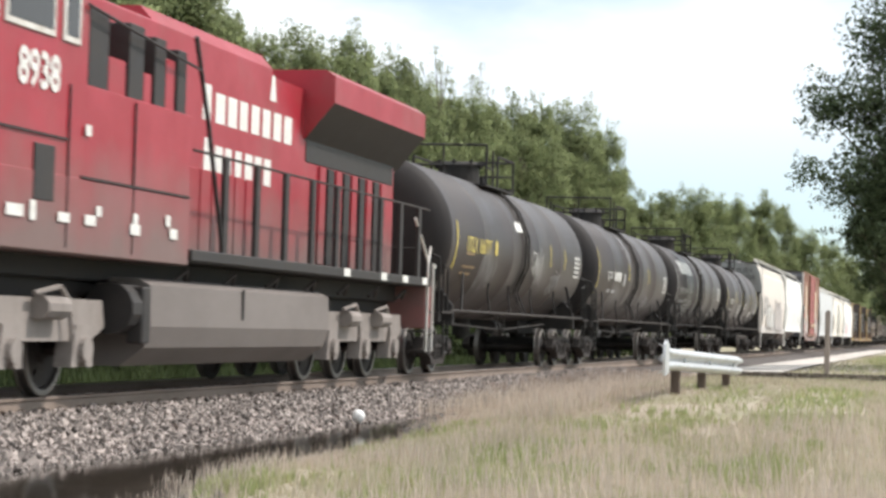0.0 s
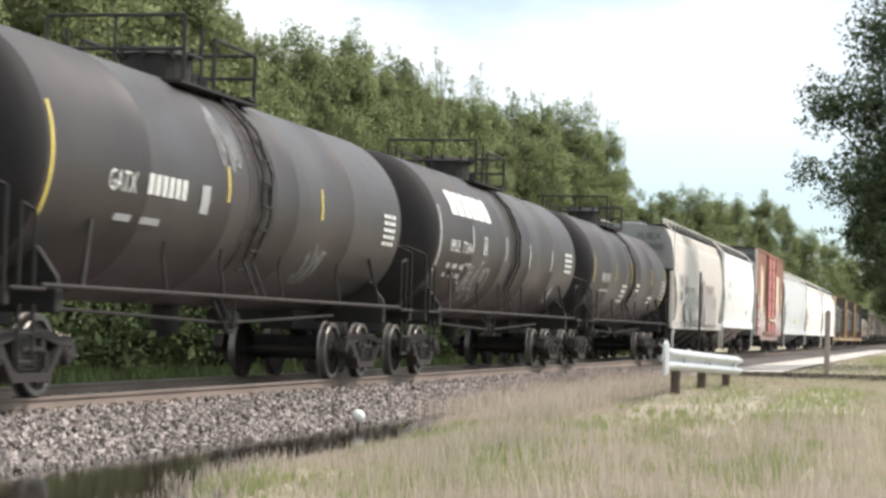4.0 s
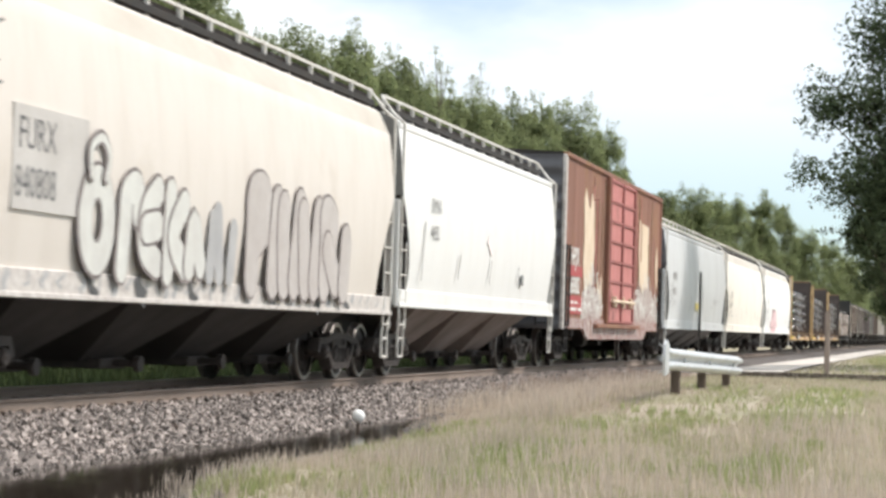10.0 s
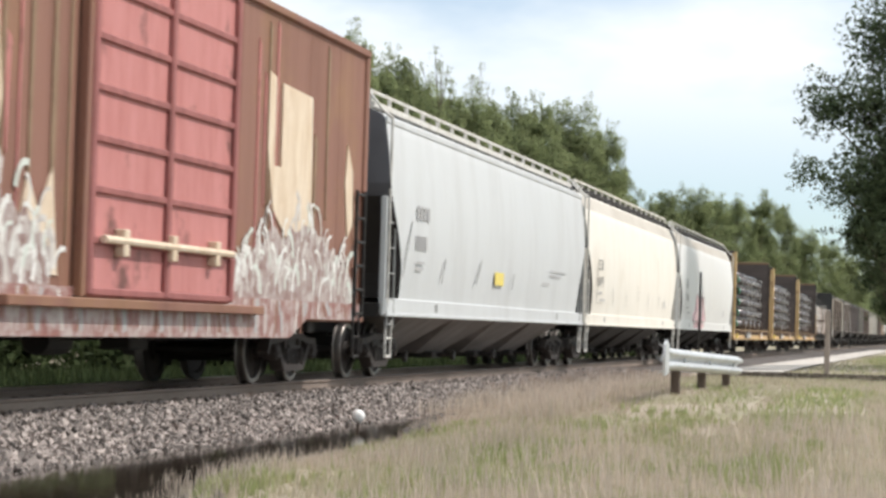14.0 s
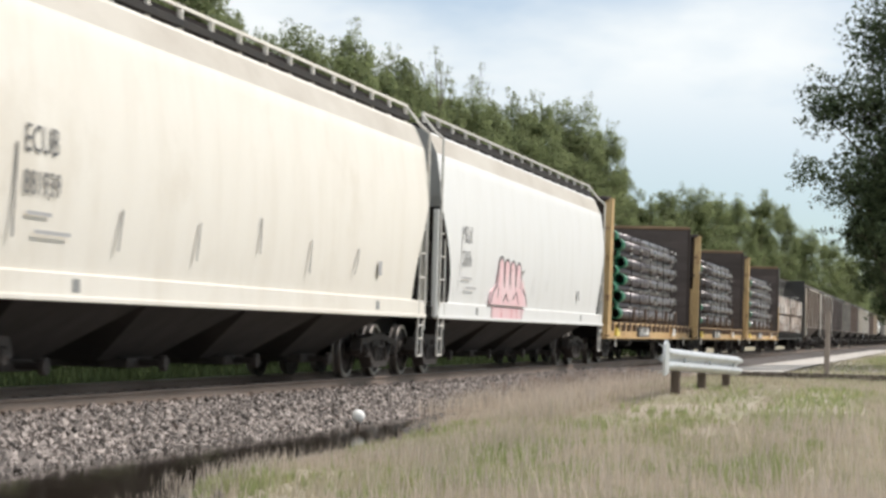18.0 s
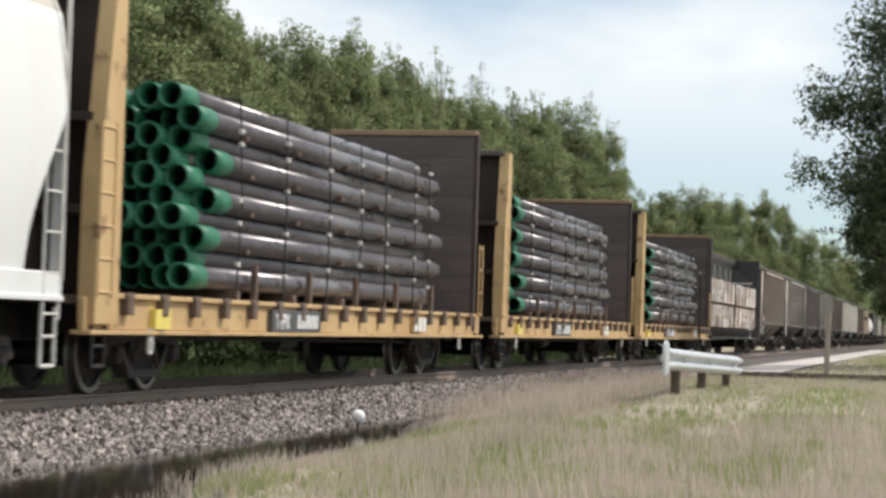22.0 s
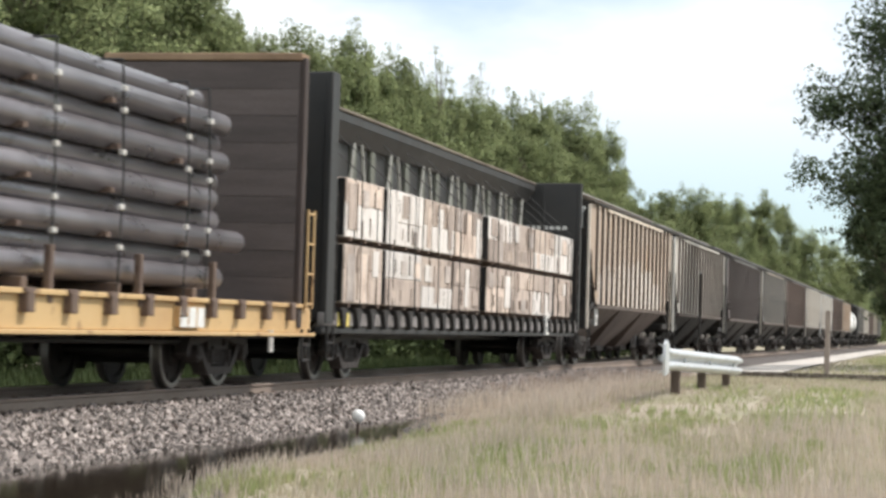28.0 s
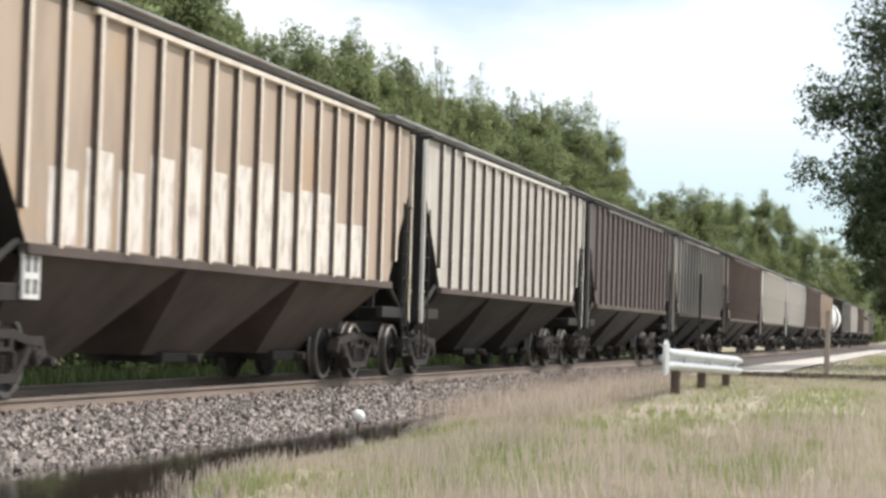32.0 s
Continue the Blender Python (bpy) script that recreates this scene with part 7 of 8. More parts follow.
for k, y in enumerate((107.6, 110.3, 111.0, 111.7, 112.6, 113.4, 115.6, 116.5, 117.6, 118.6, 119.4, 120.2)):      # the letters run on over the sill
    bm = bmesh.new()
    ribbon(bm, [(y - q1_, 1.36), (y + 0.08 - q1_, 1.2), (y + 0.3 * (k % 2) - q1_, 1.1)], 0.13 if k % 3 else 0.22, 1.588)
    part("tag_stroke", bm, M["spray_dark"] if k % 2 else M["spray_grey"], h1)
rng = random.Random(5)
for k in range(34):
    bm = bmesh.new()
    y = -7.7 + k * 0.46
    ribbon(bm, [(y, 1.12 + 0.1 * rng.random()), (y + 0.15 * rng.uniform(-1, 1), 1.22), (y + 0.1, 1.33)], rng.uniform(0.03, 0.12), 1.585)
    part("tag_stroke", bm, M["spray_grey"], h1)
for k in range(9):
    bm = bmesh.new()
    z = 2.4 + k * 0.2
    ribbon(bm, [(-7.55 + 0.1 * rng.random(), z), (-7.2 + 0.2 * rng.random(), z + 0.12), (-7.3, z + 0.02)], 0.022, 1.60)
    part("tag_stroke", bm, M["spray_dark"], h1)
for k in range(7):
    bm = bmesh.new()
    a = k * 0.9
    bm.faces.new([bm.verts.new((0.2 + k * 0.09 + u, -8.06, 3.2 + 0.22 * math.sin(a) + v)) for u, v in ((0, 0), (0.12, 0.05), (0.16, 0.28), (0.05, 0.22))])
    part("tag_stroke", bm, M["spray_dark"], h1)

h2 = curved_hopper(123.5, 138.0, "white covered hopper, plain sides with faint grey lettering", M["hopper_white"], low=1.22, bays=3, inset=0.8, bay_mat="bay_pale")
q2_ = (123.5 + 138.0) / 2
bm = bmesh.new()
bars(bm, [(133.75 - q2_, 134.0 - q2_, 1.82, 2.04)], 1.632)
part("marking", bm, M["spray_dark"], h2)
words("lettering", "SMNX", 0.36, M["grey_letter"], h2, 125.5 - q2_, 2.9, 1.634, squeeze=0.8)
words("lettering", "44353", 0.36, M["grey_letter"], h2, 125.5 - q2_, 2.42, 1.634, squeeze=0.72)
def tick(c, q, y0, z0, y1, z1, mat, wide=0.045):
    """A thin dark seam mark that leans a little, on the side of a hopper."""
    bm = bmesh.new()
    ribbon(bm, [(y0 - q, z0), ((y0 + y1) / 2 - q, (z0 + z1) / 2), (y1 - q, z1)], wide, 1.636)
    part("side_seam", bm, mat, c)


for y0, z0, y1, z1 in ((124.82, 1.68, 125.09, 2.71), (127.67, 1.78, 127.88, 2.23), (130.47, 1.75, 130.67, 2.23), (133.35, 1.78, 133.51, 2.2)):
    tick(h2, q2_, y0, z0, y1, z1, M["grey_letter"])
bm = bmesh.new()      # a faint pink cloud of paint
bm.faces.new([bm.verts.new((1.634, 130.8 - q2_ + 0.62 * math.cos(k * 0.52) * (0.8 + 0.2 * math.sin(k * 2.3)), 2.58 + 0.26 * math.sin(k * 0.52) * (0.8 + 0.3 * math.sin(k * 1.7)))) for k in range(12)])
part("paint_stain", bm, M["pale_pink"], h2)
boxcar(139.2, 157.0, "rust-brown high boxcar with pink-red sliding door and peeling paint")

hopper_specs = [(158.4, 177.9, "light grey covered hopper with faint stencils and a yellow sticker", "hopper_grey"),
                (178.3, 196.9, "cream-white covered hopper with small grey stencils", "hopper_cream"),
                (197.75, 216.8, "white covered hopper with a pink painted tag", "hopper_white")]
made_hoppers = []
for a, b, text, mt in hopper_specs:
    made_hoppers.append((curved_hopper(a, b, text, M[mt], low=1.06, rail_posts=17, crease=0.0 if mt == "hopper_grey" else 4.0, bay_mat="bay_grey" if mt == "hopper_grey" else "hopper_bin", mat_end="end_dark" if mt == "hopper_grey" else "hopper_end"), (a + b) / 2))
for (h, qq), marks in zip(made_hoppers, (
        [(160.15 + k * 0.25, 160.33 + k * 0.25, 2.7, 2.95) for k in range(4)] + [(160.15 + k * 0.21, 160.3 + k * 0.21, 2.2, 2.44) for k in range(4)] + [(160.2, 160.8, 1.96, 2.0), (160.2, 160.7, 1.86, 1.9), ] + [(172.9 + 0.24 * k, 173.08 + 0.24 * k, 2.21, 2.25) for k in range(9)] + [(172.9 + 0.24 * k, 173.08 + 0.24 * k, 2.11, 2.15) for k in range(6)] + [(172.0 + 0.24 * k, 172.15 + 0.24 * k, 1.91, 1.95) for k in range(4)],
        [(180.0, 180.6, 1.88, 1.92), (193.4, 193.62, 1.68, 1.91), (180.2, 181.1, 1.7, 1.74)],
        [(199.5, 200.3, 1.8, 1.84), (199.8, 200.7, 1.62, 1.66), (212.45, 212.68, 1.63, 1.87)])):
    for y0, y1, z0, z1 in marks:
        bm = bmesh.new()
        bars(bm, [(y0 - qq, y1 - qq, z0, z1)], 1.632)
        part("marking", bm, M["spray_grey"], h)
    for y in (-6.3, 5.9):
        bm = bmesh.new()
        bars(bm, [(y, y + 0.2, 1.14, 1.28)], 1.585)
        part("marking", bm, M["hopper_end"], h)
SEAMS = (((159.25, 1.69, 159.83, 2.65), (162.08, 1.67, 162.39, 2.11), (164.96, 1.72, 165.46, 2.19), (168.5, 1.71, 168.7, 2.04)),
         ((179.67, 1.64, 179.73, 2.57), (182.39, 1.61, 182.51, 2.07), (184.9, 1.6, 185.02, 2.06), (187.33, 1.79, 187.39, 2.26), (189.6, 1.59, 189.7, 2.07), (192.02, 1.66, 192.23, 2.06)),
         ((199.33, 1.66, 199.43, 2.56), (206.59, 1.64, 206.68, 2.03), (208.15, 1.75, 208.21, 2.0)))
for (h, qq), rows_, mt in zip(made_hoppers, SEAMS, ("grey_letter", "spray_dark", "seam_faint")):
    for y0, z0, y1, z1 in rows_:
        tick(h, qq, y0, z0, y1, z1, M[mt])
h3, q3_ = made_hoppers[0]
bm = bmesh.new()
bars(bm, [(166.75 - q3_, 167.65 - q3_, 1.76, 2.02)], 1.634)
part("sticker", bm, M["yellow_mark"], h3)
h5, q5_ = made_hoppers[1]
words("lettering", "ECUB", 0.4, M["grey_letter"], h5, 179.9 - q5_, 2.5, 1.634, squeeze=0.85)
words("lettering", "881939", 0.36, M["grey_letter"], h5, 179.9 - q5_, 2.08, 1.634, squeeze=0.85)
h6, q6_ = made_hoppers[2]
words("lettering", "MBLX", 0.44, M["grey_letter"], h6, 199.42 - q6_, 2.5, 1.634, squeeze=0.8)
words("lettering", "53696", 0.42, M["grey_letter"], h6, 199.45 - q6_, 2.05, 1.634, squeeze=0.78)
bm = bmesh.new()
prism(bm, [(y - q6_, z) for y, z in ((202.1, 1.37), (205.9, 1.37), (205.75, 1.62), (205.3, 1.98), (202.9, 1.98), (202.6, 1.72), (202.2, 1.62))], 1.58, 1.633)
part("tag_fill", bm, M["spray_pink"], h6)
bm = bmesh.new()
prism(bm, [(202.4 - q6_, 1.09), (202.4 - q6_, 1.33), (205.8 - q6_, 1.33), (205.6 - q6_, 1.09)], 1.55, 1.586)
part("tag_fill", bm, M["spray_pink"], h6)
for k in range(4):      # four rounded pink lobes with dark outlines
    yc, top = 203.1 + k * 0.6 - q6_, 2.34 - 0.02 * k
    arc = [(yc - 0.3 - 0.12 * (k == 0), 1.72)] + [(yc + 0.25 * math.cos(2.9 - 0.33 * j), top - 0.2 + 0.2 * math.sin(2.9 - 0.33 * j)) for j in range(9)] + [(yc + 0.26, 1.8)]
    bm = bmesh.new()
    prism(bm, arc, 1.60, 1.6345)
    part("tag_fill", bm, M["spray_pink"], h6)
    bm = bmesh.new()
    ribbon(bm, arc, 0.07 if k == 0 else 0.05, 1.637 + 0.0005 * k)
    part("tag_outline", bm, M["spray_dark"], h6)
for pts in ([(202.1, 1.4), (202.3, 1.62), (202.7, 1.78)], [(202.75, 1.5), (202.85, 1.72)], [(205.3, 1.75), (205.7, 1.6), (205.85, 1.4)], [(203.3, 1.45), (203.6, 1.6), (203.8, 1.45)], [(204.3, 1.5), (204.7, 1.66), (204.9, 1.42)], [(205.1, 1.75), (205.2, 2.05), (205.5, 2.15)]):
    bm = bmesh.new()
    ribbon(bm, [(y - q6_, z) for y, z in pts], 0.05, 1.6395)
    part("tag_outline", bm, M["spray_dark"], h6)
for y in (202.45, 203.4, 204.4, 205.0, 205.5):
    bm = bmesh.new()
    ribbon(bm, [(y - q6_, 1.32), (y + 0.02 - q6_, 1.1)], 0.05, 1.59)
    part("tag_outline", bm, M["spray_dark"] if y < 203 or y > 205 else M["tag_red"], h6)

bulkhead_flat(217.5, 237.3, "yellow bulkhead flat car loaded with dark pipes", 1, 0.4)
bulkhead_flat(239.0, 258.2, "yellow bulkhead flat car with stencilled sill, loaded with pipes", 2, -0.5)
bulkhead_flat(259.6, 279.35, "worn yellow bulkhead flat car carrying strapped pipes", 3, 0.2)
centerbeam(280.3, 303.0, "dark centre-beam flat car with tall end bulkheads, loaded with lumber")

rib_specs = [("tan and brown ribbed covered hopper, rust-stained", "rib_beige", "rib_worn"), ("pale grey ribbed covered hopper with worn white ribs", "rib_light", "rib_white"),
             ("dark purple-brown ribbed covered hopper", "rib_dark", "rib_grey"), ("dull grey-brown covered hopper with ribs", "rib_grey", "rib_tan"), ("rust-brown ribbed covered hopper", "rib_brown", "rib_brown"),
             ("pale ribbed covered hopper", "rib_light", "rib_light"), ("light grey ribbed covered hopper", "rib_light", "hopper_grey"), ("dark brown ribbed covered hopper", "rib_brown", "rib_brown"),
             ("tan ribbed covered hopper", "rib_beige", "rib_tan"), None, ("grey ribbed covered hopper", "rib_grey", "rib_grey"), ("pale ribbed covered hopper", "rib_light", "rib_light"),
             ("brown ribbed covered hopper, faded", "rib_brown", "rib_brown"), ("tan ribbed covered hopper, faded", "rib_tan", "rib_tan"), ("grey ribbed covered hopper, faded", "rib_grey", "rib_grey")]
for k, spec in enumerate(rib_specs):
    a = 303.75 + k * 17.85
    if spec is None:
        tank_car(a + 1.4, a + 15.5, "white tank car among the hoppers", dict(shell="hopper_white"))
        continue
    # the first two cars get dark brown webs as painted rib shade
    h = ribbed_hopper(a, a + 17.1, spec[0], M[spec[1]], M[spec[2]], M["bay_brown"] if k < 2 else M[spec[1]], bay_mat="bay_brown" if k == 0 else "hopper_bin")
    if k == 0:
        bm = bmesh.new()
        box(bm, 1.5, 1.53, -7.15, -6.75, 1.05, 1.55)
        part("white_plate", bm, M["white_paint"], h)
        bm = bmesh.new()
        bars(bm, [(-7.1, -7.0, 1.32, 1.48), (-6.92, -6.82, 1.32, 1.48), (-7.1, -7.0, 1.1, 1.25), (-6.92, -6.82, 1.1, 1.25)], 1.535)
        part("marking", bm, M["spray_dark"], h)
        for p in range(13):
            bm = bmesh.new()
            y = -6.7 + p * 0.95
            bars(bm, [(y + 0.08, y + 0.84, 1.63, 2.35 + 0.55 * math.sin(math.pi * (p + 0.5) / 13) + 0.16 * math.sin(p * 2.1))], 1.524)
            part("tag_fill", bm, M["tag_mauve"], h)
        bm = bmesh.new()      # placard high on the end
        box(bm, 0.5, 1.38, -8.31, -8.25, 3.55, 4.1)
        part("placard", bm, M["white_paint"], h, "white placard with small writing")
        for z in (3.95, 3.78, 3.63):
            bm = bmesh.new()
            box(bm, 0.6, 1.28 if z < 3.9 else 1.0, -8.318, -8.312, z - 0.03, z + 0.03)
            part("marking", bm, M["spray_dark"], h)


# ---- roadside things ----
def guardrail():
    g = thing("guardrail", "short galvanised steel guardrail with a flared end on wooden posts", "guardrail", at=(0, 0, 0))
    a, b = Vector((6.53, 29.9, 0.0)), Vector((6.96, 37.0, 0.0))
    za, zb = 0.70, 0.53
    wave = [(-0.02, 0.16), (0.03, 0.14), (0.085, 0.105), (0.085, 0.06), (-0.02, 0.012), (-0.02, -0.012), (0.085, -0.06), (0.085, -0.105), (0.03, -0.14), (-0.02, -0.16)]
    bm = bmesh.new()
    n = 14
    rows = []
    for k in range(n + 1):
        f = k / n
        p = a.lerp(b, f)
        z = za + (zb - za) * f - 0.155
        flare = 1 + 0.3 * max(0.0, 1 - f * 9)
        rows.append([bm.verts.new((p.x + d, p.y, z + h * flare)) for d, h in wave])
    for r, s in zip(rows[:-1], rows[1:]):
        for i in range(len(wave) - 1):
            bm.faces.new((r[i], r[i + 1], s[i + 1], s[i]))
    ob = part("w_beam", bm, M["galv"], g, smooth=True)
    mod = ob.modifiers.new("thickness", "SOLIDIFY")
    mod.thickness = 0.012
    bm = bmesh.new()      # rounded end shoe
    prism(bm, [(-0.05, -0.24), (0.34, -0.2), (0.34, 0.2), (0.1, 0.26), (-0.05, 0.2), (-0.1, 0.0)], -0.02, 0.02)
    shoe = part("end_shoe", bm, M["galv"], g, at=(a.x + 0.1, a.y - 0.25, za - 0.155))
    for f in (0.24, 0.56, 0.9):
        bm = bmesh.new()
        p = a.lerp(b, f)
        gz = ground_z(p.x, p.y)
        z = za + (zb - za) * f
        box(bm, p.x - 0.15, p.x - 0.02, p.y - 0.08, p.y + 0.08, gz - 0.3, z - 0.12, 0.012)
        part("post", bm, M["old_wood"], g, "weathered wooden post")
        bm = bmesh.new()
        cyl(bm, (p.x + 0.02, p.y, z - 0.155), (p.x + 0.06, p.y, z - 0.155), 0.03, seg=8)
        part("bolt", bm, M["galv"], g)


guardrail()


def marker():
    x, y = 3.38, 25.45
    z = ground_z(x, y)
    m = thing("marker_post", "thin dark stake with a round white knob in the ditch", "marker post", at=(x, y, z))
    bm = bmesh.new()
    box(bm, -0.02, 0.02, -0.012, 0.012, -0.2, -0.235 - z, 0.004)
    part("stake", bm, M["old_wood"], m)
    bm = bmesh.new()
    bmesh.ops.create_uvsphere(bm, u_segments=16, v_segments=10, radius=0.084, matrix=Matrix.Translation((0.02, -0.06, -0.235 - z)))
    part("knob", bm, M["white_ball"], m, "round white knob", smooth=True)


marker()


def wooden_post(x, y, h):
    p = thing("wooden_post", "weathered grey-brown wooden post standing in the grass", "post", at=(x, y, ground_z(x, y)))
    bm = bmesh.new()
    box(bm, -0.08, 0.08, -0.08, 0.08, -0.4, h, 0.02)
    part("shaft", bm, M["grey_post"], p)
    bm = bmesh.new()
    prism(bm, [(-0.085, h), (0.085, h), (0.0, h + 0.05)], -0.08, 0.08, "y")
    part("cap", bm, M["grey_post"], p)


wooden_post(6.95, 66.5, 1.95)


def sign_pole(x, y, h):
    p = thing("sign_pole", "thin dark steel pole behind the guardrail", "pole", at=(x, y, ground_z(x, y)))
    bm = bmesh.new()
    box(bm, -0.02, 0.02, -0.014, 0.014, -0.3, h, 0.004)
    part("channel", bm, M["black_part"], p)
    bm = bmesh.new()
    box(bm, -0.03, 0.03, -0.022, 0.022, h - 0.03, h + 0.01, 0.003)
    part("cap", bm, M["hopper_end"], p)


sign_pole(5.95, 40.0, 2.05)


# ---- grass ----
def blades(name, count, area, h0, h1, mat, label, seed, keep=None, width=0.012, clump=0.0, tall=None):
    """Bent grass blades, two pieces each, in one mesh."""
    rng = np.random.default_rng(seed)
    x0, x1, y0, y1 = area
    px, py = rng.uniform(x0, x1, count), y0 + (y1 - y0) * rng.random(count) ** 1.35
    if clump:
        g = rng.integers(0, max(1, count // 14), count)
        cx, cy = rng.uniform(x0, x1, count // 14 + 1), y0 + (y1 - y0) * rng.random(count // 14 + 1) ** 1.35
        px, py = cx[g] + rng.normal(0, clump, count), cy[g] + rng.normal(0, clump, count)
    if keep is not None:
        ok = np.array([keep(a, b) for a, b in zip(px, py)])
        px, py = px[ok], py[ok]
    n = len(px)
    pz = np.array([max(ground_z(a, b), bed_z(a, b) if abs(a) < 3.7 else -9.0) for a, b in zip(px, py)]) - 0.02
    h = rng.uniform(h0, h1, n)
    if tall is not None:
        h = h * np.array([tall(a, b) for a, b in zip(px, py)])
    a = rng.uniform(0, 6.28, n)
    lean = rng.uniform(0.05, 0.45, n) * h
    w = width * rng.uniform(0.6, 1.4, n)
    dx, dy = np.cos(a), np.sin(a)
    ex, ey = -dy * w, dx * w
    v = np.zeros((n, 5, 3))
    v[:, 0] = np.stack([px - ex, py - ey, pz], 1)
    v[:, 1] = np.stack([px + ex, py + ey, pz], 1)
    v[:, 2] = np.stack([px + dx * lean * 0.35 + ex * 0.7, py + dy * lean * 0.35 + ey * 0.7, pz + h * 0.6], 1)
    v[:, 3] = np.stack([px + dx * lean * 0.35 - ex * 0.7, py + dy * lean * 0.35 - ey * 0.7, pz + h * 0.6], 1)
    v[:, 4] = np.stack([px + dx * lean, py + dy * lean, pz + h], 1)
    base = 5 * np.arange(n)
    quads = np.stack([base, base + 1, base + 2, base + 3], 1).tolist()
    tris = np.stack([base + 3, base + 2, base + 4], 1).tolist()
    me = bpy.data.meshes.new(name)
    me.from_pydata(v.reshape(-1, 3).tolist(), [], quads + tris)
    ob = link_mesh(name, me, mat)
    return tagged(ob, label, "grass", kind="stuff")


def bay(x, y):
    """How far into the meadow a place lies, with an uneven margin."""
    return x - grass_edge(y) - 0.25 * noise.noise((x * 0.9, y * 0.55, 2.0)) - 0.15 * noise.noise((x * 2.7, y * 1.6, 5.0))


def off_bed(x, y):
    return bay(x, y) > 0.05


def off_edge(x, y):
    return x > grass_edge(y) + 0.05 + 0.2 * noise.noise((x * 2.0, y * 1.2, 8.0))


def low_meadow(x, y):
    return bay(x, y) > 0.15


def lush(x, y):
    """Where green grass grows among the straw."""
    best = 0.0
    for cx, cy, rx, ry in ((5.95, 20.6, 0.95, 3.2), (6.95, 17.2, 0.8, 1.6), (8.9, 19.5, 0.5, 2.0), (8.7, 31.0, 0.8, 7.0), (7.8, 120.0, 1.3, 32.0)):
        best = max(best, 1 - math.hypot((x - cx) / rx, (y - cy) / ry))
    return best + 0.3 * noise.noise((x * 1.3, y * 0.5, 4.0)) + 0.4 * noise.noise((x * 9.0, y * 5.0, 1.0))


def is_lush(x, y):
    return lush(x, y) > 0.12 and bay(x, y) > 0.15


def margin(x, y):
    near_rail = 0.3 if 5.9 < x < 7.9 and 24 < y < 38 else 1.0
    return near_rail * (0.16 + 0.84 * smooth(0.2, 2.9, bay(x, y))) * (0.75 + 0.5 * (0.5 + noise.noise((x * 0.7, y * 0.4, 9.0))))


def brown_strip(x, y):
    return bay(x, y) > -0.1 + 0.7 * noise.noise((x * 1.5, y * 0.8, 6.0)) and x < 6.4 - 1.6 * smooth(32, 44, y)


def dry(x, y):
    return low_meadow(x, y) and lush(x, y) < 0.22


blades("dry_grass", 150000, (3.0, 11.5, 11, 45), 0.05, 0.15, M["straw"], "low dry straw-coloured meadow grass", 1, dry, 0.0055, tall=margin)
blades("green_grass", 110000, (4.6, 9.2, 14, 28), 0.05, 0.15, M["green_blade"], "green grass growing in patches among the straw", 21, is_lush, 0.006)
blades("green_grass", 40000, (6.2, 11.0, 24, 150), 0.05, 0.15, M["green_blade"], "green grass beside the gravel road", 22, is_lush, 0.012)
blades("tall_grass_tufts", 13000, (3.0, 6.2, 12, 27), 0.18, 0.5, M["straw"], "feathery tufts of tall dry grass", 2, off_bed, 0.004, 0.2, margin)
blades("tall_grass_tufts", 4500, (6.0, 10.5, 12, 26), 0.2, 0.46, M["plume"], "feathery tufts of tall dry grass", 6, off_bed, 0.004, 0.16, margin)
blades("near_grass", 12000, (4.2, 9.0, 10, 21), 0.04, 0.14, M["straw"], "short dry grass beside the ditch", 9, off_edge, 0.005, 0.12)
blades("mown_grass", 9000, (5.4, 7.8, 24, 41), 0.03, 0.09, M["straw"], "short cropped grass round the guardrail", 8, None, 0.008)
blades("pale_plumes", 14000, (3.7, 6.0, 17.5, 29), 0.25, 0.55, M["plume"], "pale feathery grass plumes at the edge of the ditch", 11, off_bed, 0.004, 0.22, margin)
blades("brown_weeds", 42000, (1.9, 6.4, 27, 60), 0.05, 0.26, M["brown_weed"], "brown feathery weeds spreading over the ballast", 15, brown_strip, 0.006, 0.3, lambda x, y: 0.35 + 0.65 * smooth(33, 42, y))
blades("pale_plumes", 5000, (2.6, 6.2, 30, 44), 0.15, 0.4, M["plume"], "pale feathery grass plumes among the brown weeds", 16, brown_strip, 0.005, 0.25)
blades("ditch_weeds", 9000, (2.9, 6.4, 12, 30), 0.05, 0.24, M["plume"], "thin dry stalks at the edge of the ditch", 7, lambda x, y: grass_edge(y) + (0.15 if y > 19 else -0.4) < x < grass_edge(y) + 0.6, 0.004, 0.12)
blades("far_grass", 22000, (2.9, 26, 46, 150), 0.05, 0.13, M["straw"], "pale meadow grass running into the distance", 3, lambda x, y: x > 5.6 and not (x < 11 and y < 60), 0.03)
blades("trackside_weeds", 26000, (-9.0, -4.2, 12, 90), 0.15, 0.6, M["bush"], "green weeds and grass beyond the track", 4, None, 0.02, 0.2)
# a strip of dark blades in place of a tree's cast shadow
blades("dead_weeds", 26000, (5.6, 11.0, 44, 60), 0.08, 0.2, M["shade_weed"], "dark brown weeds standing in for tree shadow along the road", 14, None, 0.03, 0.3)


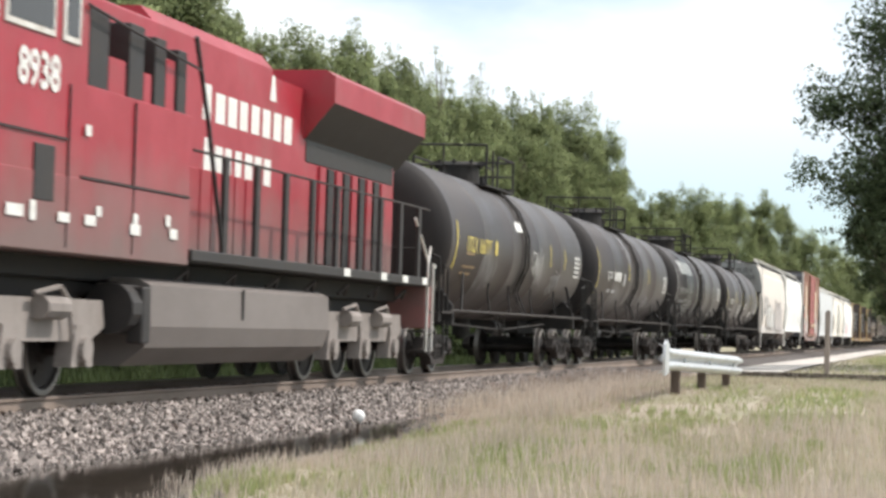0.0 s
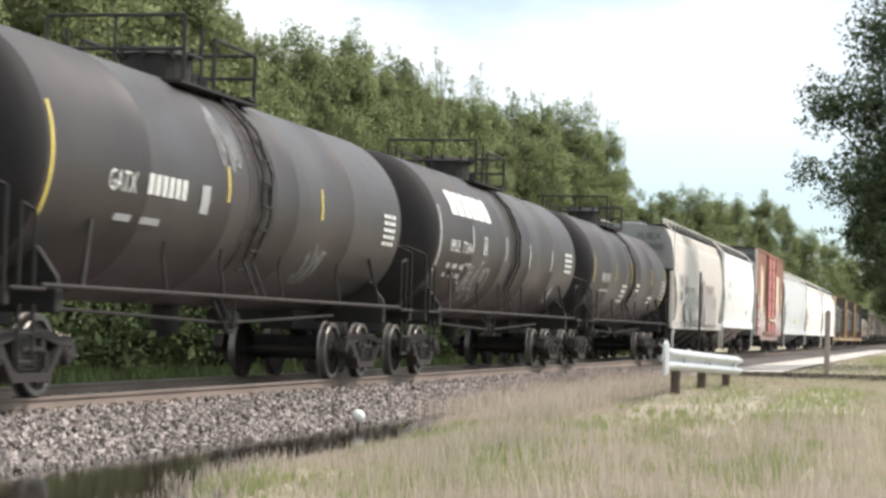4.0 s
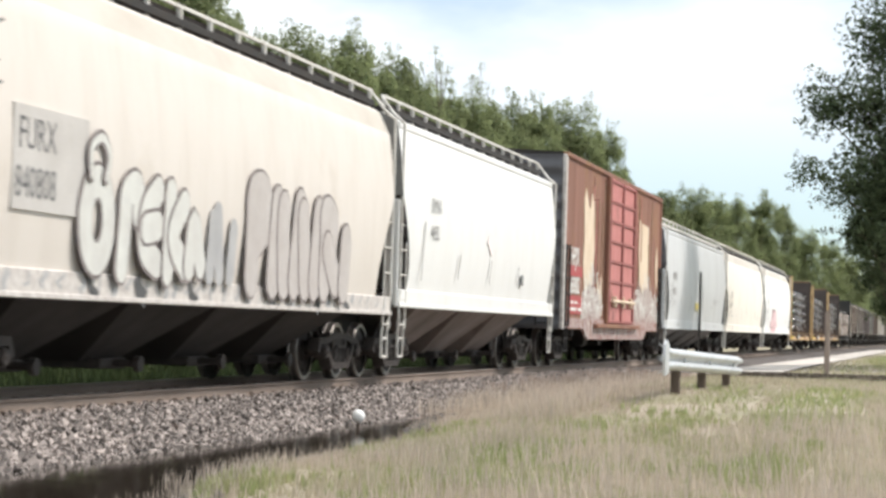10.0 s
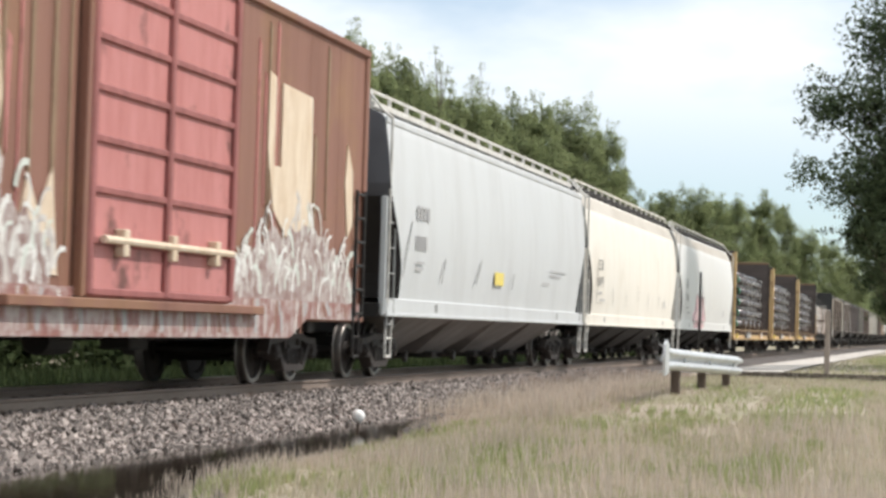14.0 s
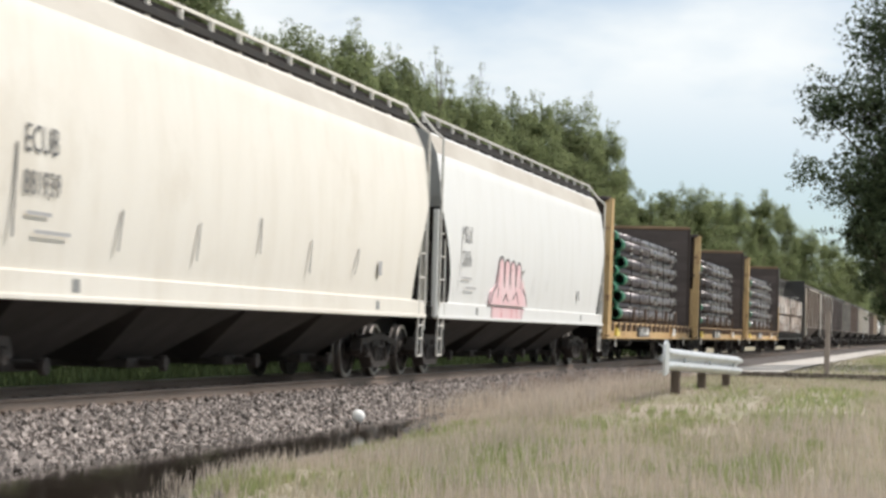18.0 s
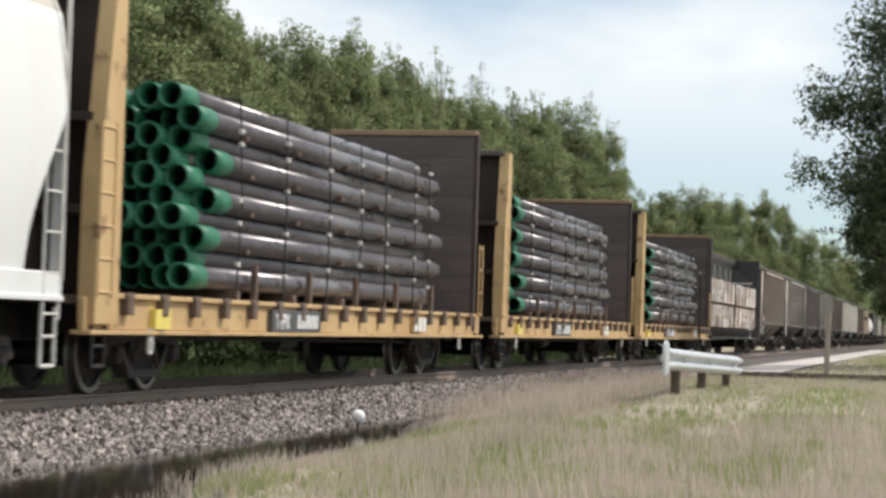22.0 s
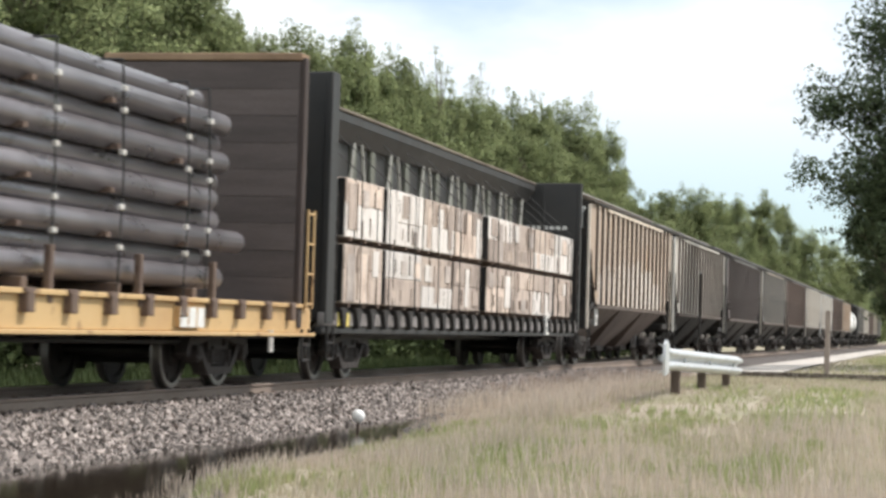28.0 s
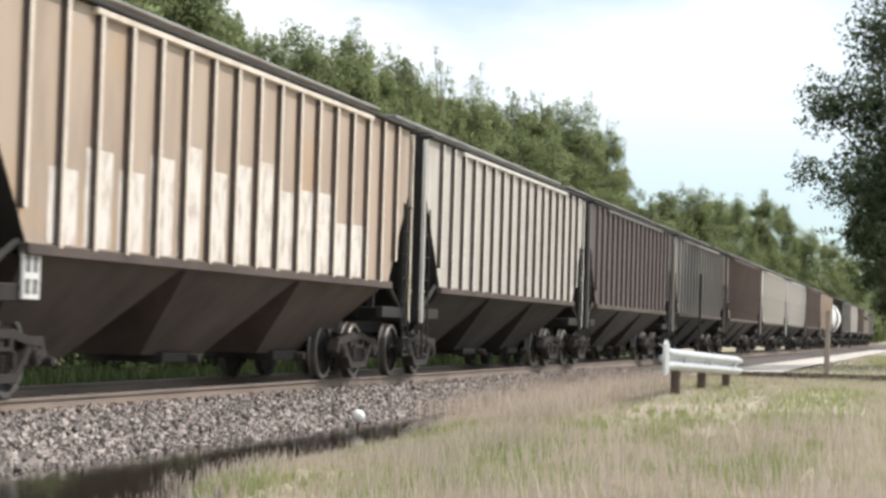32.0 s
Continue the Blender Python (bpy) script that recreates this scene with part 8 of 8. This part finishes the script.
# ---- trees ----
def leaf_cloud(rng, centre, radius, count, size):
    """Leaf-sized folded pieces on the outside of a clump."""
    d = rng.standard_normal((count, 3))
    d /= np.linalg.norm(d, axis=1)[:, None]
    r = radius * rng.random(count) ** 0.4
    p = np.array(centre) + d * r[:, None] * np.array([1, 1, 0.8])
    u = rng.standard_normal((count, 3))
    u /= np.linalg.norm(u, axis=1)[:, None]
    w = np.cross(u, rng.standard_normal((count, 3)))
    w /= np.linalg.norm(w, axis=1)[:, None] + 1e-9
    s = size * rng.uniform(0.5, 1.3, (count, 1))
    out = d + 0.2 * rng.standard_normal((count, 3)) + np.array([0, 0, 0.3])
    return np.stack([p - u * s, p + w * s * 0.5, p + u * s, p - w * s * 0.5], 1), np.repeat(out[:, None, :], 4, 1)


def foliage_mesh(name, clouds):
    """One mesh of leaves whose shading follows the roundness of their clumps."""
    v = np.concatenate([c[0] for c in clouds]).reshape(-1, 3)
    nr = np.concatenate([c[1] for c in clouds]).reshape(-1, 3)
    nr /= np.linalg.norm(nr, axis=1)[:, None]
    n = len(v) // 4
    me = bpy.data.meshes.new(name)
    me.from_pydata(v.tolist(), [], np.arange(4 * n).reshape(n, 4).tolist())
    me.polygons.foreach_set("use_smooth", np.ones(n, bool))
    me.normals_split_custom_set_from_vertices(nr.tolist())
    return me


def tree_meshes(name, height, spread, base, seed, leaves, size, lobes=34, open_crown=0.0):
    """Trunk and limbs as one mesh, the crown of many small leaves in rounded lobes as another."""
    rng = np.random.default_rng(seed)
    half = (height - base) / 2
    centre = np.array([0.0, 0.0, base + half])
    bm = bmesh.new()
    r0 = height * 0.014
    pts = [Vector((0, 0, -0.5))]
    for k in range(1, 7):
        pts.append(Vector((rng.normal(0, 0.08) * k, rng.normal(0, 0.08) * k, height * 0.8 * k / 6)))
    for k in range(6):
        cyl(bm, pts[k], pts[k + 1], r0 * (1 - 0.15 * k), r0 * (1 - 0.15 * (k + 1)), seg=8)
    clouds, total = [], 0.0
    spots = []
    for k in range(lobes):
        zf = -0.9 + 1.8 * (k + rng.random()) / lobes
        a = k * 2.4 + rng.uniform(-0.5, 0.5)
        ring = math.sqrt(max(0.05, 1 - zf * zf))
        r = rng.uniform(0.35, 0.95) * (1 if zf < 0.6 else 0.7)
        p = centre + np.array([math.cos(a) * ring * r * spread * 0.82, math.sin(a) * ring * r * spread * 0.82, zf * half * 0.9])
        rad = spread * rng.uniform(0.24, 0.46) * (1 - 0.3 * open_crown)
        spots.append((p, rad))
        total += rad * rad
    for p, rad in spots:
        f = max(0.2, min(0.97, (p[2] - half * 0.45) / (height * 0.8)))
        start = pts[0].lerp(pts[6], f)
        mid = start.lerp(Vector(p), 0.55) + Vector((0, 0, -0.12))
        cyl(bm, start, mid, r0 * 0.3, r0 * 0.18, seg=5)
        cyl(bm, mid, Vector(p), r0 * 0.18, r0 * 0.07, seg=4)
        share = int(leaves * 0.9 * rad * rad / total)
        for sub in range(4):      # each lobe of four smaller clumps
            c2 = p + np.clip(rng.normal(0, rad * 0.42, 3), -rad * 0.6, rad * 0.6)
            clouds.append(leaf_cloud(rng, c2, rad * rng.uniform(0.5, 0.9), share // 4, size))
        for tw in range(3):      # sprigs that break the outline
            d = p - centre
            d = d / (np.linalg.norm(d) + 1e-6) + rng.normal(0, 0.45, 3) + np.array([0, 0, 0.5])
            tip = p + d / np.linalg.norm(d) * rad * rng.uniform(1.0, 1.45)
            cyl(bm, Vector(p), Vector(tip), r0 * 0.06, r0 * 0.025, seg=3)
            for u in (0.7, 1.0):
                clouds.append(leaf_cloud(rng, p + (tip - p) * u, rad * 0.22, max(8, int(leaves * 0.1 / lobes / 6)), size * 0.85))
    peak = max(float(c[0][..., 2].max()) for c in clouds if len(c[0]))
    for v in bm.verts:
        v.co.z *= height / peak
    for c in clouds:
        c[0][..., 2] *= height / peak
    trunk = mesh_of(name + "_trunk", bm)
    trunk.materials.append(M["bark"])
    return trunk, foliage_mesh(name + "_crown", clouds)


VARIANTS = [tree_meshes("tree", 12.0, 2.6, 2.0, 20 + k, 42000, 0.07) for k in range(5)]
SPARSE = tree_meshes("sparse_tree", 12.0, 4.4, 2.6, 41, 46000, 0.085, 46, 0.9)
BARE = tree_meshes("thin_tree", 12.0, 1.6, 6.0, 44, 500, 0.06, 26, 0.6)


def tree(x, y, height, radius, variant, label, mat="leaf", group="trees beyond the track", turn=0.0):
    tr, cr = variant
    t = thing("tree", label, "tree", group, at=(x, y, ground_z(x, y)))
    t.rotation_euler = (0, 0, turn)
    w, k = radius / 2.6, (height + 0.4) / 12.0
    a = link_mesh("trunk", tr, [], t)
    a.scale = (w, w, k)
    if not cr.materials:
        cr.materials.append(M["leaf"])
    b = link_mesh("crown", cr, [], t)
    b.scale = (w, w, k)
    if mat != "leaf":
        b.material_slots[0].link = "OBJECT"
        b.material_slots[0].material = M[mat]
    return t


rng = random.Random(17)
GREEN = "leafy green deciduous tree in a dense trackside wood"
# the wood's edge (place along the track, height, crown radius) and the row behind it
front = [(30, 9.0, 3.0), (36, 10.0, 3.0), (42, 11.0, 3.0), (48, 11.8, 3.0), (55.0, 12.0, 3.0), (58.8, 11.8, 2.7), (61.4, 11.2, 2.2), (63.8, 11.1, 1.8), (66.3, 10.5, 2.0), (68.7, 10.5, 2.2),
         (71.5, 11.5, 2.1), (74.4, 11.3, 2.3), (77.8, 12.4, 2.0), (82.5, 12.2, 1.7), (85.8, 12.1, 2.4), (91.4, 12.1, 2.3), (97.7, 12.5, 2.4), (104.4, 12.8, 2.5), (111.7, 13.7, 2.5),
         (120.0, 13.8, 2.3), (130.3, 15.6, 2.9), (140.8, 15.3, 2.4), (150.5, 13.1, 1.9), (161.5, 11.4, 2.4), (175.0, 12.6, 2.7), (191.6, 14.4, 3.1), (210.9, 15.1, 3.0), (238.2, 16.7, 3.2),
         (271.4, 19.5, 3.4), (307.1, 19.8, 3.2), (353.6, 19.3, 3.4), (427.8, 20.8, 4.2), (500, 21.0, 5.5), (580, 24.0, 6.5)]
back = [(50, 11.0), (60, 12.0), (70.6, 12.9), (75.2, 12.9), (79.1, 12.4), (84.2, 11.8), (90.6, 12.5), (96.9, 13.0), (105.4, 13.5), (115.4, 13.9), (127.3, 14.4), (141.7, 15.4), (157.3, 15.7),
        (173.5, 15.6), (194.0, 12.2), (218.5, 13.1), (243.7, 15.5), (283.2, 17.2), (337.3, 19.5), (417.4, 20.2)]
for k, (y, h, r) in enumerate(front):
    tree(-12.0 + rng.uniform(-0.3, 0.3), y, h, r, VARIANTS[k % 5], GREEN, turn=rng.uniform(0, 6.28))
for k, (y, h) in enumerate(back):
    tree(-17.5 + rng.uniform(-0.5, 0.5), y, h, rng.uniform(3.0, 3.6), VARIANTS[(k * 2 + 1) % 5], GREEN, turn=rng.uniform(0, 6.28))
tree(-13, 96.8, 13.8, 2.2, BARE, "thin tree with sparse leaves above the wood", turn=1.0)
tree(-13, 105.8, 14.2, 2.0, BARE, "thin tree with sparse leaves above the wood", turn=2.0)
# the trees near the line on the meadow side
MEADOW = "trees on the meadow side"
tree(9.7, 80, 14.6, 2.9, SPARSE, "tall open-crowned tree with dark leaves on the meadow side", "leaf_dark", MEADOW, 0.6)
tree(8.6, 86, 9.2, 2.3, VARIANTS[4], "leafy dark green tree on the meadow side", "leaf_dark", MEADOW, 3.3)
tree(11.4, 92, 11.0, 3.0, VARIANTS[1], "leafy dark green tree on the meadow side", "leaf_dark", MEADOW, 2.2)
tree(8.7, 140, 9.0, 2.8, VARIANTS[3], "leafy green tree on the meadow side", "leaf", MEADOW, 0.2)
tree(7.0, 190, 11.0, 3.2, VARIANTS[2], "leafy green tree on the meadow side", "leaf", MEADOW, 3.0)
tree(6.4, 235, 13.0, 3.6, VARIANTS[4], "leafy green tree on the meadow side", "leaf", MEADOW, 4.0)
tree(4.6, 300, 15.0, 4.0, VARIANTS[0], "leafy green tree on the meadow side", "leaf", MEADOW, 1.0)


def undergrowth(name, area, count, size, hmax, seed, label, mat, leaves=60):
    """A long thicket of leaf clumps of uneven height."""
    rg = np.random.default_rng(seed)
    x0, x1, y0, y1 = area
    quads = []
    for k in range(count):
        x, y = rg.uniform(x0, x1), y0 + (y1 - y0) * rg.random()
        h = hmax * rg.uniform(0.25, 1.0)
        c = (x, y, ground_z(x, y) + h * 0.5)
        quads.append(leaf_cloud(rg, c, max(0.5, h * 0.55), leaves, size))
    return tagged(link_mesh(name, foliage_mesh(name, quads), mat), label, "undergrowth", kind="stuff")


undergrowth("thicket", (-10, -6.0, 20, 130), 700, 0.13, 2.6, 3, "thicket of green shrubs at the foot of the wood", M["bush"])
undergrowth("wood_interior", (-24, -10.5, 20, 320), 3600, 0.1, 8.5, 4, "dense foliage between the trunks of the wood", M["leaf"], 100)
undergrowth("far_wood", (-60, 60, 520, 640), 1200, 0.6, 20.0, 5, "distant woods closing the view", M["leaf"])


# ---- what moves ----
def motions():
    for ob, q in MOVING:
        walk(ob, [(t, pose(0, q - SPEED * t, 0)) for t in (0.0, 8.0, 16.0, 24.0, 32.0)])
    for ob, (x, y, z), r in WHEELSETS:
        step, t, rows = 2 / 30, 0.0, []
        while t < 31.99:
            rows.append(t)
            t += step
        walk(ob, [(t, pose(x, y, z, math.degrees(SPEED * t / r), 0, 0)) for t in rows + [32.0]])


motions()
